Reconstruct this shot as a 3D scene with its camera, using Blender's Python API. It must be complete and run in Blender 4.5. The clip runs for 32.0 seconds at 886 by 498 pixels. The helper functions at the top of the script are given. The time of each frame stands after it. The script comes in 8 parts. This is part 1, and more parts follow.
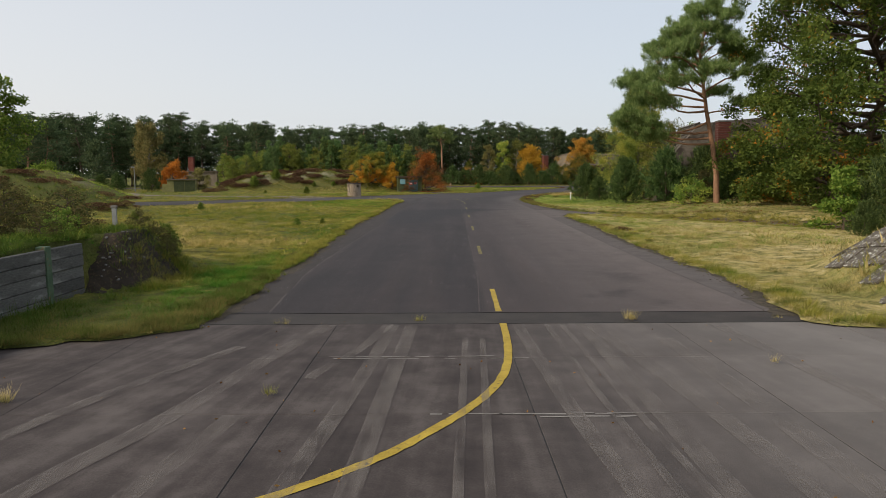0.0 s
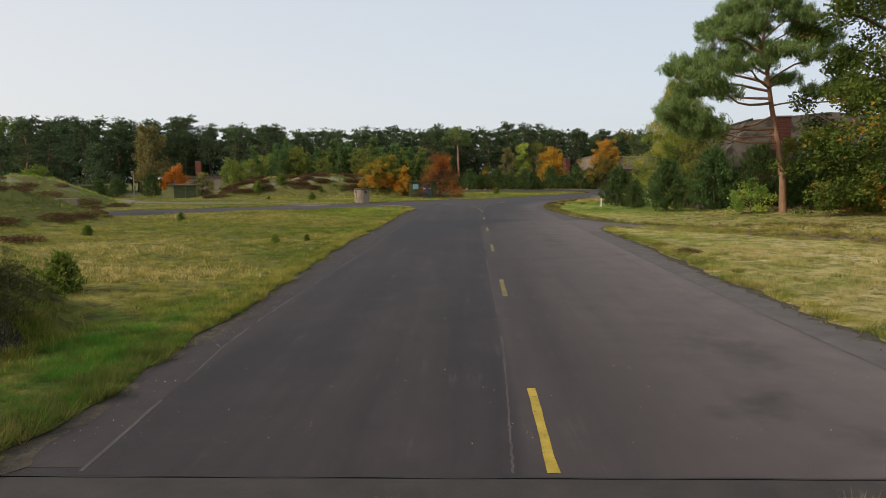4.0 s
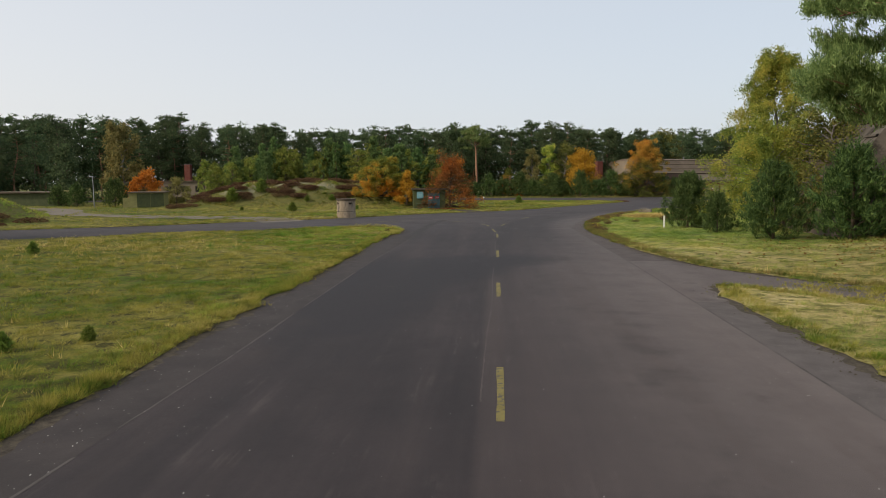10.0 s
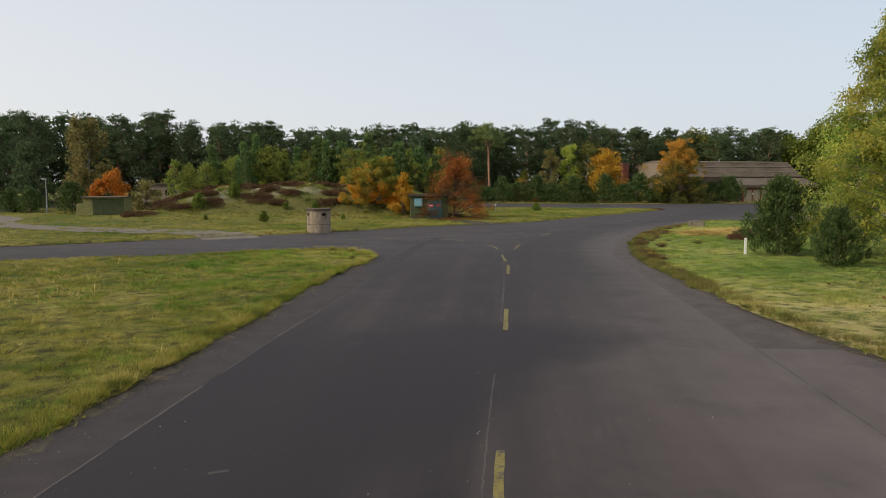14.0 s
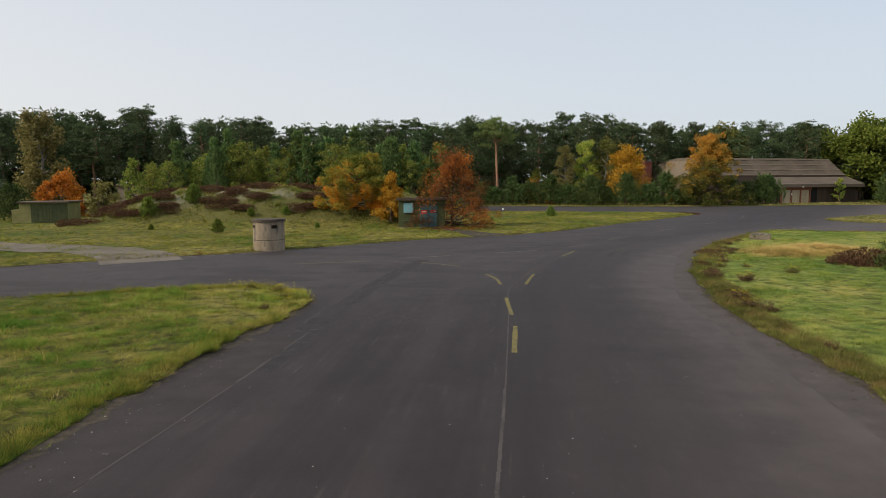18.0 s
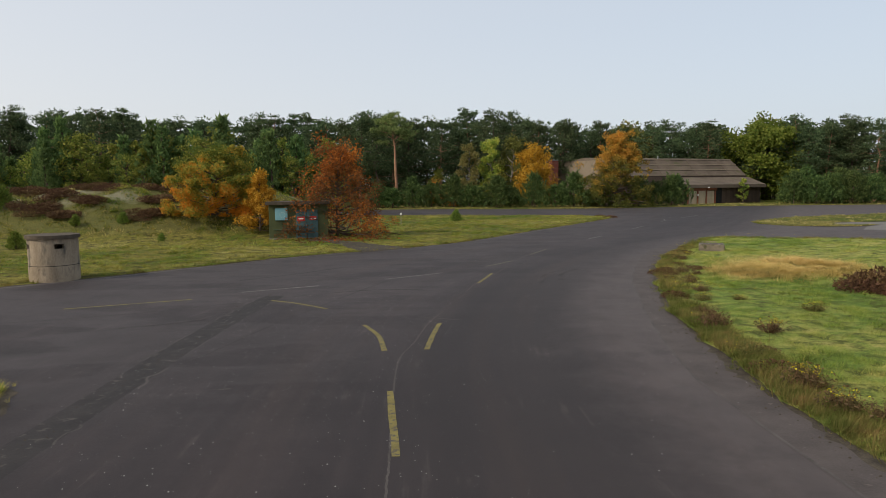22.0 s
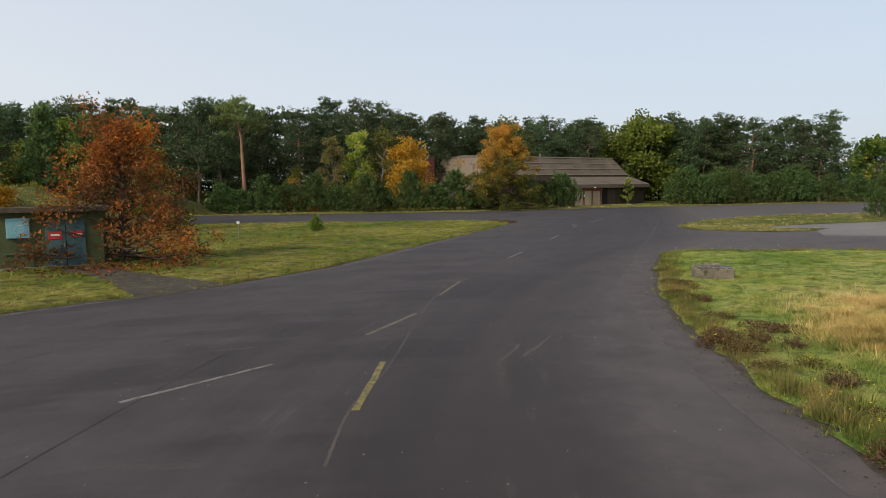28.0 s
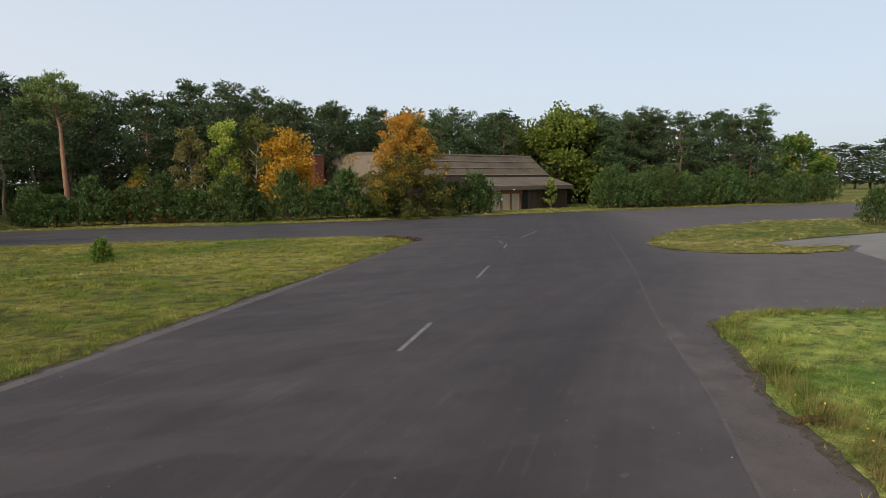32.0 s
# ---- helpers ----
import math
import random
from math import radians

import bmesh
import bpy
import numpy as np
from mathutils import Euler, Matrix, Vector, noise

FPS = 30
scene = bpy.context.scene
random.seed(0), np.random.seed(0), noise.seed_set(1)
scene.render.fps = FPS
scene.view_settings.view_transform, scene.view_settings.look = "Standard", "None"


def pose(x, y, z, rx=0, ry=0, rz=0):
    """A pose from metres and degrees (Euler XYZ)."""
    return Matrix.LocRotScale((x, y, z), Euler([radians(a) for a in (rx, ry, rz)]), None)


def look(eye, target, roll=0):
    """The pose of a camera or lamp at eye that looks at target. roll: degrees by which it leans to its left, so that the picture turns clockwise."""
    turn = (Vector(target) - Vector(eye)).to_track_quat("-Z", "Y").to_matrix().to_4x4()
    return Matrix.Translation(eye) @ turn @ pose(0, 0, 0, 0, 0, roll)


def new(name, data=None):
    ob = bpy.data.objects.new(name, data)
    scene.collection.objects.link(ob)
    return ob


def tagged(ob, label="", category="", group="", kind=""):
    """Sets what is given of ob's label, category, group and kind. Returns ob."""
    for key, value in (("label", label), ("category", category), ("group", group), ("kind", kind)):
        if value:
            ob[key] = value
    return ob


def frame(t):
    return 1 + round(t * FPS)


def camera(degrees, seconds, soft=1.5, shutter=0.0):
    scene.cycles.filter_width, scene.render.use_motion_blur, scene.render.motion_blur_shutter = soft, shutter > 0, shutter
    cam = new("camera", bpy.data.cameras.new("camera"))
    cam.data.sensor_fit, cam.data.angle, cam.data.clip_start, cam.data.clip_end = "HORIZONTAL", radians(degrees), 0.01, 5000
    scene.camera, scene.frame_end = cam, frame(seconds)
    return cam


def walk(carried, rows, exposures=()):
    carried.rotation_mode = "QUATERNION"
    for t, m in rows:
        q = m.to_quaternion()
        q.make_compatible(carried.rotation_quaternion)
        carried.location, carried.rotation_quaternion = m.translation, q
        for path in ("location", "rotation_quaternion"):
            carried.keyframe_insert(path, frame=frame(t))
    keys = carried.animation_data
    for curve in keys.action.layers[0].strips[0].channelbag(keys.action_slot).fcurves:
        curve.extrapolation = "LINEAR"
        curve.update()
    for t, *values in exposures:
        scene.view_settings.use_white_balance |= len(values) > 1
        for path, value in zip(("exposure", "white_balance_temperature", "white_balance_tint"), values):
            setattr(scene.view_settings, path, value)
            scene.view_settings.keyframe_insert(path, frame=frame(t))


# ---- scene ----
cam = camera(68.0, 32.0, soft=0.85)
PATH = [
    (0, (-0.703, 1.868, 3.309), (-0.705, 3.855, 3.08), -0.3),
    (0.5, (-0.722, 2.718, 3.377), (-0.73, 4.704, 3.143), -0.8),
    (1, (-0.772, 3.587, 3.308), (-0.785, 5.574, 3.083), -0.3),
    (1.5, (-0.79, 4.467, 3.314), (-0.81, 6.454, 3.091), -0.4),
    (2, (-0.782, 5.394, 3.329), (-0.81, 7.381, 3.108), -0.5),
    (2.5, (-0.729, 6.406, 3.334), (-0.766, 8.394, 3.116), -0.5),
    (3, (-0.676, 7.564, 3.339), (-0.717, 9.552, 3.122), -0.6),
    (3.5, (-0.56, 8.797, 3.36), (-0.608, 10.785, 3.142), -0.5),
    (5.5, (-0.177, 14.76, 3.506), (-0.249, 16.748, 3.293), -0.6),
    (6, (-0.124, 16.349, 3.545), (-0.201, 18.336, 3.334), -0.5),
    (6.5, (-0.042, 17.992, 3.563), (-0.129, 19.979, 3.357), -1.1),
    (7, (-0.007, 19.662, 3.611), (-0.097, 21.649, 3.4), -0.7),
    (7.5, (0.098, 21.345, 3.644), (0.003, 23.332, 3.436), -0.9),
    (8, (0.229, 22.864, 3.741), (0.128, 24.85, 3.53), -0.5),
    (8.5, (0.43, 24.573, 3.777), (0.322, 26.559, 3.568), -0.9),
    (9, (0.569, 26.299, 3.759), (0.457, 28.285, 3.55), -0.5),
    (9.5, (0.654, 28.023, 3.803), (0.537, 30.009, 3.593), -0.3),
    (10, (0.762, 29.867, 3.818), (0.637, 31.852, 3.611), -0.4),
    (10.5, (0.843, 31.77, 3.848), (0.713, 33.755, 3.64), -0.4),
    (11, (0.885, 33.574, 3.885), (0.75, 35.558, 3.68), -0.4),
    (11.5, (0.95, 35.495, 3.939), (0.807, 37.479, 3.734), -0.4),
    (12, (0.946, 37.358, 3.965), (0.797, 39.342, 3.761), -0.3),
    (12.5, (0.958, 39.17, 3.998), (0.804, 41.154, 3.795), -0.3),
    (13, (1.042, 41.009, 4.038), (0.881, 42.992, 3.836), -0.3),
    (13.5, (1.17, 42.855, 4.073), (1.003, 44.837, 3.872), -0.3),
    (14, (1.263, 44.714, 4.032), (1.092, 46.697, 3.833), -0.2),
    (14.5, (1.478, 46.603, 4.014), (1.297, 48.585, 3.816), -0.2),
    (16.5, (1.613, 53.085, 4.281), (1.415, 55.065, 4.079), -0.3),
    (17, (1.613, 54.672, 4.272), (1.409, 56.651, 4.07), -0.3),
    (17.5, (1.602, 56.294, 4.241), (1.389, 58.273, 4.041), -0.3),
    (18, (1.541, 57.988, 4.159), (1.338, 59.967, 3.96), -0.4),
    (18.5, (1.519, 59.568, 4.136), (1.363, 61.552, 3.937), -0.4),
    (19, (1.537, 61.108, 4.141), (1.432, 63.095, 3.941), -0.3),
    (19.5, (1.605, 62.574, 4.141), (1.546, 64.563, 3.941), -0.4),
    (20, (1.685, 64.053, 4.121), (1.664, 66.043, 3.922), -0.4),
    (20.5, (1.788, 65.494, 4.116), (1.787, 67.484, 3.916), -0.4),
    (21, (1.858, 66.82, 4.052), (1.883, 68.81, 3.855), -0.4),
    (21.5, (1.891, 68.099, 4.006), (1.95, 70.089, 3.809), -0.5),
    (22, (1.896, 69.203, 4.004), (1.986, 71.191, 3.808), -0.5),
    (22.5, (1.83, 70.379, 3.939), (1.947, 72.366, 3.744), -0.5),
    (23, (1.673, 71.547, 3.843), (1.817, 73.532, 3.649), -0.5),
    (23.5, (1.577, 72.737, 3.743), (1.747, 74.72, 3.553), -0.7),
    (24, (1.592, 73.972, 3.676), (1.786, 75.954, 3.488), -0.8),
    (24.5, (1.689, 75.285, 3.628), (1.906, 77.264, 3.439), -0.8),
    (25, (1.881, 76.621, 3.553), (2.121, 78.598, 3.366), -0.9),
    (25.5, (2.133, 77.982, 3.501), (2.406, 79.955, 3.314), -1.0),
    (26, (2.412, 79.261, 3.508), (2.745, 81.224, 3.319), -0.9),
    (26.5, (2.658, 80.655, 3.504), (3.053, 82.606, 3.312), -0.7),
    (28.5, (3.705, 86.869, 3.593), (4.213, 88.794, 3.403), -0.8),
    (29, (4.111, 88.588, 3.595), (4.645, 90.506, 3.405), -0.9),
    (29.5, (4.558, 90.276, 3.582), (5.134, 92.182, 3.391), -0.8),
    (30, (5.14, 92.023, 3.554), (5.753, 93.917, 3.363), -0.9),
    (30.5, (5.927, 93.932, 3.55), (6.58, 95.813, 3.359), -0.7),
    (31, (7.089, 96.378, 3.509), (7.766, 98.25, 3.32), -0.8),
    (31.5, (8.433, 99.195, 3.502), (9.142, 101.056, 3.314), -0.8),
    (32, (10.042, 102.234, 3.565), (10.793, 104.078, 3.377), -1.0),
]
walk(cam, [(t, look(eye, target, roll)) for t, eye, target, roll in PATH], exposures=((0, 0.0, 6500, 10), (13, 0.0, 6450, 10), (20, -0.04, 6410, 10), (32, 0.04, 6260, 10)))

# ---------------------------------------------------------------- sky and sun
SUN_DIR = Vector((-0.78, -0.42, 0.62)).normalized()
SKY = 0.95
world = bpy.data.worlds.new("hazy_sky")
scene.world = world
world.use_nodes = True
wn, wl = world.node_tree.nodes, world.node_tree.links
wn.clear()
w_out = wn.new("ShaderNodeOutputWorld")
w_sky = wn.new("ShaderNodeTexSky")
w_sky.sky_type = "NISHITA"
w_sky.sun_disc = False
w_sky.sun_elevation = math.asin(SUN_DIR.z)
w_sky.sun_rotation = math.atan2(SUN_DIR.x, SUN_DIR.y)
w_sky.dust_density = 4.0
w_bg1 = wn.new("ShaderNodeBackground")
w_bg1.inputs["Strength"].default_value = 0.03
wl.new(w_sky.outputs[0], w_bg1.inputs["Color"])
w_tc = wn.new("ShaderNodeTexCoord")
w_sep = wn.new("ShaderNodeSeparateXYZ")
wl.new(w_tc.outputs["Generated"], w_sep.inputs[0])
w_ramp = wn.new("ShaderNodeValToRGB")
w_ramp.color_ramp.elements[0].position = 0.0
w_ramp.color_ramp.elements[0].color = (0.745, 0.757, 0.757, 1)
w_ramp.color_ramp.elements[1].position = 0.6
w_ramp.color_ramp.elements[1].color = (0.585, 0.617, 0.655, 1)
w_mid = w_ramp.color_ramp.elements.new(0.22)
w_mid.color = (0.665, 0.692, 0.720, 1)
wl.new(w_sep.outputs["Z"], w_ramp.inputs[0])
# the haze is whiter towards the sun's side
w_dot = wn.new("ShaderNodeVectorMath")
w_dot.operation = "DOT_PRODUCT"
w_dot.inputs[1].default_value = Vector((SUN_DIR.x, SUN_DIR.y, 0.0)).normalized()
wl.new(w_tc.outputs["Generated"], w_dot.inputs[0])
w_mr = wn.new("ShaderNodeMapRange")
w_mr.inputs[1].default_value, w_mr.inputs[2].default_value = -1.0, 0.8
w_mr.inputs[3].default_value, w_mr.inputs[4].default_value = 0.0, 1.0
wl.new(w_dot.outputs["Value"], w_mr.inputs[0])
w_mix = wn.new("ShaderNodeMix")
w_mix.data_type = "RGBA"
w_mix.blend_type = "MULTIPLY"
w_mix.inputs[0].default_value = 1.0
w_tint = wn.new("ShaderNodeMix")
w_tint.data_type = "RGBA"
w_tint.inputs[6].default_value = (0.84, 0.895, 0.955, 1)
w_tint.inputs[7].default_value = (1.16, 1.10, 1.05, 1)
wl.new(w_mr.outputs[0], w_tint.inputs[0])
wl.new(w_ramp.outputs[0], w_mix.inputs[6])
wl.new(w_tint.outputs[2], w_mix.inputs[7])
w_bg2 = wn.new("ShaderNodeBackground")
w_bg2.inputs["Strength"].default_value = SKY
wl.new(w_mix.outputs[2], w_bg2.inputs["Color"])
w_add = wn.new("ShaderNodeAddShader")
wl.new(w_bg1.outputs[0], w_add.inputs[0])
wl.new(w_bg2.outputs[0], w_add.inputs[1])
wl.new(w_add.outputs[0], w_out.inputs[0])

sun_data = bpy.data.lights.new("sun", "SUN")
sun_data.energy = 2.9
sun_data.angle = radians(6)
sun_data.color = (1.0, 0.88, 0.70)
sun = new("sun", sun_data)
sun.matrix_world = look(SUN_DIR * 60, (0, 0, 0))

# ---------------------------------------------------------------- materials


def mat_base(name):
    m = bpy.data.materials.new(name)
    m.use_nodes = True
    nt = m.node_tree
    nt.nodes.clear()
    out = nt.nodes.new("ShaderNodeOutputMaterial")
    bsdf = nt.nodes.new("ShaderNodeBsdfPrincipled")
    nt.links.new(bsdf.outputs[0], out.inputs[0])
    return m, nt, bsdf, out


def n_noise(nt, vec, scale, detail=4, rough=0.6):
    n = nt.nodes.new("ShaderNodeTexNoise")
    n.inputs["Scale"].default_value = scale
    n.inputs["Detail"].default_value = detail
    n.inputs["Roughness"].default_value = rough
    if vec is not None:
        nt.links.new(vec, n.inputs["Vector"])
    return n.outputs["Fac"]


def n_ramp(nt, fac, stops):
    r = nt.nodes.new("ShaderNodeValToRGB")
    e = r.color_ramp.elements
    while len(e) < len(stops):
        e.new(0.5)
    for el, (p, c) in zip(e, stops):
        el.position = p
        el.color = (*c, 1) if len(c) == 3 else c
    nt.links.new(fac, r.inputs[0])
    return r.outputs[0]


def n_mix(nt, fac, a, b, mode="MIX"):
    m = nt.nodes.new("ShaderNodeMix")
    m.data_type = "RGBA"
    m.blend_type = mode
    for sock, v in ((m.inputs[0], fac), (m.inputs[6], a), (m.inputs[7], b)):
        if isinstance(v, (int, float)):
            sock.default_value = v
        elif isinstance(v, tuple):
            sock.default_value = (*v, 1)
        else:
            nt.links.new(v, sock)
    return m.outputs[2]


def n_math(nt, op, a, b=None):
    m = nt.nodes.new("ShaderNodeMath")
    m.operation = op
    for sock, v in ((m.inputs[0], a), (m.inputs[1], b)):
        if v is None:
            continue
        if isinstance(v, (int, float)):
            sock.default_value = v
        else:
            nt.links.new(v, sock)
    return m.outputs[0]


def n_coord(nt, scale=(1, 1, 1)):
    tc = nt.nodes.new("ShaderNodeTexCoord")
    mp = nt.nodes.new("ShaderNodeMapping")
    mp.inputs["Scale"].default_value = scale
    nt.links.new(tc.outputs["Object"], mp.inputs[0])
    return mp.outputs[0]


def n_bump(nt, bsdf, fac, strength, dist=0.02):
    b = nt.nodes.new("ShaderNodeBump")
    b.inputs["Strength"].default_value = strength
    b.inputs["Distance"].default_value = dist
    nt.links.new(fac, b.inputs["Height"])
    nt.links.new(b.outputs[0], bsdf.inputs["Normal"])


def surface(name, dark, light, rough=0.8, scale=2.0, fine=30.0, metal=0.0, bump=0.3, spots=None, per_object=0.0, stretch=(1, 1, 1)):
    """A weathered surface: two scales of noise between two tones, optional spots of a third colour."""
    m, nt, bsdf, out = mat_base(name)
    v = n_coord(nt, stretch)
    big = n_noise(nt, v, scale, 5)
    small = n_noise(nt, v, fine, 3)
    both = n_math(nt, "ADD", n_math(nt, "MULTIPLY", big, 0.65), n_math(nt, "MULTIPLY", small, 0.35))
    col = n_ramp(nt, both, [(0.32, dark), (0.68, light)])
    if spots:
        sc, lo, hi, c = spots
        s = n_noise(nt, v, sc, 3)
        f = n_ramp(nt, s, [(lo, (0, 0, 0)), (hi, (1, 1, 1))])
        col = n_mix(nt, f, col, c)
    if per_object:
        oi = nt.nodes.new("ShaderNodeObjectInfo")
        f = n_math(nt, "ADD", n_math(nt, "MULTIPLY", oi.outputs["Random"], per_object), 1 - per_object / 2)
        hv = nt.nodes.new("ShaderNodeHueSaturation")
        nt.links.new(f, hv.inputs["Value"])
        nt.links.new(col, hv.inputs["Color"])
        col = hv.outputs[0]
    nt.links.new(col, bsdf.inputs["Base Color"])
    bsdf.inputs["Roughness"].default_value = rough
    bsdf.inputs["Metallic"].default_value = metal
    bsdf.inputs["Specular IOR Level"].default_value = 0.3
    if bump:
        n_bump(nt, bsdf, both, bump)
    return m


def foliage(name, stops, translucent=0.35, per_object=0.25, clump=None, rise=None):
    """Leaves: a colour for each leaf, shifted from tree to tree."""
    m = bpy.data.materials.new(name)
    m.use_nodes = True
    nt = m.node_tree
    nt.nodes.clear()
    out = nt.nodes.new("ShaderNodeOutputMaterial")
    geo = nt.nodes.new("ShaderNodeNewGeometry")
    fac = geo.outputs["Random Per Island"]
    if clump:
        v = n_coord(nt)
        nz = n_noise(nt, v, clump, 2)
        nz = n_math(nt, "MULTIPLY", n_math(nt, "SUBTRACT", nz, 0.5), 2.4)
        fac = n_math(nt, "ADD", n_math(nt, "MULTIPLY", fac, 0.55), n_math(nt, "ADD", nz, 0.22))
    if rise:
        zmid, slope = rise
        sp = nt.nodes.new("ShaderNodeSeparateXYZ")
        nt.links.new(n_coord(nt), sp.inputs[0])
        fac = n_math(nt, "ADD", fac, n_math(nt, "MULTIPLY", n_math(nt, "SUBTRACT", sp.outputs["Z"], zmid), slope))
    col = n_ramp(nt, fac, stops)
    oi = nt.nodes.new("ShaderNodeObjectInfo")
    hv = nt.nodes.new("ShaderNodeHueSaturation")
    nt.links.new(n_math(nt, "ADD", n_math(nt, "MULTIPLY", oi.outputs["Random"], per_object), 1 - per_object / 2), hv.inputs["Value"])
    nt.links.new(n_math(nt, "ADD", n_math(nt, "MULTIPLY", oi.outputs["Random"], 0.03), 0.485), hv.inputs["Hue"])
    nt.links.new(col, hv.inputs["Color"])
    d = nt.nodes.new("ShaderNodeBsdfDiffuse")
    tr = nt.nodes.new("ShaderNodeBsdfTranslucent")
    gl = nt.nodes.new("ShaderNodeBsdfGlossy")
    gl.inputs["Roughness"].default_value = 0.55
    gl.inputs["Color"].default_value = (0.5, 0.5, 0.5, 1)
    nt.links.new(hv.outputs[0], d.inputs["Color"])
    nt.links.new(hv.outputs[0], tr.inputs["Color"])
    a = nt.nodes.new("ShaderNodeMixShader")
    a.inputs[0].default_value = translucent
    nt.links.new(d.outputs[0], a.inputs[1])
    nt.links.new(tr.outputs[0], a.inputs[2])
    b = nt.nodes.new("ShaderNodeMixShader")
    b.inputs[0].default_value = 0.015
    nt.links.new(a.outputs[0], b.inputs[1])
    nt.links.new(gl.outputs[0], b.inputs[2])
    nt.links.new(b.outputs[0], out.inputs[0])
    return m


def asphalt():
    m, nt, bsdf, out = mat_base("asphalt")
    v = n_coord(nt)
    sx = nt.nodes.new("ShaderNodeSeparateXYZ")
    nt.links.new(v, sx.inputs[0])
    X, Y = sx.outputs["X"], sx.outputs["Y"]
    # lengthwise coordinates that follow the bend to the east
    past = n_math(nt, "MAXIMUM", 0.0, n_math(nt, "SUBTRACT", Y, 82.0))
    across = n_math(nt, "SUBTRACT", X, n_math(nt, "ADD", n_math(nt, "MULTIPLY", Y, 0.016), n_math(nt, "MULTIPLY", past, n_math(nt, "MINIMUM", 0.60, n_math(nt, "MULTIPLY", past, 0.0145)))))
    cb = nt.nodes.new("ShaderNodeCombineXYZ")
    nt.links.new(across, cb.inputs[0])
    nt.links.new(n_math(nt, "MULTIPLY", Y, 0.05), cb.inputs[1])
    lane_v = cb.outputs[0]
    big = n_noise(nt, v, 0.10, 4)
    mid = n_noise(nt, v, 0.75, 6, 0.66)
    streak = n_noise(nt, lane_v, 1.1, 5, 0.62)
    thin = n_noise(nt, lane_v, 6.0, 3, 0.6)
    grain = n_noise(nt, v, 16.0, 5, 0.75)
    fine = n_noise(nt, v, 60.0, 2)
    f = n_math(nt, "ADD", n_math(nt, "MULTIPLY", big, 0.30), n_math(nt, "MULTIPLY", mid, 0.22))
    f = n_math(nt, "ADD", f, n_math(nt, "MULTIPLY", streak, 0.34))
    f = n_math(nt, "ADD", f, n_math(nt, "MULTIPLY", thin, 0.10))
    f = n_math(nt, "ADD", f, n_math(nt, "MULTIPLY", n_math(nt, "SUBTRACT", grain, 0.5), 0.16))
    col = n_ramp(nt, f, [(0.38, (0.01409, 0.01173, 0.0136)), (0.48, (0.02348, 0.01878, 0.02082)), (0.58, (0.03757, 0.0295, 0.03115))])
    # darker, bluish patches with wavering rims across the taxiway
    wob = n_math(nt, "MULTIPLY", n_math(nt, "SUBTRACT", n_noise(nt, v, 0.45, 4), 0.5), 1.7)
    band = None
    for cx, cy, rx, ry, turn in ((-0.6, 60.2, 4.8, 2.8, 0.20), (-3.2, 53.0, 2.2, 8.5, -0.10), (-1.6, 56.6, 3.4, 3.6, 0.25)):
        ax = n_math(nt, "SUBTRACT", X, cx)
        ay = n_math(nt, "SUBTRACT", Y, cy)
        ay = n_math(nt, "SUBTRACT", ay, n_math(nt, "MULTIPLY", ax, turn * 2))
        e = n_math(nt, "ADD", n_math(nt, "POWER", n_math(nt, "DIVIDE", n_math(nt, "ABSOLUTE", ax), rx), 2.0), n_math(nt, "POWER", n_math(nt, "DIVIDE", n_math(nt, "ABSOLUTE", ay), ry), 2.0))
        e = n_ramp(nt, n_math(nt, "MULTIPLY", n_math(nt, "ADD", e, wob), 0.4), [(0.24, (1, 1, 1)), (0.60, (0, 0, 0))])
        band = e if band is None else n_math(nt, "MAXIMUM", band, e)
    # the eastern lane was laid later and is paler
    south = n_ramp(nt, n_math(nt, "DIVIDE", Y, 100.0), [(0.50, (1, 1, 1)), (0.74, (0.08, 0.08, 0.08))])
    lane = n_ramp(nt, n_math(nt, "ADD", n_math(nt, "MULTIPLY", across, 0.35), 0.42), [(0.40, (0, 0, 0)), (0.46, (1, 1, 1))])
    lane = n_math(nt, "MULTIPLY", lane, south)
    col = n_mix(nt, n_math(nt, "MULTIPLY", lane, n_math(nt, "ADD", 0.06, n_math(nt, "MULTIPLY", streak, 0.72))), col, (0.06464, 0.05023, 0.04902))
    # paler towards the eastern edge
    east_pale = n_ramp(nt, n_math(nt, "DIVIDE", across, 10.0), [(0.10, (0, 0, 0)), (0.62, (1, 1, 1))])
    east_pale = n_math(nt, "MULTIPLY", east_pale, n_math(nt, "ADD", n_math(nt, "MULTIPLY", south, 0.45), 0.55))
    col = n_mix(nt, n_math(nt, "MULTIPLY", east_pale, n_math(nt, "ADD", 0.3, mid)), col, (0.128, 0.107, 0.103))
    # the western arm: weathered paler patches with sharp lobed rims
    arm = n_math(nt, "SUBTRACT", n_math(nt, "MULTIPLY", n_math(nt, "SUBTRACT", Y, 79.0), 0.5), X)
    arm = n_ramp(nt, n_math(nt, "DIVIDE", arm, 20.0), [(0.02, (0.35, 0.35, 0.35)), (0.14, (0.6, 0.6, 0.6)), (0.48, (0.9, 0.9, 0.9))])
    arm = n_math(nt, "MULTIPLY", arm, n_ramp(nt, n_math(nt, "DIVIDE", Y, 100.0), [(0.76, (0, 0, 0)), (0.84, (1, 1, 1))]))
    lobe = n_ramp(nt, n_noise(nt, n_coord(nt, (0.35, 1.0, 1.0)), 0.40, 5, 0.55), [(0.44, (0.2, 0.2, 0.2)), (0.50, (0.6, 0.6, 0.6)), (0.64, (0.4, 0.4, 0.4))])
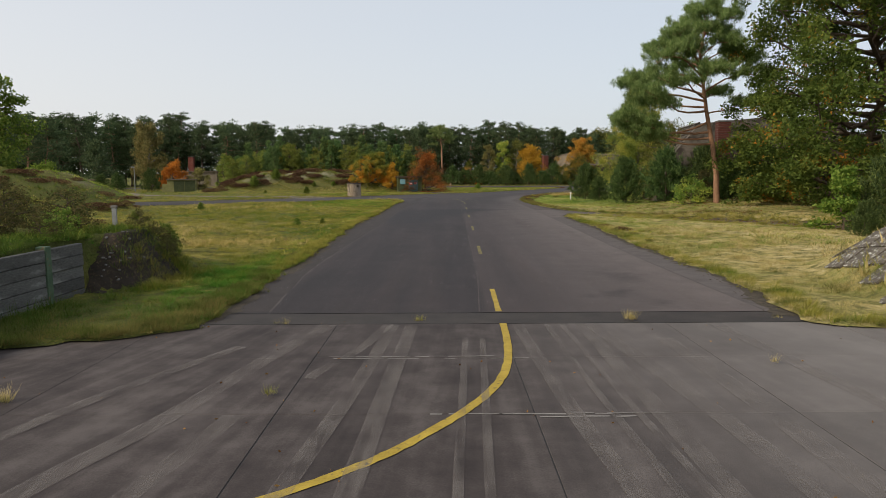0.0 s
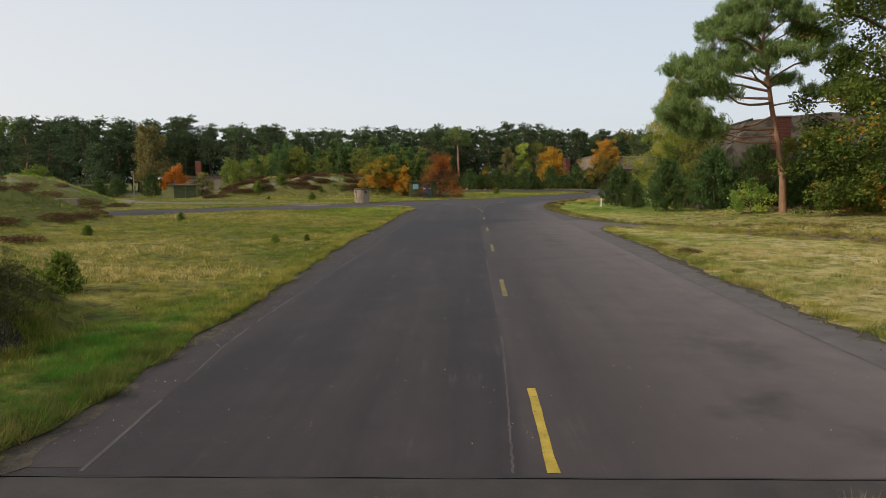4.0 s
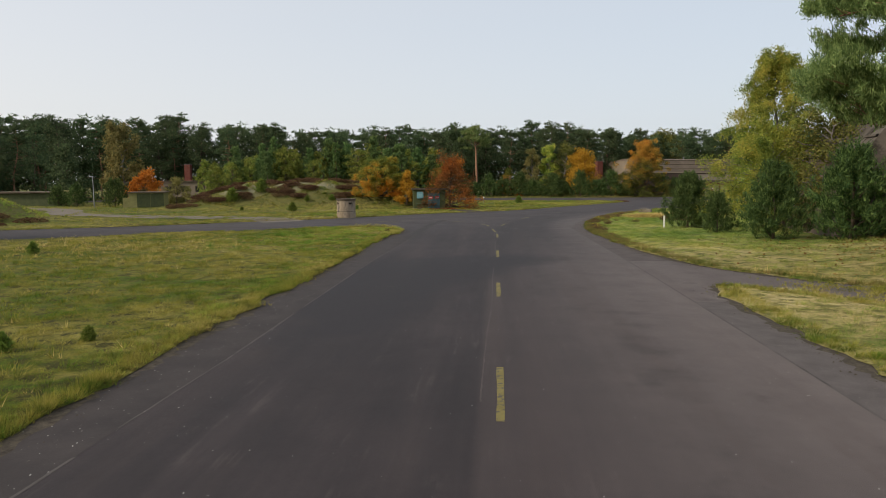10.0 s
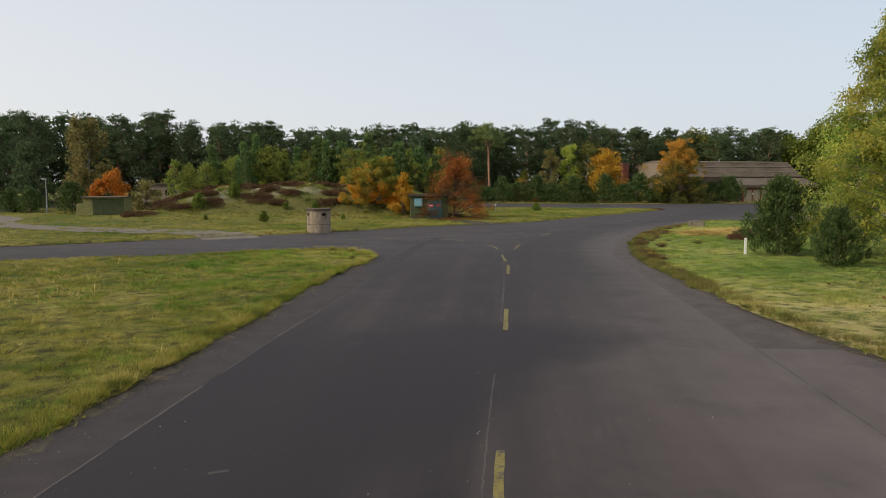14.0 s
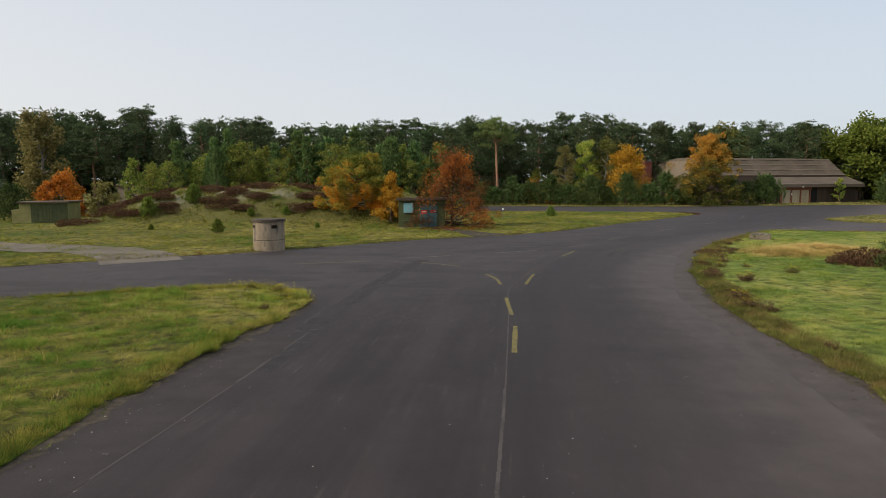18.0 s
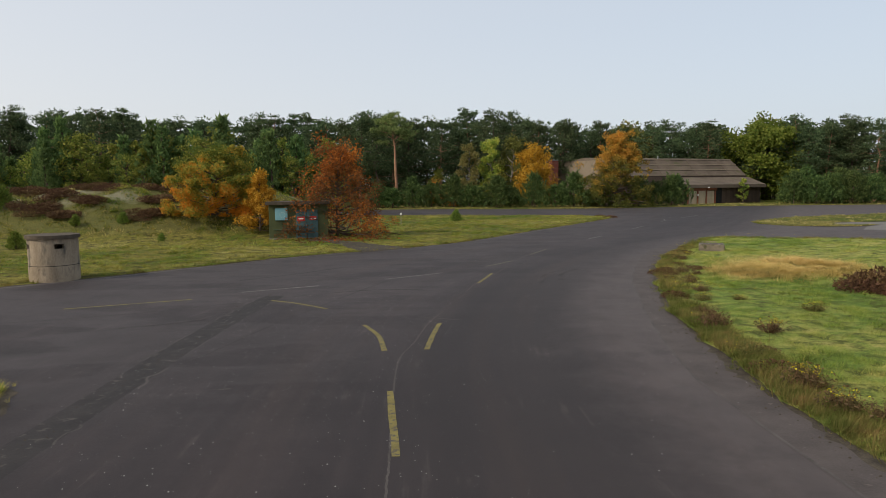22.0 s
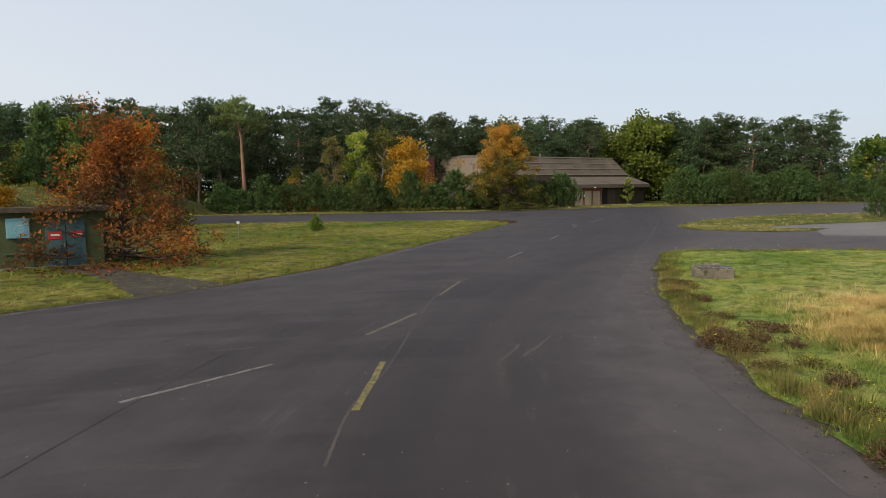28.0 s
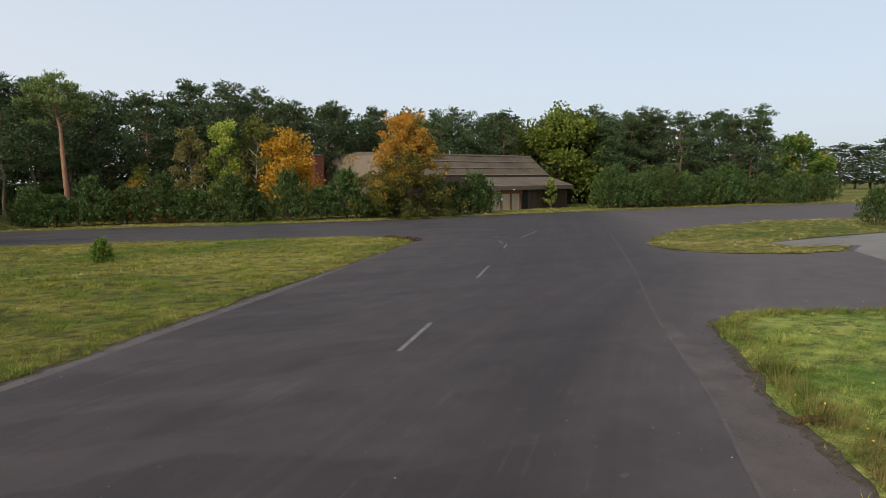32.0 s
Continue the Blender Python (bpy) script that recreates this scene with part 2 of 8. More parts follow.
    col = n_mix(nt, n_math(nt, "MULTIPLY", arm, n_math(nt, "MULTIPLY", lobe, n_math(nt, "ADD", 0.35, mid))), col, (0.07474, 0.06501, 0.06753))
    # the worn dark wheel path through the bend
    path = n_ramp(nt, n_math(nt, "ADD", n_math(nt, "DIVIDE", n_math(nt, "ADD", across, 2.0), 10.0), n_math(nt, "MULTIPLY", n_math(nt, "SUBTRACT", mid, 0.5), 0.25)), [(0.14, (0, 0, 0)), (0.32, (0.75, 0.75, 0.75)), (0.58, (0.75, 0.75, 0.75)), (0.76, (0, 0, 0))])
    path = n_math(nt, "MULTIPLY", path, n_ramp(nt, n_math(nt, "DIVIDE", Y, 200.0), [(0.30, (0, 0, 0)), (0.40, (1, 1, 1)), (0.48, (0.75, 0.75, 0.75)), (0.56, (0.1, 0.1, 0.1))]))
    col = n_mix(nt, path, col, (0.0170, 0.0145, 0.0160))
    # brownish wear in wheel paths, and pale rubbed streaks
    wear = n_ramp(nt, n_noise(nt, lane_v, 0.62, 4), [(0.50, (0, 0, 0)), (0.70, (0.55, 0.55, 0.55))])
    col = n_mix(nt, n_math(nt, "MULTIPLY", wear, 0.7), col, (0.05454, 0.03989, 0.03608))
    rub = n_ramp(nt, n_math(nt, "ADD", n_math(nt, "MULTIPLY", thin, 0.55), n_math(nt, "MULTIPLY", mid, 0.45)), [(0.58, (0, 0, 0)), (0.72, (0.6, 0.6, 0.6))])
    col = n_mix(nt, rub, col, (0.0808, 0.06698, 0.0629))
    col = n_mix(nt, n_math(nt, "MULTIPLY", band, 0.84), col, (0.0138, 0.0124, 0.0156))
    # dark damp-looking blotches of binder
    blot = n_ramp(nt, n_noise(nt, v, 0.33, 5, 0.62), [(0.28, (0.6, 0.6, 0.6)), (0.42, (0, 0, 0))])
    col = n_mix(nt, blot, col, (0.01515, 0.0133, 0.0148))
    col = n_mix(nt, n_math(nt, "MULTIPLY", fine, 0.16), col, (0.08585, 0.07486, 0.06845))
    # pale specks of grit
    sp = n_noise(nt, v, 9.0, 1)
    col = n_mix(nt, n_ramp(nt, sp, [(0.79, (0, 0, 0)), (0.82, (0.6, 0.6, 0.6))]), col, (0.24, 0.23, 0.22))
    nt.links.new(col, bsdf.inputs["Base Color"])
    bsdf.inputs["Roughness"].default_value = 0.78
    bsdf.inputs["Specular IOR Level"].default_value = 0.25
    n_bump(nt, bsdf, n_math(nt, "ADD", fine, grain), 0.4, 0.01)
    return m


def apron_mat():
    """Old slabs: grey to the east, browner to the west, with fanned tyre streaks."""
    m, nt, bsdf, out = mat_base("slab_concrete")
    geo = nt.nodes.new("ShaderNodeNewGeometry")
    pos = geo.outputs["Position"]
    sp = nt.nodes.new("ShaderNodeSeparateXYZ")
    nt.links.new(pos, sp.inputs[0])
    fan = n_math(nt, "DIVIDE", n_math(nt, "SUBTRACT", sp.outputs["X"], n_math(nt, "MULTIPLY", sp.outputs["Y"], 0.02)), n_math(nt, "SUBTRACT", 40.0, sp.outputs["Y"]))
    cb = nt.nodes.new("ShaderNodeCombineXYZ")
    nt.links.new(n_math(nt, "MULTIPLY", fan, 34.0), cb.inputs[0])
    nt.links.new(n_math(nt, "MULTIPLY", sp.outputs["Y"], 0.10), cb.inputs[1])
    st = n_noise(nt, cb.outputs[0], 1.6, 3, 0.5)
    st2 = n_noise(nt, cb.outputs[0], 6.0, 2, 0.5)
    big = n_noise(nt, pos, 0.35, 4)
    fine = n_noise(nt, pos, 38.0, 3)
    f = n_math(nt, "ADD", n_math(nt, "MULTIPLY", st, 0.30), n_math(nt, "ADD", n_math(nt, "MULTIPLY", st2, 0.14), n_math(nt, "MULTIPLY", n_noise(nt, pos, 1.6, 5, 0.65), 0.40)))
    f = n_math(nt, "ADD", f, n_math(nt, "MULTIPLY", big, 0.25))
    f = n_math(nt, "ADD", f, n_math(nt, "MULTIPLY", n_math(nt, "SUBTRACT", fine, 0.5), 0.18))
    col = n_ramp(nt, f, [(0.42, (0.029, 0.0235, 0.0232)), (0.54, (0.052, 0.0425, 0.0408)), (0.66, (0.090, 0.077, 0.073))])
    east = n_ramp(nt, n_math(nt, "DIVIDE", n_math(nt, "ADD", sp.outputs["X"], 1.0), 9.0), [(0.1, (0, 0, 0)), (1.0, (0.75, 0.75, 0.75))])
    col = n_mix(nt, n_math(nt, "MULTIPLY", east, n_math(nt, "ADD", 0.3, big)), col, (0.21, 0.196, 0.186))
    oi = nt.nodes.new("ShaderNodeObjectInfo")
    hv = nt.nodes.new("ShaderNodeHueSaturation")
    nt.links.new(n_math(nt, "ADD", n_math(nt, "MULTIPLY", oi.outputs["Random"], 0.16), 0.92), hv.inputs["Value"])
    nt.links.new(col, hv.inputs["Color"])
    nt.links.new(hv.outputs[0], bsdf.inputs["Base Color"])
    bsdf.inputs["Roughness"].default_value = 0.85
    bsdf.inputs["Specular IOR Level"].default_value = 0.25
    n_bump(nt, bsdf, fine, 0.3, 0.01)
    return m


def sward_tone(nt):
    """Patches, tussocks and tufts: the same pattern drives the turf and the blades that stand on it."""
    v = n_coord(nt)
    a = n_math(nt, "MULTIPLY", n_noise(nt, v, 0.085, 3), 0.42)
    a = n_math(nt, "ADD", a, n_math(nt, "MULTIPLY", n_noise(nt, n_coord(nt, (0.8, 1.25, 1.0)), 0.5, 3), 0.30))
    a = n_math(nt, "ADD", a, n_math(nt, "MULTIPLY", n_noise(nt, n_coord(nt, (0.85, 1.2, 1.0)), 2.1, 3), 0.28))
    return n_math(nt, "ADD", n_math(nt, "MULTIPLY", n_math(nt, "SUBTRACT", a, 0.5), 3.5), 0.5)


def dust_mat(name, colour, cover):
    """Dust pressed into tyre tracks: patchy, the ground shows through."""
    m, nt, bsdf, out = mat_base(name)
    v = n_coord(nt)
    bsdf.inputs["Base Color"].default_value = (*colour, 1)
    bsdf.inputs["Roughness"].default_value = 0.95
    bsdf.inputs["Specular IOR Level"].default_value = 0.15
    tr = nt.nodes.new("ShaderNodeBsdfTransparent")
    mx = nt.nodes.new("ShaderNodeMixShader")
    f = n_math(nt, "ADD", n_math(nt, "MULTIPLY", n_noise(nt, v, 1.1, 3), 0.6), n_math(nt, "MULTIPLY", n_noise(nt, n_coord(nt, (1.0, 0.12, 1.0)), 9.0, 4, 0.6), 0.5))
    nt.links.new(n_math(nt, "MULTIPLY", n_ramp(nt, f, [(0.42, (0, 0, 0)), (0.66, (1, 1, 1))]), cover), mx.inputs[0])
    nt.links.new(tr.outputs[0], mx.inputs[1])
    nt.links.new(bsdf.outputs[0], mx.inputs[2])
    nt.links.new(mx.outputs[0], out.inputs[0])
    return m


def lawn_mat(name, stops, dark, mossy=False, south=None, heath=False):
    m, nt, bsdf, out = mat_base(name)
    v = n_coord(nt)
    tone = sward_tone(nt)
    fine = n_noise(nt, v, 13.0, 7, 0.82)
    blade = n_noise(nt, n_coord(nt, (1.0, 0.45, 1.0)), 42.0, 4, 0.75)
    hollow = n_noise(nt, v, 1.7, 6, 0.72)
    col = n_ramp(nt, n_math(nt, "ADD", n_math(nt, "ADD", tone, n_math(nt, "MULTIPLY", n_math(nt, "SUBTRACT", blade, 0.5), 0.75)), n_math(nt, "MULTIPLY", n_math(nt, "SUBTRACT", fine, 0.5), 0.5)), stops)
    if south:
        sy = nt.nodes.new("ShaderNodeSeparateXYZ")
        nt.links.new(v, sy.inputs[0])
        other = n_ramp(nt, n_math(nt, "ADD", tone, n_math(nt, "MULTIPLY", n_math(nt, "SUBTRACT", fine, 0.5), 0.5)), south)
        col = n_mix(nt, n_ramp(nt, n_math(nt, "DIVIDE", n_math(nt, "ADD", sy.outputs["Y"], n_math(nt, "MULTIPLY", hollow, 8.0)), 100.0), [(0.66, (1, 1, 1)), (0.80, (0, 0, 0))]), col, other)
    # the bump's low spots turn dark: shade between tufts, set in the colour
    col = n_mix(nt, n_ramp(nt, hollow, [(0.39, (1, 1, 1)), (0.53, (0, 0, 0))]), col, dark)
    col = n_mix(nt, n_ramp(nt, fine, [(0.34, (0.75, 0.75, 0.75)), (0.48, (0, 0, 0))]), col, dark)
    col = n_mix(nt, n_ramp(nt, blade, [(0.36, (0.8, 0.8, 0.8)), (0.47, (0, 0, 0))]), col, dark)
    nt.links.new(col, bsdf.inputs["Base Color"])
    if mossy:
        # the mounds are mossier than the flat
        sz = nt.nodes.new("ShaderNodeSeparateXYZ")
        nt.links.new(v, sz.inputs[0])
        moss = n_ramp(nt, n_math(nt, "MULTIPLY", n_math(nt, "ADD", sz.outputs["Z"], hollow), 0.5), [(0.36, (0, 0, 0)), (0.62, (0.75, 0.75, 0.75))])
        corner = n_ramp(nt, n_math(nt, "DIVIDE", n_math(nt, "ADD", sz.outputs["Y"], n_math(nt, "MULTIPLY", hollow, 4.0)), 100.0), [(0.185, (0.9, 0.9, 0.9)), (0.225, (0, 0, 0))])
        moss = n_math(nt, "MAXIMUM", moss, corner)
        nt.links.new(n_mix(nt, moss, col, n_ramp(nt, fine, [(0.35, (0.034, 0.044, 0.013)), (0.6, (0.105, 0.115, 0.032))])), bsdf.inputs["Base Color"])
    if heath:
        # sandy moss on the face of the mound
        sz = nt.nodes.new("ShaderNodeSeparateXYZ")
        nt.links.new(v, sz.inputs[0])
        rise = n_math(nt, "MULTIPLY", n_math(nt, "ADD", sz.outputs["Z"], hollow), 0.5)
        sand = n_ramp(nt, rise, [(0.40, (0, 0, 0)), (0.70, (0.85, 0.85, 0.85))])
        moss = n_ramp(nt, n_math(nt, "ADD", n_math(nt, "MULTIPLY", fine, 0.6), n_math(nt, "MULTIPLY", blade, 0.4)), [(0.36, (0.026, 0.027, 0.009)), (0.48, (0.085, 0.085, 0.027)), (0.66, (0.20, 0.180, 0.062))])
        stony = n_ramp(nt, fine, [(0.36, (0.05, 0.045, 0.03)), (0.48, (0.20, 0.185, 0.125)), (0.62, (0.36, 0.34, 0.26))])
        bare = n_math(nt, "MULTIPLY", n_ramp(nt, n_noise(nt, v, 0.22, 4, 0.6), [(0.47, (0, 0, 0)), (0.58, (0.8, 0.8, 0.8))]), n_ramp(nt, n_math(nt, "MULTIPLY", rise, 0.5), [(0.50, (0, 0, 0)), (0.75, (1, 1, 1))]))
        nt.links.new(n_mix(nt, sand, col, n_mix(nt, bare, moss, stony)), bsdf.inputs["Base Color"])
    bsdf.inputs["Roughness"].default_value = 0.95
    bsdf.inputs["Specular IOR Level"].default_value = 0.1
    n_bump(nt, bsdf, n_math(nt, "ADD", n_math(nt, "MULTIPLY", hollow, 0.3), n_math(nt, "ADD", n_math(nt, "MULTIPLY", fine, 0.6), n_math(nt, "MULTIPLY", blade, 0.3))), 0.9, 0.08)
    return m


def grass_mat(name, stops):
    m = bpy.data.materials.new(name)
    m.use_nodes = True
    nt = m.node_tree
    nt.nodes.clear()
    out = nt.nodes.new("ShaderNodeOutputMaterial")
    geo = nt.nodes.new("ShaderNodeNewGeometry")
    f = n_math(nt, "ADD", sward_tone(nt), n_math(nt, "MULTIPLY", n_math(nt, "SUBTRACT", geo.outputs["Random Per Island"], 0.5), 0.34))
    col = n_ramp(nt, f, stops)
    hollow = n_noise(nt, n_coord(nt, (0.8, 1.3, 1.0)), 1.5, 5, 0.65)
    col = n_mix(nt, n_ramp(nt, hollow, [(0.37, (0.75, 0.75, 0.75)), (0.49, (0, 0, 0))]), col, (0.075, 0.100, 0.024))
    d = nt.nodes.new("ShaderNodeBsdfDiffuse")
    tr = nt.nodes.new("ShaderNodeBsdfTranslucent")
    nt.links.new(col, d.inputs["Color"])
    nt.links.new(col, tr.inputs["Color"])
    a = nt.nodes.new("ShaderNodeMixShader")
    a.inputs[0].default_value = 0.35
    nt.links.new(d.outputs[0], a.inputs[1])
    nt.links.new(tr.outputs[0], a.inputs[2])
    nt.links.new(a.outputs[0], out.inputs[0])
    return m


M_ASPHALT = asphalt()
T_FIELD = [(0.05, (0.07385, 0.1571, 0.01791)), (0.26, (0.1346, 0.1962, 0.02604)), (0.44, (0.2172, 0.2209, 0.03743)), (0.64, (0.3259, 0.2895, 0.06346)), (0.92, (0.4519, 0.4025, 0.122))]
T_GREEN = [(0.08, (0.1215, 0.2085, 0.0399)), (0.36, (0.2205, 0.3055, 0.0627)), (0.56, (0.3375, 0.3783, 0.09025)), (0.78, (0.477, 0.4462, 0.133)), (0.95, (0.603, 0.5432, 0.209))]
T_STRAW = [(0.05, (0.1739, 0.2226, 0.0495)), (0.28, (0.3091, 0.2904, 0.0935)), (0.55, (0.4829, 0.392, 0.1595)), (0.85, (0.6472, 0.5324, 0.286))]


def turf(stops, k):
    return [(p, tuple(c * k for c in col)) for p, col in stops]


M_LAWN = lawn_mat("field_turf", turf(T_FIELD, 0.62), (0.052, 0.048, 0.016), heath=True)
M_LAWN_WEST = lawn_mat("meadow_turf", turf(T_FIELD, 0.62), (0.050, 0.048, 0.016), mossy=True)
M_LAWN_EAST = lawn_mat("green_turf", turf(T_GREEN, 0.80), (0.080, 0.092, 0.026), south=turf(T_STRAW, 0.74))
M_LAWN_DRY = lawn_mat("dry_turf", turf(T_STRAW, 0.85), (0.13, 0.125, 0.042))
M_GRASS = grass_mat("grass_blades", T_FIELD)
M_GREEN = grass_mat("green_grass_blades", T_GREEN)
T_LUSH = [(0.10, (0.1164, 0.2112, 0.03168)), (0.45, (0.2125, 0.3115, 0.0528)), (0.75, (0.3441, 0.396, 0.0748)), (0.95, (0.4655, 0.4646, 0.1144))]
M_LUSH = grass_mat("lush_grass", T_LUSH)
M_VIVID = grass_mat("fresh_grass", [(0.1, (0.055, 0.17, 0.022)), (0.5, (0.10, 0.235, 0.034)), (0.9, (0.20, 0.30, 0.06))])
M_STRAW = grass_mat("dry_grass", T_STRAW)
M_BLEACHED = grass_mat("bleached_grass", [(0.05, (0.3992, 0.3052, 0.09375)), (0.4, (0.5702, 0.4162, 0.15)), (0.8, (0.7413, 0.5734, 0.2531))])
M_TUSSOCK = grass_mat("tussock_grass", [(0.05, (0.1112, 0.1831, 0.0266)), (0.28, (0.2177, 0.2326, 0.0399)), (0.52, (0.3335, 0.2969, 0.0665)), (0.88, (0.4911, 0.4156, 0.1425))])
M_FRINGE = grass_mat("verge_weeds", [(0.15, (0.1065, 0.1404, 0.02904)), (0.5, (0.1936, 0.1791, 0.05808)), (0.85, (0.2904, 0.1936, 0.08228))])
M_MOSS = grass_mat("mossy_bank_grass", [(0.10, (0.0484, 0.0924, 0.0176)), (0.4, (0.0968, 0.1452, 0.0264)), (0.65, (0.1584, 0.176, 0.044)), (0.9, (0.2816, 0.2376, 0.088))])
M_FAR = lawn_mat("far_ground", turf(T_FIELD, 0.45), (0.05, 0.055, 0.02))
M_CONCRETE = apron_mat()
M_CONC_PALE = surface("pale_concrete", (0.171, 0.1305, 0.09), (0.351, 0.288, 0.2115), 0.9, 1.6, 25, bump=0.3, spots=(2.2, 0.55, 0.72, (0.09, 0.0828, 0.0702)), stretch=(1, 1, 0.5))
M_PAD = surface("pad_concrete", (0.108, 0.1018, 0.0945), (0.1944, 0.1825, 0.1688), 0.9, 0.4, 20, bump=0.2, spots=(0.8, 0.55, 0.7, (0.072, 0.0702, 0.0675)))
M_JOINT = surface("joint_tar", (0.0108, 0.0099, 0.0099), (0.027, 0.0252, 0.0234), 0.7, 3, 30)
M_DRAIN = surface("drain_strip", (0.02592, 0.02295, 0.02232), (0.05022, 0.04284, 0.0396), 0.85, 1.5, 40)
M_SHOULDER = surface("shoulder_asphalt", (0.06003, 0.05175, 0.05071), (0.1118, 0.09729, 0.09418), 0.9, 1.6, 30, bump=0.5, spots=(5.0, 0.66, 0.75, (0.1242, 0.1118, 0.09522)))
M_SHOULDER_FAR = surface("old_shoulder_asphalt", (0.04711, 0.03893, 0.03781), (0.09205, 0.07681, 0.07258), 0.9, 1.3, 30, bump=0.5, spots=(5.0, 0.66, 0.75, (0.1285, 0.1121, 0.09398)))
M_SHOULDER_DARK = surface("western_shoulder", (0.0234, 0.0198, 0.02025), (0.0477, 0.0396, 0.0387), 0.9, 1.1, 30, bump=0.5, spots=(5.0, 0.68, 0.76, (0.108, 0.0972, 0.0828)))
M_SEAM = surface("pale_seam", (0.0378, 0.0324, 0.0315), (0.0945, 0.0837, 0.0792), 0.9, 1.2, 30)
M_TARSTRIP = surface("tar_strip", (0.0125, 0.0112, 0.0115), (0.032, 0.0275, 0.027), 0.8, 1.5, 30, bump=0.6, spots=(4.5, 0.58, 0.66, (0.060, 0.051, 0.047)))
M_DRIVE = surface("leafy_old_asphalt", (0.0234, 0.0198, 0.0162), (0.0675, 0.0522, 0.0378), 0.95, 1.8, 12, bump=0.6, spots=(3.0, 0.56, 0.66, (0.0765, 0.0765, 0.027)))
M_CRUMB = surface("soil_crumbs", (0.0198, 0.0162, 0.0117), (0.09, 0.0738, 0.054), 1.0, 5, 40, bump=0)
M_GRIT = surface("pale_grit", (0.144, 0.135, 0.126), (0.378, 0.369, 0.351), 0.9, 5, 40, bump=0)
M_SEAM_PALE = surface("bright_seam", (0.0405, 0.0351, 0.0342), (0.1062, 0.0945, 0.09), 0.9, 1.2, 30)
M_DUST = dust_mat("tyre_dust", (0.21, 0.19, 0.178), 0.42)
M_DUST_FAINT = dust_mat("faint_tyre_dust", (0.13, 0.117, 0.113), 0.24)
M_BLOCK = surface("mossy_foundation", (0.09, 0.0756, 0.0576), (0.225, 0.189, 0.1485), 0.95, 2.5, 25, bump=0.5, spots=(4.0, 0.58, 0.68, (0.063, 0.0648, 0.027)))
M_SCUFF = surface("pale_scuff", (0.1147, 0.108, 0.1026), (0.243, 0.2295, 0.216), 0.9, 3, 20)
M_YELLOW = surface("yellow_paint", (0.234, 0.1665, 0.0198), (0.45, 0.324, 0.045), 0.75, 2.5, 30, bump=0.1, spots=(9, 0.60, 0.72, (0.09, 0.0765, 0.045)))
M_YELLOW_OLD = surface("worn_yellow_paint", (0.108, 0.09, 0.027), (0.216, 0.18, 0.054), 0.8, 2.5, 30, bump=0.1, spots=(8, 0.5, 0.66, (0.0675, 0.0612, 0.054)))
M_PALE_OLD = surface("faded_yellow_paint", (0.0765, 0.0693, 0.045), (0.1665, 0.1512, 0.0945), 0.8, 2, 30, bump=0.1, spots=(5, 0.50, 0.70, (0.0558, 0.0504, 0.045)))
M_WHITE_OLD = surface("worn_white_paint", (0.099, 0.0927, 0.0882), (0.234, 0.2205, 0.2025), 0.8, 2, 30, bump=0.1, spots=(8, 0.48, 0.62, (0.0675, 0.063, 0.0594)))
M_WHITE = surface("white_plastic", (0.63, 0.63, 0.612), (0.738, 0.738, 0.72), 0.5, 4, 40, bump=0.05)
M_BARK = surface("bark", (0.045, 0.0324, 0.0234), (0.135, 0.099, 0.072), 0.95, 3, 20, bump=0.8, stretch=(1, 1, 0.25))
M_PINEBARK = surface("pine_bark", (0.15, 0.080, 0.048), (0.36, 0.205, 0.125), 0.95, 2.2, 16, bump=0.8, stretch=(1, 1, 0.3))
M_BIRCHBARK = surface("birch_bark", (0.063, 0.054, 0.045), (0.27, 0.243, 0.2115), 0.9, 3, 20, bump=0.4)
M_ROOFELT = surface("roof_felt", (0.0675, 0.0522, 0.0396), (0.1485, 0.117, 0.09), 0.95, 0.45, 9, bump=0.5, spots=(0.9, 0.55, 0.7, (0.0765, 0.0738, 0.0378)), per_object=0.25)
M_GABLE = surface("gable_render", (0.135, 0.1098, 0.081), (0.243, 0.198, 0.1485), 0.95, 0.3, 10, bump=0.3, spots=(0.6, 0.55, 0.7, (0.108, 0.09, 0.0585)))
# Taken darker than M_GABLE, with the trees' shade put into the tone
M_DARKGABLE = surface("grey_shelter_render", (0.0527, 0.04464, 0.03596), (0.124, 0.1066, 0.08804), 0.95, 0.6, 9, bump=0.6, spots=(1.1, 0.52, 0.64, (0.0341, 0.0279, 0.02232)))
M_BRICK = surface("brick_red", (0.1035, 0.0306, 0.0225), (0.198, 0.0594, 0.0405), 0.9, 6, 30, bump=0.3)
# The same brick darkened: tree shade on the near shelter's chimney is in the colour
M_BRICK_SHADED = surface("shaded_brick", (0.054, 0.018, 0.0144), (0.117, 0.0378, 0.0288), 0.9, 6, 30, bump=0.3)
M_MORTAR = surface("mortar", (0.144, 0.117, 0.099), (0.234, 0.198, 0.171), 0.95, 6, 30)
M_WOODDARK = surface("dark_boards", (0.0315, 0.0216, 0.0162), (0.0765, 0.054, 0.0378), 0.9, 1.5, 20, bump=0.3, stretch=(4, 4, 0.3), per_object=0.3)
M_RUSTWOOD = surface("rust_red_frame", (0.117, 0.045, 0.0252), (0.234, 0.09, 0.0495), 0.9, 2, 20)
M_DOORPALE = surface("pale_door_paint", (0.27, 0.2205, 0.1485), (0.414, 0.3465, 0.243), 0.8, 1.2, 15, bump=0.1, stretch=(1, 1, 0.3), per_object=0.2)
M_GREENPAINT = surface("olive_green_paint", (0.0405, 0.0522, 0.0198), (0.0828, 0.0945, 0.0378), 0.7, 1.5, 20, bump=0.1)
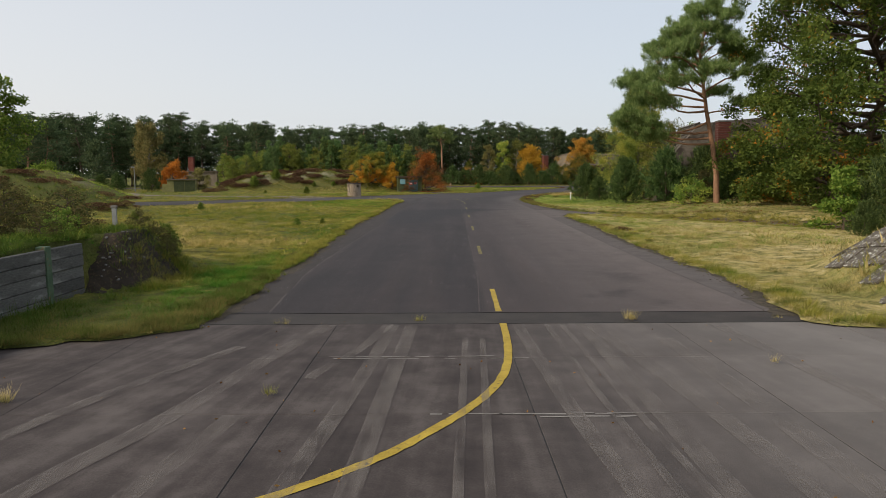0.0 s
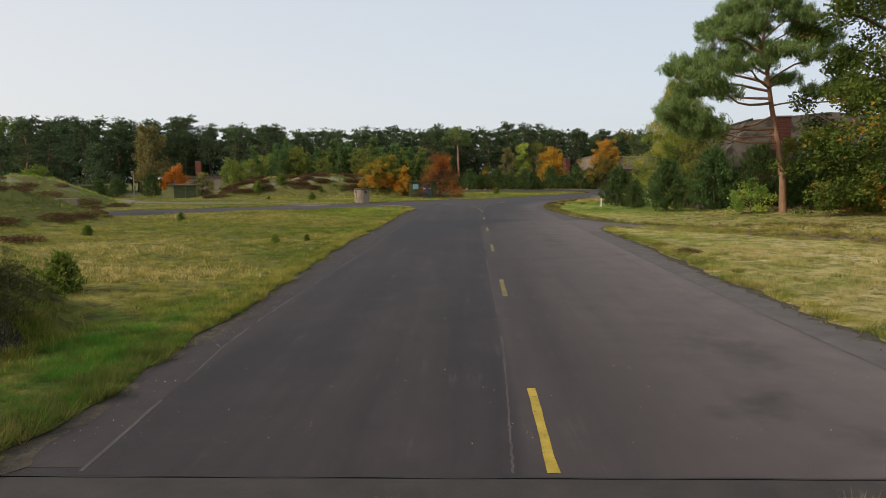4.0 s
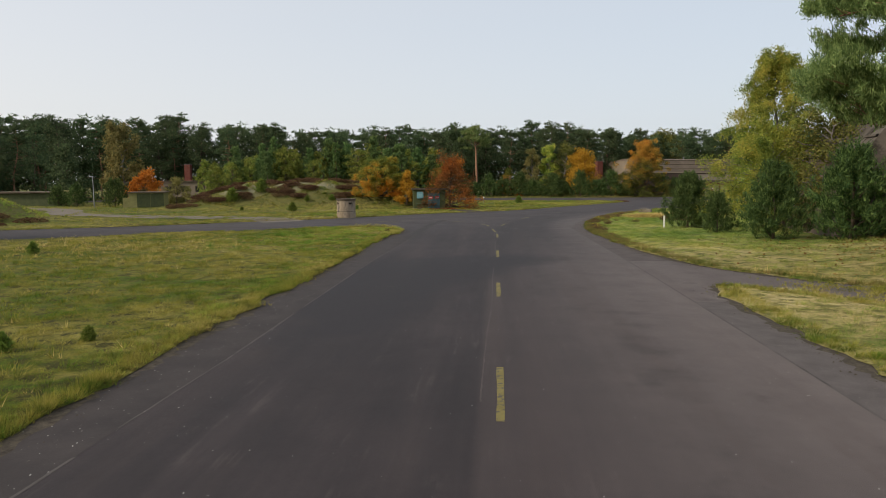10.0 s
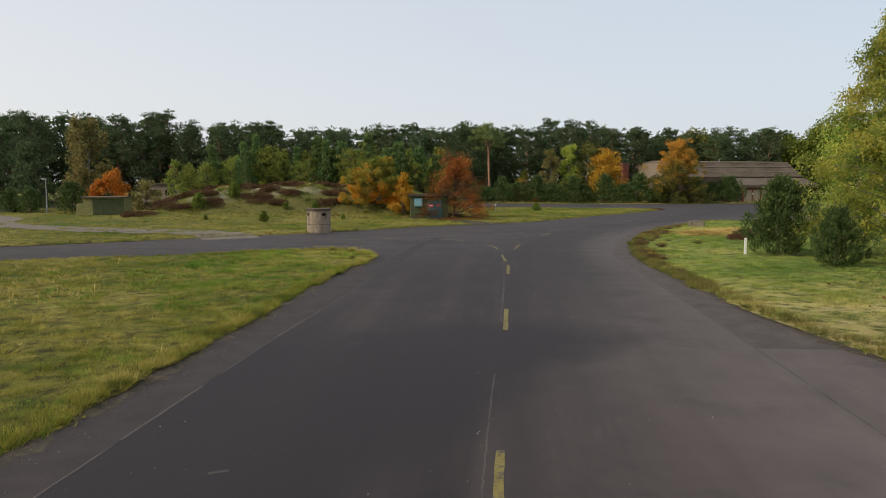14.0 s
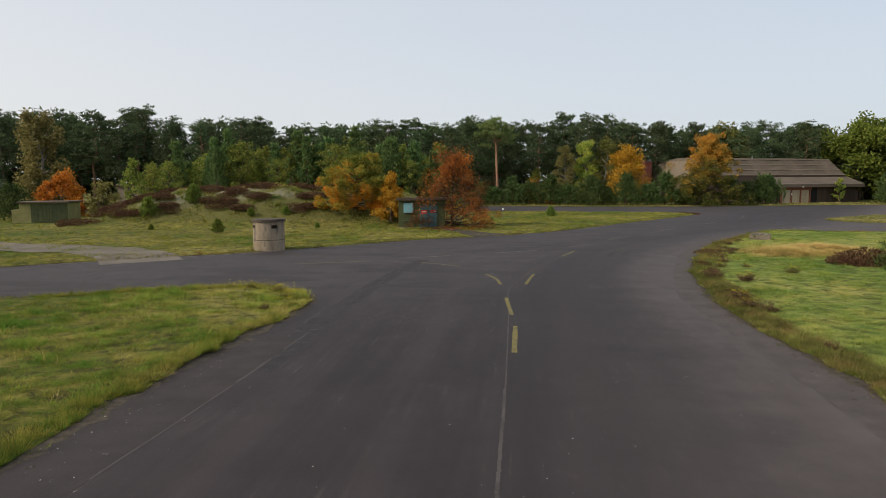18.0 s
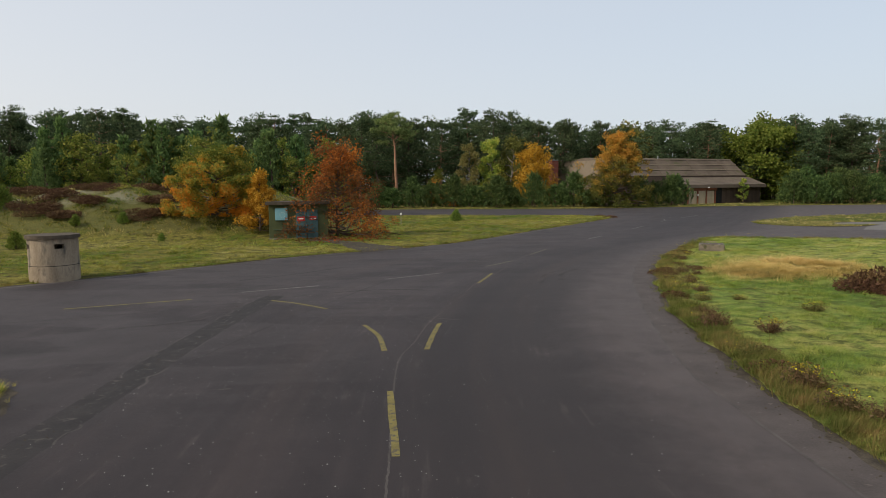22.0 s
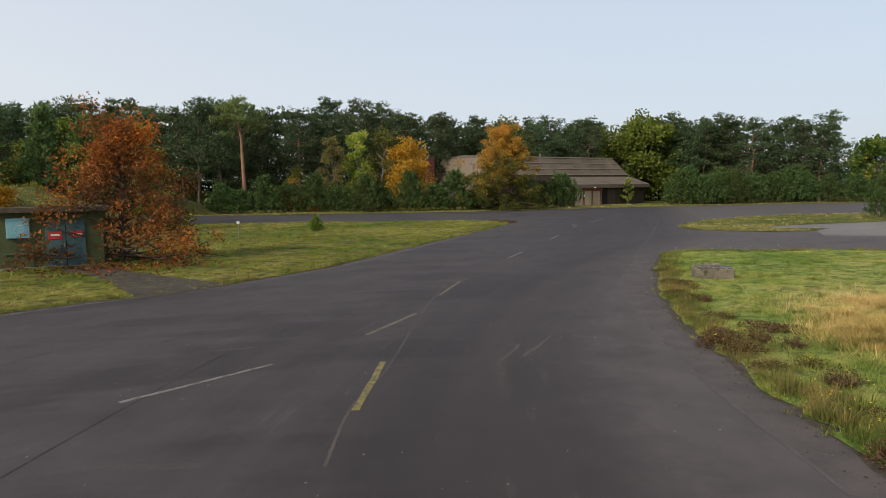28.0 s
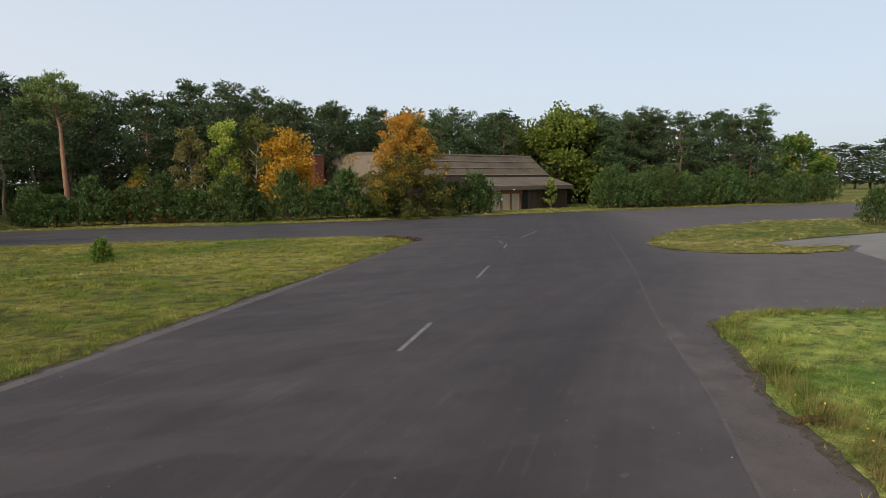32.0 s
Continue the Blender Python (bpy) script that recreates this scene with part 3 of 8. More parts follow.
M_KHAKI = surface("khaki_paint", (0.162, 0.1575, 0.0585), (0.27, 0.252, 0.1035), 0.8, 1.5, 20, bump=0.1)
M_TEAL = surface("teal_door_paint", (0.0315, 0.0675, 0.0765), (0.0675, 0.1305, 0.1395), 0.6, 2, 20, bump=0.1)
M_BLUEBOX = surface("pale_blue_enamel", (0.135, 0.306, 0.36), (0.225, 0.423, 0.468), 0.5, 3, 20, bump=0.05)
M_RED = surface("red_enamel", (0.342, 0.027, 0.0225), (0.45, 0.054, 0.045), 0.5, 5, 30, bump=0.05)
M_METAL = surface("galvanised_steel", (0.225, 0.234, 0.243), (0.378, 0.387, 0.396), 0.45, 4, 40, metal=0.7, bump=0.05)
# Near-black: the unlit depth of openings, gaps and holes is in the colour
M_DARK = surface("dark_interior", (0.0072, 0.0072, 0.0072), (0.018, 0.018, 0.018), 0.95, 4, 20)
M_GREENSTEEL = surface("green_steel", (0.0405, 0.0765, 0.045), (0.099, 0.144, 0.09), 0.6, 4, 30, bump=0.1, spots=(7, 0.6, 0.7, (0.144, 0.081, 0.045)))
M_OLDWALL = surface("weathered_board_concrete", (0.0405, 0.0396, 0.0369), (0.171, 0.1665, 0.1575), 0.95, 1.1, 18, bump=0.6, per_object=0.8, spots=(1.3, 0.60, 0.72, (0.27, 0.27, 0.2565)), stretch=(1, 0.6, 2.5))
M_SOIL = surface("dark_soil", (0.0124, 0.00961, 0.00713), (0.04216, 0.03286, 0.02356), 1.0, 2, 25, bump=1.0, spots=(11.0, 0.58, 0.66, (0.0744, 0.0527, 0.0279)))
M_LICHEN = surface("lichened_paving", (0.0495, 0.0423, 0.0342), (0.126, 0.1098, 0.09), 0.95, 1.3, 25, bump=0.5, spots=(9.0, 0.57, 0.64, (0.45, 0.45, 0.414)), per_object=0.25)
M_DIRT = surface("dirt_track", (0.09, 0.0765, 0.0594), (0.189, 0.162, 0.1305), 0.95, 0.6, 20, bump=0.4)
M_RUSTLID = surface("mossy_cap", (0.0405, 0.0324, 0.0243), (0.108, 0.0855, 0.063), 0.95, 4, 30, bump=0.6)

# Needles kept bluish: the haze over the wood is mixed into their green
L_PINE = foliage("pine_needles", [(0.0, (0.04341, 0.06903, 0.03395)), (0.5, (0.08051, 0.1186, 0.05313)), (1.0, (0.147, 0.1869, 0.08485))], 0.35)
L_SAPLING = foliage("sapling_needles", [(0.0, (0.05439, 0.1011, 0.03784)), (0.5, (0.1137, 0.1806, 0.05865)), (1.0, (0.1978, 0.2786, 0.08514))], 0.35)
L_YOUNGLEAF = foliage("young_birch_leaves", [(0.0, (0.1032, 0.1445, 0.02838)), (0.5, (0.1858, 0.227, 0.04257)), (1.0, (0.3406, 0.3406, 0.07095))], 0.4)
L_PINE_NEAR = foliage("scots_pine_needles", [(0.0, (0.090, 0.135, 0.046)), (0.5, (0.18, 0.245, 0.078)), (1.0, (0.33, 0.39, 0.14))], 0.4)
L_JUNIPER = foliage("young_pine_needles", [(0.0, (0.03091, 0.06013, 0.0207)), (0.5, (0.06801, 0.1092, 0.03312)), (1.0, (0.1546, 0.2097, 0.05796))], 0.3)
L_OAK = foliage("oak_leaves", [(0.0, (0.0516, 0.086, 0.0172)), (0.40, (0.0903, 0.1376, 0.0258)), (0.80, (0.172, 0.2236, 0.043)), (0.93, (0.258, 0.258, 0.043)), (0.99, (0.4472, 0.215, 0.0301))], 0.4, clump=0.45)
L_OLIVEOAK = foliage("olive_oak_leaves", [(0.0, (0.0731, 0.086, 0.02064)), (0.5, (0.1376, 0.1419, 0.0344)), (1.0, (0.2322, 0.1935, 0.0559))], 0.4)
L_GREEN = foliage("green_leaves", [(0.0, (0.0774, 0.129, 0.02236)), (0.5, (0.1505, 0.215, 0.03612)), (1.0, (0.2666, 0.3096, 0.0602))], 0.45)
L_LIME = foliage("lime_leaves", [(0.0, (0.0817, 0.1376, 0.0215)), (0.5, (0.1462, 0.2064, 0.03096)), (1.0, (0.2408, 0.2924, 0.0516))], 0.4)
L_BIRCH = foliage("birch_leaves_turning", [(0.0, (0.1302, 0.212, 0.04275)), (0.40, (0.2418, 0.318, 0.06175)), (0.70, (0.4278, 0.4558, 0.08075)), (1.0, (0.5766, 0.53, 0.095))], 0.5, clump=0.5)
L_BIRCHOLIVE = foliage("olive_birch_leaves", [(0.0, (0.129, 0.1204, 0.0387)), (0.5, (0.215, 0.1935, 0.0645)), (1.0, (0.3182, 0.2666, 0.0989))], 0.4)
L_YELLOW = foliage("yellow_leaves", [(0.0, (0.10, 0.115, 0.025)), (0.30, (0.21, 0.19, 0.035)), (0.60, (0.42, 0.28, 0.04)), (1.0, (0.64, 0.35, 0.05))], 0.4, clump=0.4, rise=(7.6, 0.10))
L_ORANGE = foliage("orange_leaves", [(0.0, (0.2666, 0.1204, 0.01548)), (0.5, (0.4902, 0.2365, 0.0258)), (1.0, (0.6364, 0.3612, 0.0516))], 0.45)
L_FLAME = foliage("flame_orange_leaves", [(0.0, (0.2924, 0.1032, 0.0172)), (0.5, (0.516, 0.1892, 0.0258)), (1.0, (0.6536, 0.2924, 0.043))], 0.45)
L_MIXED = foliage("green_to_orange_leaves", [(0.0, (0.11, 0.135, 0.026)), (0.30, (0.24, 0.235, 0.042)), (0.52, (0.38, 0.26, 0.042)), (0.70, (0.48, 0.20, 0.030)), (1.0, (0.62, 0.21, 0.026))], 0.4, clump=0.45, rise=(2.5, -0.12))
L_RED = foliage("red_brown_leaves", [(0.0, (0.0903, 0.04472, 0.02064)), (0.4, (0.1806, 0.0731, 0.0258)), (0.75, (0.36, 0.105, 0.026)), (1.0, (0.58, 0.185, 0.032))], 0.4, clump=0.4, rise=(4.0, 0.04))
L_HEATH = foliage("heather_twigs", [(0.0, (0.0516, 0.0289, 0.01703)), (0.5, (0.1021, 0.05779, 0.03216)), (1.0, (0.1827, 0.1084, 0.05203))], 0.2)
L_BRAMBLE = foliage("bramble_leaves", [(0.0, (0.043, 0.0516, 0.0172)), (0.5, (0.0903, 0.0903, 0.03096)), (1.0, (0.1634, 0.1247, 0.0473))], 0.3)
L_WEED = foliage("ragwort_leaves", [(0.0, (0.075, 0.085, 0.025)), (0.5, (0.15, 0.14, 0.045)), (1.0, (0.26, 0.19, 0.075))], 0.3)
L_DOCK = foliage("withered_dock", [(0.0, (0.06, 0.048, 0.025)), (0.5, (0.13, 0.085, 0.045)), (1.0, (0.23, 0.13, 0.07))], 0.3)
L_LITTER = foliage("fallen_leaves", [(0.0, (0.1032, 0.0516, 0.0172)), (0.5, (0.2236, 0.1118, 0.0301)), (1.0, (0.3612, 0.2236, 0.0688))], 0.2)
L_FLOWER = foliage("yellow_flowers", [(0.0, (0.58, 0.47, 0.02)), (1.0, (0.75, 0.64, 0.04))], 0.3)

# ---------------------------------------------------------------- mesh helpers
rng = np.random.default_rng(7)


def mesh_of(name, verts, faces, material, smooth=False):
    me = bpy.data.meshes.new(name)
    verts = np.asarray(verts, float).reshape(-1, 3)
    if isinstance(faces, np.ndarray):
        k = faces.shape[1]
        me.vertices.add(len(verts))
        me.vertices.foreach_set("co", verts.ravel())
        me.loops.add(faces.size)
        me.loops.foreach_set("vertex_index", faces.ravel().astype(np.int32))
        me.polygons.add(len(faces))
        me.polygons.foreach_set("loop_start", np.arange(0, faces.size, k, dtype=np.int32))
        me.update(calc_edges=True)
    else:
        me.from_pydata([tuple(v) for v in verts], [], [tuple(f) for f in faces])
        me.update()
    me.materials.append(material)
    if smooth:
        me.polygons.foreach_set("use_smooth", np.ones(len(me.polygons), bool))
    return me


def from_bm(name, bm, material):
    me = bpy.data.meshes.new(name)
    bmesh.ops.recalc_face_normals(bm, faces=bm.faces[:])
    bm.to_mesh(me)
    bm.free()
    me.materials.append(material)
    return me


def part(name, data, material, parent, label="", at=None):
    """Links a bmesh or a mesh as one object under a thing or a part."""
    me = from_bm(name, data, material) if isinstance(data, bmesh.types.BMesh) else data
    ob = new(name, me)
    ob.parent = parent
    if at is not None:
        ob.matrix_basis = at
    return tagged(ob, label)


def thing(name, place, label, category, group="", turn=0.0):
    ob = new(name)
    ob.empty_display_size = 0.3
    ob.matrix_basis = pose(*place, 0, 0, turn)
    return tagged(ob, label, category, group)


def box(bm, x0, x1, y0, y1, z0, z1, bevel=0.0):
    r = bmesh.ops.create_cube(bm, size=1.0, matrix=Matrix.LocRotScale(((x0 + x1) / 2, (y0 + y1) / 2, (z0 + z1) / 2), None, (x1 - x0, y1 - y0, z1 - z0)))
    if bevel:
        edges = list({e for v in r["verts"] for e in v.link_edges})
        bmesh.ops.bevel(bm, geom=edges, offset=bevel, segments=1, affect="EDGES")
    return bm


def a_box(*a, bevel=0.0):
    return box(bmesh.new(), *a, bevel=bevel)


def tube(points, radii, sides=7):
    """Verts and quads of a tube along points."""
    pts = [Vector(p) for p in points]
    vs, fs = [], []
    for i, (p, r) in enumerate(zip(pts, radii)):
        d = (pts[min(i + 1, len(pts) - 1)] - pts[max(i - 1, 0)]).normalized()
        side = d.orthogonal().normalized()
        up = d.cross(side)
        for k in range(sides):
            a = 2 * math.pi * k / sides
            vs.append(p + (side * math.cos(a) + up * math.sin(a)) * r)
    for i in range(len(pts) - 1):
        for k in range(sides):
            a, b = i * sides + k, i * sides + (k + 1) % sides
            fs.append((a, b, b + sides, a + sides))
    return vs, fs


def join_tubes(tubes):
    vs, fs = [], []
    for v, f in tubes:
        o = len(vs)
        vs += v
        fs += [tuple(i + o for i in q) for q in f]
    return vs, fs


def ribbon(points, width, z):
    """A flat strip along points on the ground."""
    pts = [Vector((x, y, 0)) for x, y in points]
    vs, fs = [], []
    for i, p in enumerate(pts):
        d = (pts[min(i + 1, len(pts) - 1)] - pts[max(i - 1, 0)]).normalized()
        s = Vector((-d.y, d.x, 0)) * width / 2
        vs += [p + s + Vector((0, 0, z)), p - s + Vector((0, 0, z))]
        if i:
            fs.append((2 * i - 2, 2 * i - 1, 2 * i + 1, 2 * i))
    return vs, fs


def spline(points, n=8):
    """Catmull-Rom through 2D points."""
    p = np.array(points, float)
    p = np.vstack([2 * p[0] - p[1], p, 2 * p[-1] - p[-2]])
    out = []
    for i in range(1, len(p) - 2):
        for t in np.linspace(0, 1, n, endpoint=False):
            a, b, c, d = p[i - 1:i + 3]
            out.append(0.5 * ((2 * b) + (c - a) * t + (2 * a - 5 * b + 4 * c - d) * t * t + (3 * b - a - 3 * c + d) * t ** 3))
    out.append(p[-2])
    return np.array(out)


# ---------------------------------------------------------------- the lie of the land
def dome(x, y, cx, cy, rx, ry, h, rim):
    r = np.sqrt(((x - cx) / rx) ** 2 + ((y - cy) / ry) ** 2)
    t = np.clip((1 - r) * min(rx, ry) / rim, 0, 1)
    return h * np.sin(t * math.pi / 2) ** 1.25


def lumps(x, y):
    return (np.sin(x * 5.3 + 2.0 * np.sin(y * 1.7)) * np.sin(y * 4.9 + 1.7 * np.sin(x * 1.9)) * 0.010 + np.sin(x * 0.9 + 1.3 * np.sin(y * 0.37)) * np.sin(y * 0.8 + 1.1 * np.sin(x * 0.43)) * 0.035
            + np.sin(x * 0.31 + 2.0) * np.sin(y * 0.27 + 0.5) * 0.05)


def height(x, y):
    """Height of the grassland over the tarmac; arrays or numbers."""
    x, y = np.asarray(x, float), np.asarray(y, float)
    z = 0.07 + lumps(x, y)
    m1 = dome(x, y, -33.5, 27, 20.0, 17, 3.6, 9.5)
    fill = np.clip((-10.68 - x) / 0.12, 0, 1) * np.clip((27.6 - y) / 2.8, 0, 1) * np.clip((y + 12) / 3, 0, 1) * 1.46
    m1 = np.where((x > -10.68) & (y < 19.4), 0, m1)
    m1 = np.maximum(m1, 1.28 * np.clip(1 - ((np.maximum(0, x + 10.7) / 1.55) ** 3 + (np.maximum(0, 22.1 - y) / 2.55) ** 3) ** (1 / 3), 0, 0.6) / 0.6 * 1.12 * np.clip((26.0 - y) / 3.5, 0, 1))
    m1 = np.maximum(m1, fill)
    m2 = dome(x, y, -45, 61, 16.5, 12.0, 4.1, 11)
    m3 = dome(x, y, -63, 93.5, 19, 13, 3.9, 9)
    m4 = 3.9 * np.sin(np.clip((15.5 - np.abs(y - 134)) / 11, 0, 1) * math.pi / 2) ** 1.3 * np.clip((x + 47) / 12, 0, 1) * np.clip((-4 - x) / 9, 0, 1) * (0.93 + 0.07 * np.sin(x * 0.45))
    m5 = np.clip((x - 9.9 - 0.28 * (y - 17.6)) * 0.72, 0, 2.3) * np.clip((26.5 - y) / 4.0, 0, 1) * np.clip((60 - x) / 20, 0, 1)
    m6 = dome(x, y, 31, 57, 16, 20, 0.75, 11)
    m7 = dome(x, y, -16, 184.5, 12.5, 8.5, 3.0, 7)
    return z + np.maximum.reduce([m1, m2, m3, m4, m5, m6, m7]) * (1 + 0.09 * np.sin(x * 1.1 + y * 0.6) * np.sin(y * 0.9))


def inside(px, py, poly):
    """Which of the points lie in the polygon."""
    poly = np.asarray(poly)
    res = np.zeros(len(px), bool)
    x0, y0 = poly[-1]
    for x1, y1 in poly:
        cut = (y1 > py) != (y0 > py)
        with np.errstate(divide="ignore", invalid="ignore"):
            res ^= cut & (px < (x0 - x1) * (py - y1) / (y0 - y1) + x1)
        x0, y0 = x1, y1
    return res


def edge_distance(px, py, line):
    d = np.full(len(px), 1e9)
    for (ax, ay), (bx, by) in zip(line[:-1], line[1:]):
        l2 = (bx - ax) ** 2 + (by - ay) ** 2 + 1e-9
        t = np.clip(((px - ax) * (bx - ax) + (py - ay) * (by - ay)) / l2, 0, 1)
        d = np.minimum(d, np.hypot(px - ax - t * (bx - ax), py - ay - t * (by - ay)))
    return d


# verges: a line along the tarmac, then the corners that close the field behind it
V_LEFT = spline([(-14.5, 12.6), (-9.4, 14.0), (-7.1, 15.0), (-6.1, 16.6), (-6.1, 22), (-6.1, 28), (-6.2, 34), (-6.4, 42), (-6.3, 50), (-6.0, 58), (-6.0, 66), (-5.9, 73),
                 (-5.5, 78.5), (-5.8, 81.2), (-7.4, 83.0), (-9.7, 83.4), (-12.0, 82.6), (-15.5, 81.1), (-21.5, 78.4), (-26.8, 75.4), (-35, 71.4), (-50, 66), (-75, 60), (-130, 50)], 6)
C_LEFT = [(-130, -30), (-14.5, -30)]
V_RNEAR = spline([(14.5, 14.2), (9.0, 15.4), (7.3, 16.2), (8.0, 21), (8.2, 27), (8.1, 32), (8.4, 39), (8.6, 46), (8.6, 51), (8.9, 53.3), (9.9, 53.7), (11.6, 52.0), (14.4, 49.0), (17.6, 44.8), (24, 38), (34, 28), (60, 8)], 6)
C_RNEAR = [(60, -30), (14.5, -30)]
V_RFAR = spline([(36, 32), (27, 41.5), (20.4, 49.0), (16.2, 52.2), (13.0, 55.0), (10.6, 58.6), (9.5, 62.5), (9.0, 67), (8.7, 74), (8.6, 79.5), (9.25, 85), (10.15, 89.6), (12.4, 97), (15.1, 103.2), (18.2, 108.5), (21.2, 113.0), (22.6, 114.8), (24.3, 115.3), (25.8, 114.8), (28.5, 113.8), (34.5, 111.8), (50, 106.5), (95, 92)], 6)
C_RFAR = [(130, 80), (130, -30), (75, -30)]
V_FAR = spline([(-130, 58), (-60, 73.5), (-36, 82.5), (-27.5, 87.2), (-22.5, 91.0), (-14.5, 96.8), (-9.0, 102.2), (-4.6, 106.6), (1.5, 110.8), (5.6, 115.0), (10.6, 122.4), (17.7, 132.9), (22.8, 140.4), (24.6, 144.2), (23.8, 147.6), (19, 150.2), (13.7, 151.8), (2.2, 155), (-6, 156.5), (-25, 158), (-45, 157.5)], 6)
C_FAR = [(-130, 150)]
V_BACK = spline([(-130, 165), (-60, 172), (-6, 176), (14.6, 173.2), (32, 172.0), (47, 174.6), (66, 176.0), (90, 175.0), (111, 171), (150, 160), (220, 140)], 6)
C_BACK = [(330, 300), (150, 330), (-230, 330), (-230, 165)]
V_ISLE = spline([(41.2, 125.2), (38.0, 125.4), (35.7, 127.3), (34.8, 130.3), (36.4, 134), (43, 139.6), (51, 143.8), (62, 144.8), (100, 143), (130, 138)], 6)
C_ISLE = [(130, 130), (62, 132.6), (47, 131.3), (42.2, 130.6), (41.2, 128.2), (44.2, 126.8)]

from mathutils.geometry import delaunay_2d_cdt


def densify(line, step):
    out = [line[0]]
    for a, b in zip(line[:-1], line[1:]):
        n = max(1, int(np.hypot(*(np.array(b) - a)) / step))
        for i in range(1, n + 1):
            out.append(tuple(np.array(a) + (np.array(b) - a) * i / n))
    return np.array(out)


def lawn(name, verge, corners, label, soil=None, extra=None):
    """A field: a ragged edge along the tarmac, rising a hand over it, and the ground behind. Returns its outline."""
    r = np.random.default_rng(len(name) * 31)
    mid = np.abs(verge[:, 0]) < 70
    first, last = np.argmax(mid), len(mid) - np.argmax(mid[::-1])
    fine = densify(verge[max(0, first - 1):last + 1], 0.45)
    ragged = fine.copy()
    k = np.arange(len(fine))[1:-1, None]
    ragged[1:-1] += r.normal(0, 0.09, (len(fine) - 2, 2)) + 0.09 * np.sin(k * 0.83 + np.array([0, 1.1])) * np.sin(k * 0.21)
    rim = np.vstack([verge[:max(0, first - 1)], ragged, verge[last + 1:]]) if len(verge) else ragged
    outline = np.vstack([rim, np.array(corners)])
    x0, y0 = outline.min(0)
    x1, y1 = outline.max(0)
    pts = []
    for step, lo, hi in ((0.55, 0.3, 5.0), (1.6, 5.0, 30.0), (5.0, 30.0, 400.0)):
        gx, gy = np.meshgrid(np.arange(x0, x1, step), np.arange(y0, y1, step))
        q = np.stack([gx.ravel(), gy.ravel()], 1) + r.uniform(-0.3, 0.3, (gx.size, 2)) * step
        q = q[inside(q[:, 0], q[:, 1], outline)]
        d = edge_distance(q[:, 0], q[:, 1], fine)
        hump = height(q[:, 0], q[:, 1]) > 0.25
        keep = (d >= lo) & (d < hi)
        if step == 5.0:
            keep &= ~hump
        if step == 1.6:
            keep |= hump & (d >= 5.0)
        pts.append(q[keep])
    if extra is not None:
        pts.append(extra)
    pts = np.vstack(pts)
    n = len(outline)
    coords = [Vector(p) for p in np.vstack([outline, pts])]
    v, _, f, *_ = delaunay_2d_cdt(coords, [], [list(range(n))], 1, 1e-4)
    v = np.array([(p.x, p.y) for p in v])
    d = edge_distance(v[:, 0], v[:, 1], densify(outline, 30)[:])
    z = height(v[:, 0], v[:, 1]) * np.clip(0.25 + d / 0.8, 0, 1)
    z = np.clip(z, 0.012, 0.03 + d * 0.9)
    me = mesh_of(name, np.column_stack([v, z]), [tuple(t) for t in f], soil or M_LAWN, True)
    ob = tagged(new(name, me), label, "grassland", "", "structure")
    return ob, rim, outline


# far ground to the horizon, below everything else
gr = 3000
ground = tagged(new("ground", mesh_of("ground", [(-gr, -gr, -0.12), (gr, -gr, -0.12), (gr, gr, -0.12), (-gr, gr, -0.12)], [(0, 1, 2, 3)], M_FAR)),
                "flat grassy heathland reaching to the horizon", "ground", "", "structure")
road_pts = [(-135, 17.3), (135, 17.3), (235, 120), (235, 165), (150, 185), (-140, 185), (-140, 40)]
bm = bmesh.new()
f = bm.faces.new([bm.verts.new((x, y, 0)) for x, y in road_pts])
ex = bmesh.ops.extrude_face_region(bm, geom=[f])
bmesh.ops.translate(bm, verts=[e for e in ex["geom"] if isinstance(e, bmesh.types.BMVert)], vec=(0, 0, -0.1))
road = tagged(new("road", from_bm("road", bm, M_ASPHALT)), "worn dark asphalt taxiway with faded paint and seams", "taxiway", "", "structure")

LAWNS = {}
for key, vg, cn, lab in (("lawn_west", V_LEFT, C_LEFT, "rough autumn meadow with green and straw patches"),
                         ("lawn_east_near", V_RNEAR, C_RNEAR, "dry straw coloured grass verge beside the taxiway"),
                         ("lawn_east", V_RFAR, C_RFAR, "green and straw grass verge along the curve"),
                         ("lawn_north", V_FAR, C_FAR, "rough grass between the taxiways with a heath mound"),
                         ("lawn_back", V_BACK, C_BACK, "grass strip and woodland floor behind the taxiway"),
                         ("lawn_island", V_ISLE, C_ISLE, "dry grass island between asphalt and concrete")):
    wall_line = None
    if key == "lawn_west":
        wall_line = np.array([(xx, yy) for yy in np.arange(-8, 19, 0.3) for xx in (-10.66, -10.83)] + [(xx, yy) for yy in np.arange(19, 25, 0.27) for xx in np.arange(-11.3, -8.2, 0.27)])
    if key == "lawn_east_near":
        wall_line = np.array([(xx, yy) for yy in np.arange(16.1, 27, 0.37) for xx in np.arange(9.3, 17, 0.37)])
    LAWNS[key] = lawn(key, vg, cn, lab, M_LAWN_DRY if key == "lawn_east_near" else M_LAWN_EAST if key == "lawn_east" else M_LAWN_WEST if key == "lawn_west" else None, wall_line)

# concrete apron in front of the shelter, slab by slab
apron = tagged(new("apron"), "old concrete apron of cast slabs with tyre marks", "apron", "", "structure")
slab_me = {}
XS = [-17.9, -14.2, -10.5, -6.85, -3.05, 0.55, 4.2, 7.85, 11.5, 15.2, 18.9]
YS = [16.12, 13.45, 10.65, 7.85, 5.05, 2.25, -0.55, -3.4, -9.0, -15.0, -21.0]
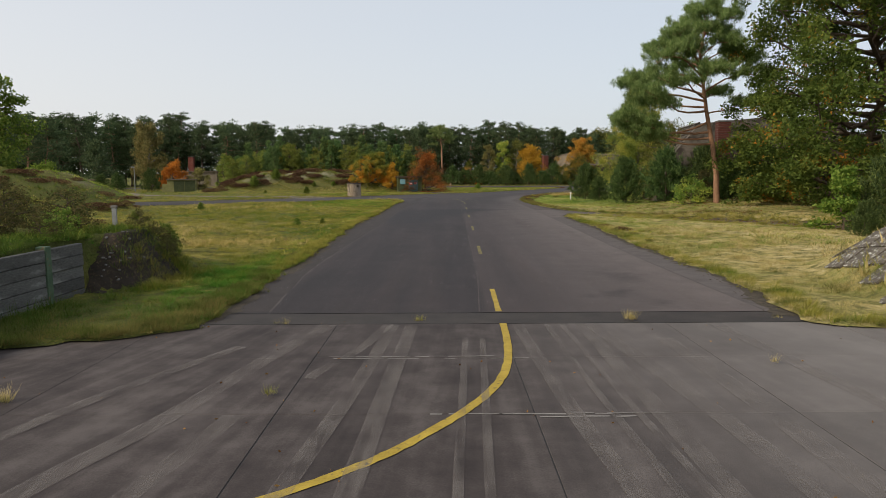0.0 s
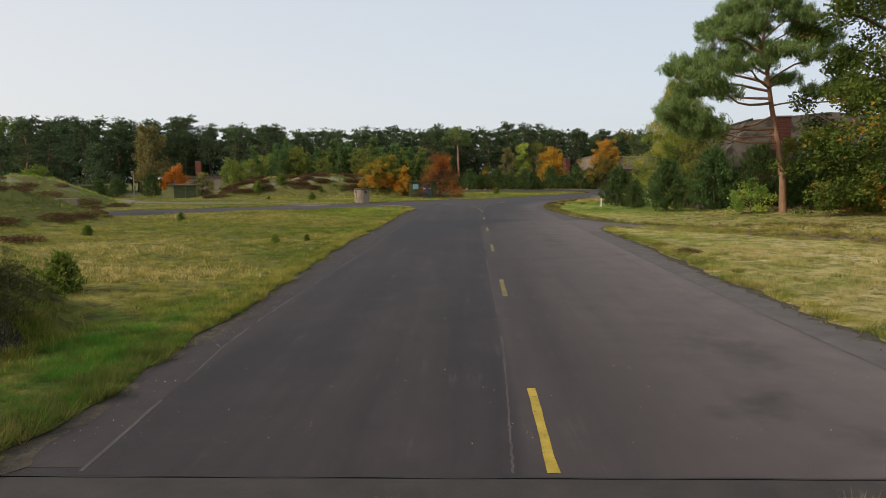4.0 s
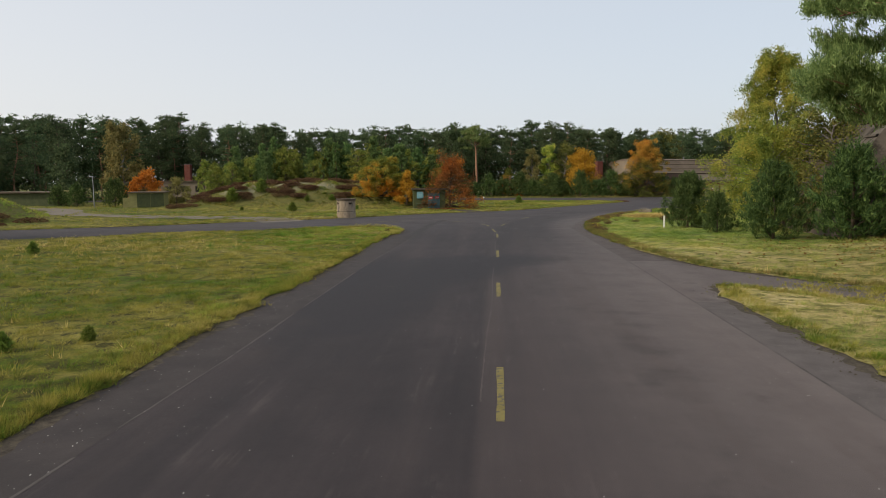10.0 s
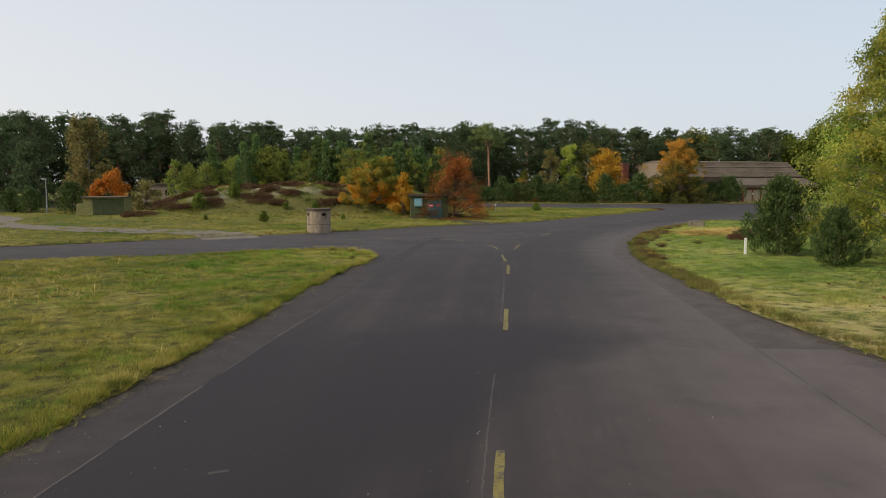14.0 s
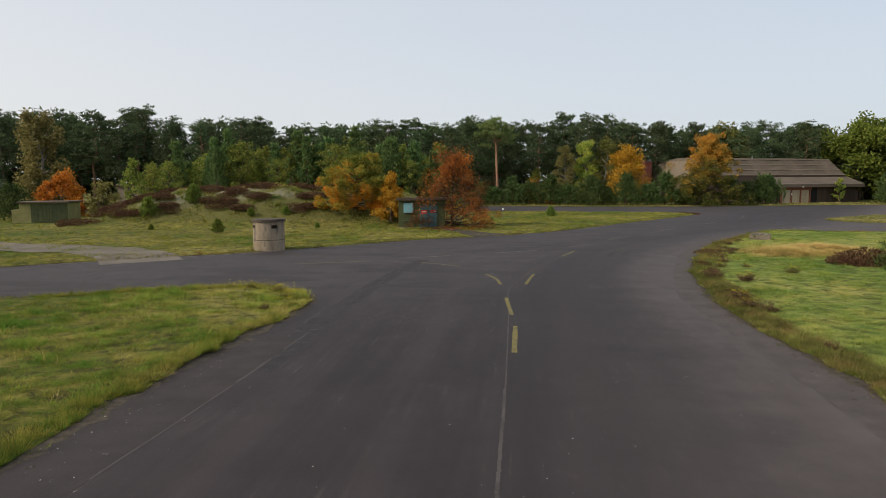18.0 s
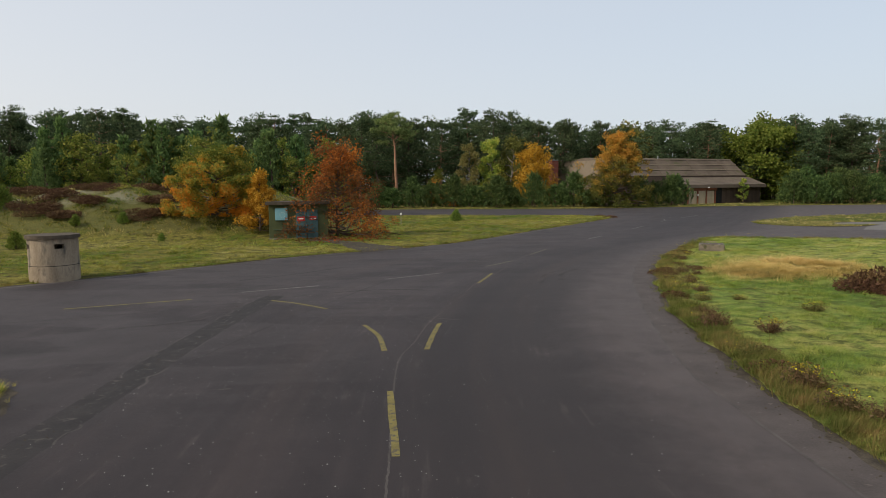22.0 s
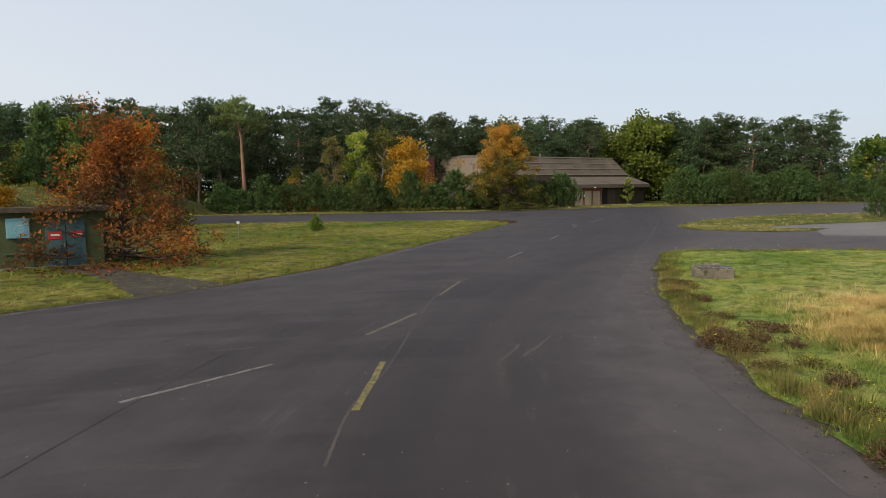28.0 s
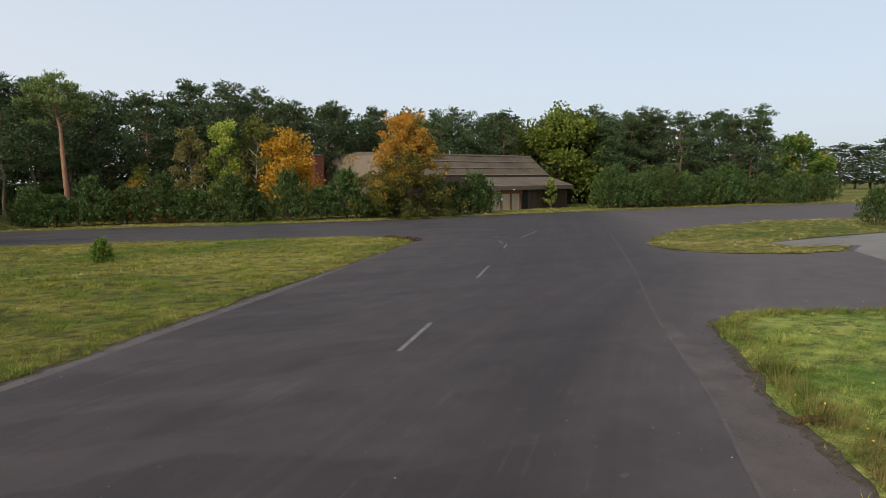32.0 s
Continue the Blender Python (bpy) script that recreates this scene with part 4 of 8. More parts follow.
for i in range(len(XS) - 1):
    for j in range(len(YS) - 1):
        w, l = XS[i + 1] - XS[i], YS[j] - YS[j + 1]
        key = (round(w, 2), round(l, 2))
        if key not in slab_me:
            slab_me[key] = from_bm("slab", a_box(-w / 2 + 0.007, w / 2 - 0.007, -l / 2 + 0.003, l / 2 - 0.003, -0.12, 0, bevel=0.005), M_CONCRETE)
        part("slab", slab_me[key], None, apron, at=pose((XS[i] + XS[i + 1]) / 2, (YS[j] + YS[j + 1]) / 2, 0.002 * math.sin(i * 2.1 + j)))
part("joint_filler", a_box(-17.9, 18.9, -21, 16.12, -0.1, -0.006), M_JOINT, apron, "black tar in the joints")
part("drain_strip", a_box(-9, 9.5, 16.17, 17.26, -0.1, -0.004), M_DRAIN, apron, "dark asphalt strip over a drain")
for yy in (16.14, 17.28):
    part("drain_gap", mesh_of("drain_gap", *ribbon([(x, yy + 0.012 * math.sin(x * 3)) for x in np.linspace(-9, 9.5, 60)], 0.035, 0.004), M_JOINT), None, apron, "black open joint")

# paint on the ground
def mark(name, pts, width, material, label, z=0.005):
    vs, fs = ribbon(pts, width, z)
    vs = [v + Vector(rng.normal(0, 0.006, 3)) * Vector((1, 1, 0)) for v in vs]
    return tagged(new(name, mesh_of(name, vs, fs, material)), label, "road marking", "taxiway markings")


mark("yellow_line", spline([(0.60, 16.1), (0.55, 14.6), (0.38, 12.9), (0.05, 11.7), (-0.50, 10.6), (-1.25, 9.5), (-1.8, 8.9), (-2.5, 8.3), (-4.2, 7.1), (-7, 5.7), (-12, 4.2)], 8), 0.15, M_YELLOW, "curved yellow guide line on the concrete", 0.009)
for k in range(6):
    y0 = 17.40 + 11.3 * k
    xa = 0.62 + 0.0182 * (y0 - 17.4)
    mark("yellow_dash", [(xa + 0.0182 * s, y0 + s) for s in np.linspace(0, 3.05, 7)], 0.14, M_YELLOW if k < 1 else M_YELLOW_OLD, "worn yellow centre line dash on asphalt")
for pts, mt in (([(1.6, 78.6), (1.4, 81.7)], M_YELLOW_OLD), ([(1.16, 84.84), (0.95, 86.4), (0.46, 87.85)], M_YELLOW_OLD), ([(2.19, 84.9), (2.38, 86.4), (2.63, 87.9)], M_YELLOW_OLD),
                ([(-9.7, 91.2), (-6.0, 92.7)], M_YELLOW_OLD), ([(-4.6, 94.1), (-1.9, 95.45)], M_WHITE_OLD), ([(-3.1, 92.2), (-2.05, 91.5), (-0.95, 90.45)], M_YELLOW_OLD),
                ([(0.7, 97.0), (3.2, 98.75)], M_WHITE_OLD), ([(4.5, 95.5), (5.4, 98.3)], M_YELLOW_OLD), ([(5.4, 100.85), (7.1, 103.1)], M_PALE_OLD),
                ([(8.5, 105.95), (9.98, 108.75)], M_PALE_OLD), ([(14.44, 115.7), (16.16, 118.2)], M_WHITE_OLD), ([(20.85, 125.3), (22.98, 128.6)], M_WHITE_OLD),
                ([(27.4, 135.6), (28.9, 138.1)], M_WHITE_OLD), ([(28.9, 138.6), (29.6, 140.6)], M_WHITE_OLD), ([(31.3, 142.6), (30.9, 144.5)], M_WHITE_OLD), ([(32.0, 141.9), (36.3, 147.1)], M_WHITE_OLD), ([(34.3, 150.6), (31, 154)], M_WHITE_OLD)):
    mark("yellow_dash" if mt == M_YELLOW_OLD else "white_dash", spline(pts, 5), 0.13 if mt == M_YELLOW_OLD else 0.11, mt, "worn yellow dash on asphalt" if mt == M_YELLOW_OLD else "faded pale dash on asphalt")

# paler shoulders along the verges
def shoulder(line, lo, hi, width):
    q = line[(line[:, 1] > lo) & (line[:, 1] < hi) & (np.abs(line[:, 0]) < 70)]
    q = densify(q, 0.6)
    w = width + 0.25 * np.sin(np.arange(len(q)) * 0.13)
    vs, fs = ribbon([tuple(p) for p in q], 1.0, 0.0025)
    c = np.repeat(q, 2, 0)
    vs = [Vector((cx + (v.x - cx) * ww, cy + (v.y - cy) * ww, 0.0025)) for v, (cx, cy), ww in zip(vs, c, np.repeat(w, 2))]
    part("shoulder", mesh_of("shoulder", vs, fs, M_SHOULDER), None, road, "paler crumbling asphalt shoulder")


S_CENTRE = [(0.15, 17.4), (0.4, 23.4), (0.5, 29), (0.6, 36.5), (0.8, 45), (1.0, 50), (1.1, 55.6), (1.3, 63), (1.45, 71), (1.5, 78), (1.5, 83.5), (1.9, 85.7), (2.4, 88.3), (3.5, 92), (4.4, 95.5), (5.4, 97.8), (6.7, 101.5), (7.6, 104), (9.8, 109.5)]
S_LEFT = [(-4.9, 17.4), (-5.3, 23.6), (-5.3, 27), (-5.1, 34.3), (-4.8, 44), (-4.7, 54.3), (-4.6, 61.2), (-4.2, 71), (-4.1, 76)]
S_RIGHT = [(7.0, 17.4), (6.9, 26), (7.0, 36), (7.3, 50), (7.5, 62), (7.6, 79.5), (7.8, 83), (8.9, 88.3), (9.7, 91.3), (11.3, 96.8), (15.0, 105.7), (18.2, 110.5), (21.9, 116.2), (29.7, 127.4), (42.1, 146)]


def border(inner, verge, lo, hi, material):
    """The paler strip between an edge seam and the grass."""
    a, b = spline(inner, 8), verge
    a, b = a[np.argsort(a[:, 1])], b[(b[:, 1] > lo - 3) & (b[:, 1] < hi + 3) & (np.abs(b[:, 0]) < 26)]
    b = b[np.argsort(b[:, 1])]
    vs, fs = [], []
    ys = np.arange(lo, hi, 0.5)
    for i, y in enumerate(ys):
        xa, xb = np.interp(y, a[:, 1], a[:, 0]), np.interp(y, b[:, 1], b[:, 0])
        xb += 0.25 * np.sign(xb - xa)
        xb = xa + (xb - xa) * min(1.0, max(0.02, (116.0 - y) / 7.0))
        vs += [(xa, y, 0.0025), ((xa + xb) / 2, y, 0.0028), (xb, y, 0.0025)]
        if i:
            fs += [(3 * i - 3, 3 * i - 2, 3 * i + 1, 3 * i), (3 * i - 2, 3 * i - 1, 3 * i + 2, 3 * i + 1)]
    part("shoulder", mesh_of("shoulder", vs, fs, material), None, road, "crumbling asphalt shoulder beyond the edge seam")


border(S_LEFT, V_LEFT, 17.5, 75.5, M_SHOULDER_DARK)
border(S_RIGHT, V_RNEAR, 17.5, 51, M_SHOULDER)
border(S_RIGHT, V_RFAR, 61, 115.8, M_SHOULDER_FAR)
shoulder(V_FAR, 90, 143, 0.9)


def crumble(line, lo, hi, seed, width=0.25):
    """Dark soil washed over the edge of the tarmac, in a ragged line, and the crumbs before it."""
    r = np.random.default_rng(seed)
    q = densify(line[(line[:, 1] > lo) & (line[:, 1] < hi) & (np.abs(line[:, 0]) < 40)], 0.22)
    vs, fs = ribbon([tuple(p) for p in q], 1.0, 0.006)
    c = np.repeat(q, 2, 0)
    w = width * (0.7 + 0.5 * np.sin(np.arange(len(q)) * 0.21) * np.sin(np.arange(len(q)) * 0.057) + r.uniform(0, 0.9, len(q)))
    w = np.column_stack([w * r.uniform(0.6, 1.3, len(q)), w * r.uniform(0.6, 1.3, len(q))]).ravel()
    vs = [Vector((cx + (v.x - cx) * ww * 2, cy + (v.y - cy) * ww * 2, 0.006)) for v, (cx, cy), ww in zip(vs, c, w)]
    part("soil_edge", mesh_of("soil_edge", vs, fs, M_CRUMB), None, road, "dark soil washed over the tarmac edge")
    n = len(q) * 9
    p = q[r.integers(0, len(q), n)] + r.normal(0, 1, (n, 2)) * np.array([0.30, 0.2])
    pebbles("crumbs", p, 0.010, 0.045, M_CRUMB, "crumbs of soil and asphalt along the verge", seed + 1)


def pebbles(name, p, small, large, material, label, seed):
    """Little four-sided lumps lying on the tarmac. One mesh."""
    r = np.random.default_rng(seed)
    n = len(p)
    s = small + (large - small) * r.uniform(0, 1, n) ** 3
    a = r.uniform(0, 6.28, n)
    ring = [np.column_stack([p[:, 0] + s * np.cos(a + k * 1.57) * r.uniform(0.6, 1.2, n), p[:, 1] + s * np.sin(a + k * 1.57) * r.uniform(0.6, 1.2, n), np.full(n, 0.001)]) for k in range(4)]
    top = np.column_stack([p, 0.004 + s * 0.6])
    v = np.stack(ring + [top], 1).reshape(-1, 3)
    o = np.arange(n)[:, None] * 5
    f = np.vstack([o + np.array([k, (k + 1) % 4, 4]) for k in range(4)])
    ob = part(name, mesh_of(name, v, f, material), None, road, label)
    return tagged(ob, label, "", "", "stuff")


crumble(V_LEFT, 16.5, 84, 301)
crumble(V_RNEAR[:72], 16.5, 54, 302)
crumble(V_RFAR, 54, 117, 303, 0.17)
crumble(V_FAR, 84, 150, 304, 0.15)
r = np.random.default_rng(77)
gp = np.column_stack([r.uniform(-6, 9, 1900), r.uniform(18, 112, 1900)])
gp[:, 0] += np.maximum(0, gp[:, 1] - 84) * 0.36
gp = gp[~np.any([inside(gp[:, 0], gp[:, 1], l[2]) for l in LAWNS.values()], 0)]
pebbles("grit", gp, 0.006, 0.018, M_GRIT, "pale grit scattered over the tarmac", 305)
gp = np.column_stack([-5.5 + r.normal(0, 0.3, 420), r.uniform(18, 74, 420)])
pebbles("grit", gp, 0.007, 0.024, M_GRIT, "pale crumbs on the western shoulder", 306)
# seams and scuffs in the tarmac
def seam(pts, width, material, label="", z=0.003):
    p = spline(pts, 10)
    p[1:-1] += rng.normal(0, 0.006, (len(p) - 2, 2))
    part("seam", mesh_of("seam", *ribbon(p, width, z), material), None, road, label)


run = spline(S_CENTRE, 10)
k = 0
while k < len(run) - 3:
    n = int(rng.integers(4, 12))
    if rng.uniform() > 0.18:
        seam([tuple(p) for p in run[k:k + n + 1]], rng.uniform(0.022, 0.06), M_SEAM if rng.uniform() < 0.6 else M_SHOULDER_FAR, "worn pale centre seam")
    k += n
for k in range(len(S_LEFT) - 1):
    (xa, ya), (xb, yb) = S_LEFT[k], S_LEFT[k + 1]
    seam([(xa, ya), (xa * 0.55 + xb * 0.45, ya * 0.55 + yb * 0.45 - 0.3)], 0.055, M_SEAM, "pale edge seam")
    seam([(xa * 0.5 + xb * 0.5, ya * 0.5 + yb * 0.5 + 0.3), (xb, yb - 0.2)], 0.04, M_SEAM, "pale edge seam")
seam(S_RIGHT, 0.06, M_SEAM_PALE, "pale edge seam", 0.0045)
seam([(-4.1, 72), (-4.2, 78), (-4.1, 81), (-3.9, 86), (-3.4, 91.5), (-3.1, 93.2)], 0.75, M_TARSTRIP, "wide dark strip of old tar", 0.0014)
strip = spline([(-4.1, 72), (-4.2, 78), (-4.1, 81), (-3.9, 86), (-3.4, 91.5), (-3.1, 93.2)], 14)
for off in (-0.42, 0.40):
    k = 0
    while k < len(strip) - 4:
        n = int(rng.integers(2, 6))
        if rng.uniform() < 0.4:
            seam([(x + off + rng.normal(0, 0.03), y) for x, y in strip[k:k + n + 1]], rng.uniform(0.02, 0.07), M_SEAM, "crumbled pale rim of a tar strip", 0.0042)
        k += n
gp = strip[rng.integers(0, len(strip), 260)] + rng.normal(0, 1, (260, 2)) * np.array([0.30, 0.35])
pebbles("crumbs", gp, 0.008, 0.028, M_CRUMB, "crumbs of asphalt along the tar strip", 307)
gp = np.column_stack([rng.uniform(-4.5, 3.5, 900), rng.uniform(76, 93, 900)])
pebbles("grit", gp, 0.006, 0.017, M_GRIT, "pale grit scattered at the fork", 308)
seam([(-3.3, 84), (-2.2, 88), (0.2, 95), (2.6, 101)], 0.04, M_TARSTRIP, "dark tar seam")
for ax, ay, bx, by, wd in ((1.9, 100.3, 2.9, 100.4, 0.10), (0.9, 101.8, 1.4, 102.0, 0.12), (7.7, 97.7, 8.6, 98.9, 0.07), (8.3, 97.9, 9.6, 99.5, 0.07), (2.0, 88.9, 3.3, 88.3, 0.06), (0.3, 25.6, 0.95, 25.65, 0.10)):
    part("scuff", mesh_of("scuff", *ribbon(spline([(ax, ay), ((ax + bx) / 2 + 0.05, (ay + by) / 2 - 0.03), (bx, by)], 5), wd, 0.0032), M_SEAM), None, road, "pale scuffed patch")
seam([(-12, 88.5), (-7, 90.2), (-2, 93.2)], 0.05, M_TARSTRIP, "dark tar seam", 0.0038)
for k in range(14):
    cx, cy = rng.uniform(-4, 7), rng.uniform(20, 110)
    cx += max(0, cy - 85) * 0.35
    a, l = rng.normal(0.6, 0.7), rng.uniform(0.08, 0.3)
    part("scuff", mesh_of("scuff", *ribbon([(cx, cy), (cx + l * math.cos(a), cy + l * math.sin(a))], rng.uniform(0.03, 0.09), 0.0035), M_SEAM), None, road)
# scrape lines on the concrete
for y0, xa, xb in ((13.5, -2.8, 0.2), (13.38, -2.7, -1.6), (13.36, -0.7, 0.2), (10.62, -0.9, 2.3), (10.52, 0.6, 1.8)):
    x = xa
    while x < xb:
        l = rng.uniform(0.15, 0.8)
        p = spline([(x, y0 + rng.normal(0, 0.012)), (x + l, y0 + rng.normal(0, 0.012))], 6)
        part("scrape", mesh_of("scrape", *ribbon(p, rng.uniform(0.012, 0.05), 0.007), M_SCUFF), None, apron, "pale scrape along a joint")
        x += l + rng.uniform(-0.15, 0.12)

# tyre tracks: dust pressed on the slabs, and faint arcs on the tarmac
def track(pts, width, material, owner, z):
    for off in (-0.17, 0.17) if width < 0.2 else (0.0,):
        p = spline([(x + off, y) for x, y in pts], 12)
        part("tyre_mark", mesh_of("tyre_mark", *ribbon(p, width, z), material), None, owner, "dusty pale tyre track")


for k, (pts, wd) in enumerate((([(-4.2, 6.6), (-4.0, 8.3), (-3.8, 9.4), (-3.6, 10.6)], 0.30), ([(-2.7, 5.5), (-2.4, 8.7), (-2.1, 11.7), (-1.8, 16.0)], 0.26), ([(-1.9, 5.0), (-1.7, 8.7), (-1.6, 11.4), (-1.4, 16.0)], 0.28),
                              ([(0.9, 16.0), (1.1, 10.7), (1.3, 8.3), (1.5, 5.0)], 0.26), ([(2.3, 16.0), (2.3, 10.5), (2.3, 8.2), (2.3, 4.0)], 0.30), ([(2.5, 16.0), (3.0, 11.3), (3.15, 8.6), (3.3, 4.0)], 0.34),
                              ([(-0.1, 14.8), (-0.3, 10.5), (-0.4, 8.3), (-0.5, 5.0)], 0.12), ([(-5.4, 7.4), (-5.0, 8.9), (-4.5, 10.5), (-3.9, 13.3), (-3.2, 16.0)], 0.36), ([(-2.9, 12.2), (-2.8, 12.6), (-2.3, 14.0), (-1.9, 16.0)], 0.22),
                              ([(3.7, 14.7), (3.8, 10.9), (3.8, 8.2), (3.9, 5.0)], 0.38), ([(1.7, 16.0), (1.8, 11.0), (2.0, 6.0)], 0.12), ([(5.2, 16.0), (5.6, 10.0), (5.8, 5.0)], 0.34), ([(-6.6, 9.0), (-5.8, 11.5), (-4.6, 14.2)], 0.26))):
    track(pts, wd, M_DUST, apron, 0.0105 + 0.0006 * k)
for k, (pts, wd) in enumerate((([(7.0, 95.2), (7.7, 97.7), (8.6, 98.9)], 0.20), ([(8.0, 96.0), (8.5, 97.9), (9.6, 99.5)], 0.20), ([(1.9, 100.0), (2.4, 100.35), (2.9, 100.4)], 0.22), ([(0.7, 101.5), (1.1, 101.9), (1.5, 102.0)], 0.24),
                              ([(-6.5, 88.0), (-5.4, 88.4), (-4.4, 89.0)], 0.22), ([(-1.2, 93.6), (0.6, 94.2), (2.4, 93.9)], 0.20), ([(-5.5, 97.2), (-3.5, 99.0), (-1.6, 101.2)], 0.22))):
    track(pts, wd, M_DUST_FAINT, road, 0.0052 + 0.0005 * k)

# asphalt drive up to the shed
dv = np.array([(-1.2, 108.2), (1.6, 110.4), (0.2, 112.3), (-2.9, 115.6), (-3.7, 118.0), (-6.2, 118.0), (-5.4, 116.2), (-3.2, 113.2), (-2.2, 110.9)])
rim_ = densify(np.vstack([dv, dv[:1]]), 0.45)[:-1]
rim_ = rim_ + np.column_stack([0.08 * np.sin(7 * rim_[:, 1]), 0.08 * np.sin(6 * rim_[:, 0])])
gx, gy = np.meshgrid(np.arange(-8, 3, 0.5), np.arange(104, 119, 0.5))
inn = np.column_stack([gx.ravel(), gy.ravel()])
inn = inn[inside(inn[:, 0], inn[:, 1], rim_)]
inn = inn[edge_distance(inn[:, 0], inn[:, 1], np.vstack([rim_, rim_[:1]])) > 0.25]
v, _, f, *_ = delaunay_2d_cdt([Vector(p) for p in np.vstack([rim_, inn])], [], [list(range(len(rim_)))], 1, 1e-4)
v = np.array([(p.x, p.y) for p in v])
on_grass = inside(v[:, 0], v[:, 1], LAWNS["lawn_north"][2])
d = edge_distance(v[:, 0], v[:, 1], V_FAR)
z = np.where(on_grass, height(v[:, 0], v[:, 1]) * np.clip(0.25 + d / 0.8, 0, 1) + 0.022, 0.008)
tagged(new("shed_drive", mesh_of("shed_drive", np.column_stack([v, z]), [tuple(t) for t in f], M_DRIVE, True)), "narrow overgrown asphalt drive up to the shed", "drive", "", "structure")

# concrete pad at the eastern end, and the dirt track to the sheds
pad_pts = [(38.7, 121.2), (46, 117.6), (120, 100), (128, 129), (62, 132.4), (47, 131.0), (42.0, 130.3), (41.4, 128.0), (44.6, 126.6), (41.6, 124.9)]
bm = bmesh.new()
bm.faces.new([bm.verts.new((x, y, 0.006)) for x, y in pad_pts])
tagged(new("concrete_pad", from_bm("concrete_pad", bm, M_PAD)), "pale weathered concrete hardstanding", "pavement", "", "structure")
tp = spline([(-18.3, 91.6), (-20.5, 94.2), (-26, 97.5), (-38, 101), (-50, 107), (-58, 118), (-72, 126)], 10)
tv, tf = ribbon(tp, 4.2, 0.0)
ta = np.array([(v.x, v.y) for v in tv])
td = edge_distance(ta[:, 0], ta[:, 1], V_FAR)
tin = inside(ta[:, 0], ta[:, 1], LAWNS["lawn_north"][2])
tz = np.where(tin, height(ta[:, 0], ta[:, 1]) * np.clip(0.25 + td / 0.8, 0, 1) + 0.03, 0.008)
tv = [Vector((v.x, v.y, z)) for v, z in zip(tv, tz)]
tagged(new("dirt_track", mesh_of("dirt_track", tv, tf, M_DIRT)), "trodden sandy track leading to the garages", "track", "", "structure")

# ---------------------------------------------------------------- plants
def cards(centres, dirs, length, width, r, jitter=0.4, tri=False):
    """Leaf blades: one pointed quad for each centre, along dirs. Verts and faces."""
    n = len(centres)
    d = dirs + r.normal(0, jitter, (n, 3))
    d /= np.linalg.norm(d, axis=1, keepdims=True) + 1e-9
    s = np.cross(d, r.normal(0, 1, (n, 3)))
    s /= np.linalg.norm(s, axis=1, keepdims=True) + 1e-9
    ln = (length * r.uniform(0.6, 1.3, (n, 1)))
    wd = (width * r.uniform(0.6, 1.3, (n, 1)))
    a = centres - d * ln * 0.35
    tip = centres + d * ln * 0.65
    m = centres + np.cross(d, s) * ln * 0.08
    if tri:
        v = np.stack([a - s * wd / 2, a + s * wd / 2, tip], 1).reshape(-1, 3)
        return v, np.arange(3 * n).reshape(-1, 3)
    v = np.stack([a, m + s * wd / 2, tip, m - s * wd / 2], 1).reshape(-1, 3)
    return v, np.arange(4 * n).reshape(-1, 4)


def puff(c, rad, n, r, flat=1.0, shell=0.45):
    """n points in an ellipsoid round c, more towards its skin, with outward directions."""
    u = r.normal(0, 1, (n, 3))
    u /= np.linalg.norm(u, axis=1, keepdims=True) + 1e-9
    q = r.uniform(0, 1, (n, 1)) ** shell
    sc = np.array([rad, rad, rad * flat])
    return np.array(c) + u * q * sc, u


def crooked(p0, p1, r, n=5, sway=0.08):
    p0, p1 = np.array(p0, float), np.array(p1, float)
    l = np.linalg.norm(p1 - p0)
    pts = [p0 + (p1 - p0) * t for t in np.linspace(0, 1, n)]
    for i in range(1, n - 1):
        pts[i] = pts[i] + r.normal(0, sway * l / 2, 3)
    return pts


def pad_of(c, rad, n, r, dome=0.4):
    """n points on a needle cloud, flat below and domed above, with directions outwards and up."""
    a = r.uniform(0, 2 * math.pi, n)
    q = np.sqrt(r.uniform(0, 1, n))
    out = np.column_stack([np.cos(a), np.sin(a), np.zeros(n)])
    z = dome * rad * (1 - q ** 2) * r.uniform(-0.35, 1.0, n)
    p = np.array(c) + out * (q * rad)[:, None] + np.column_stack([np.zeros(n), np.zeros(n), z])
    return p, out * (0.35 + 0.75 * q)[:, None] + np.array([0, 0, 0.6])


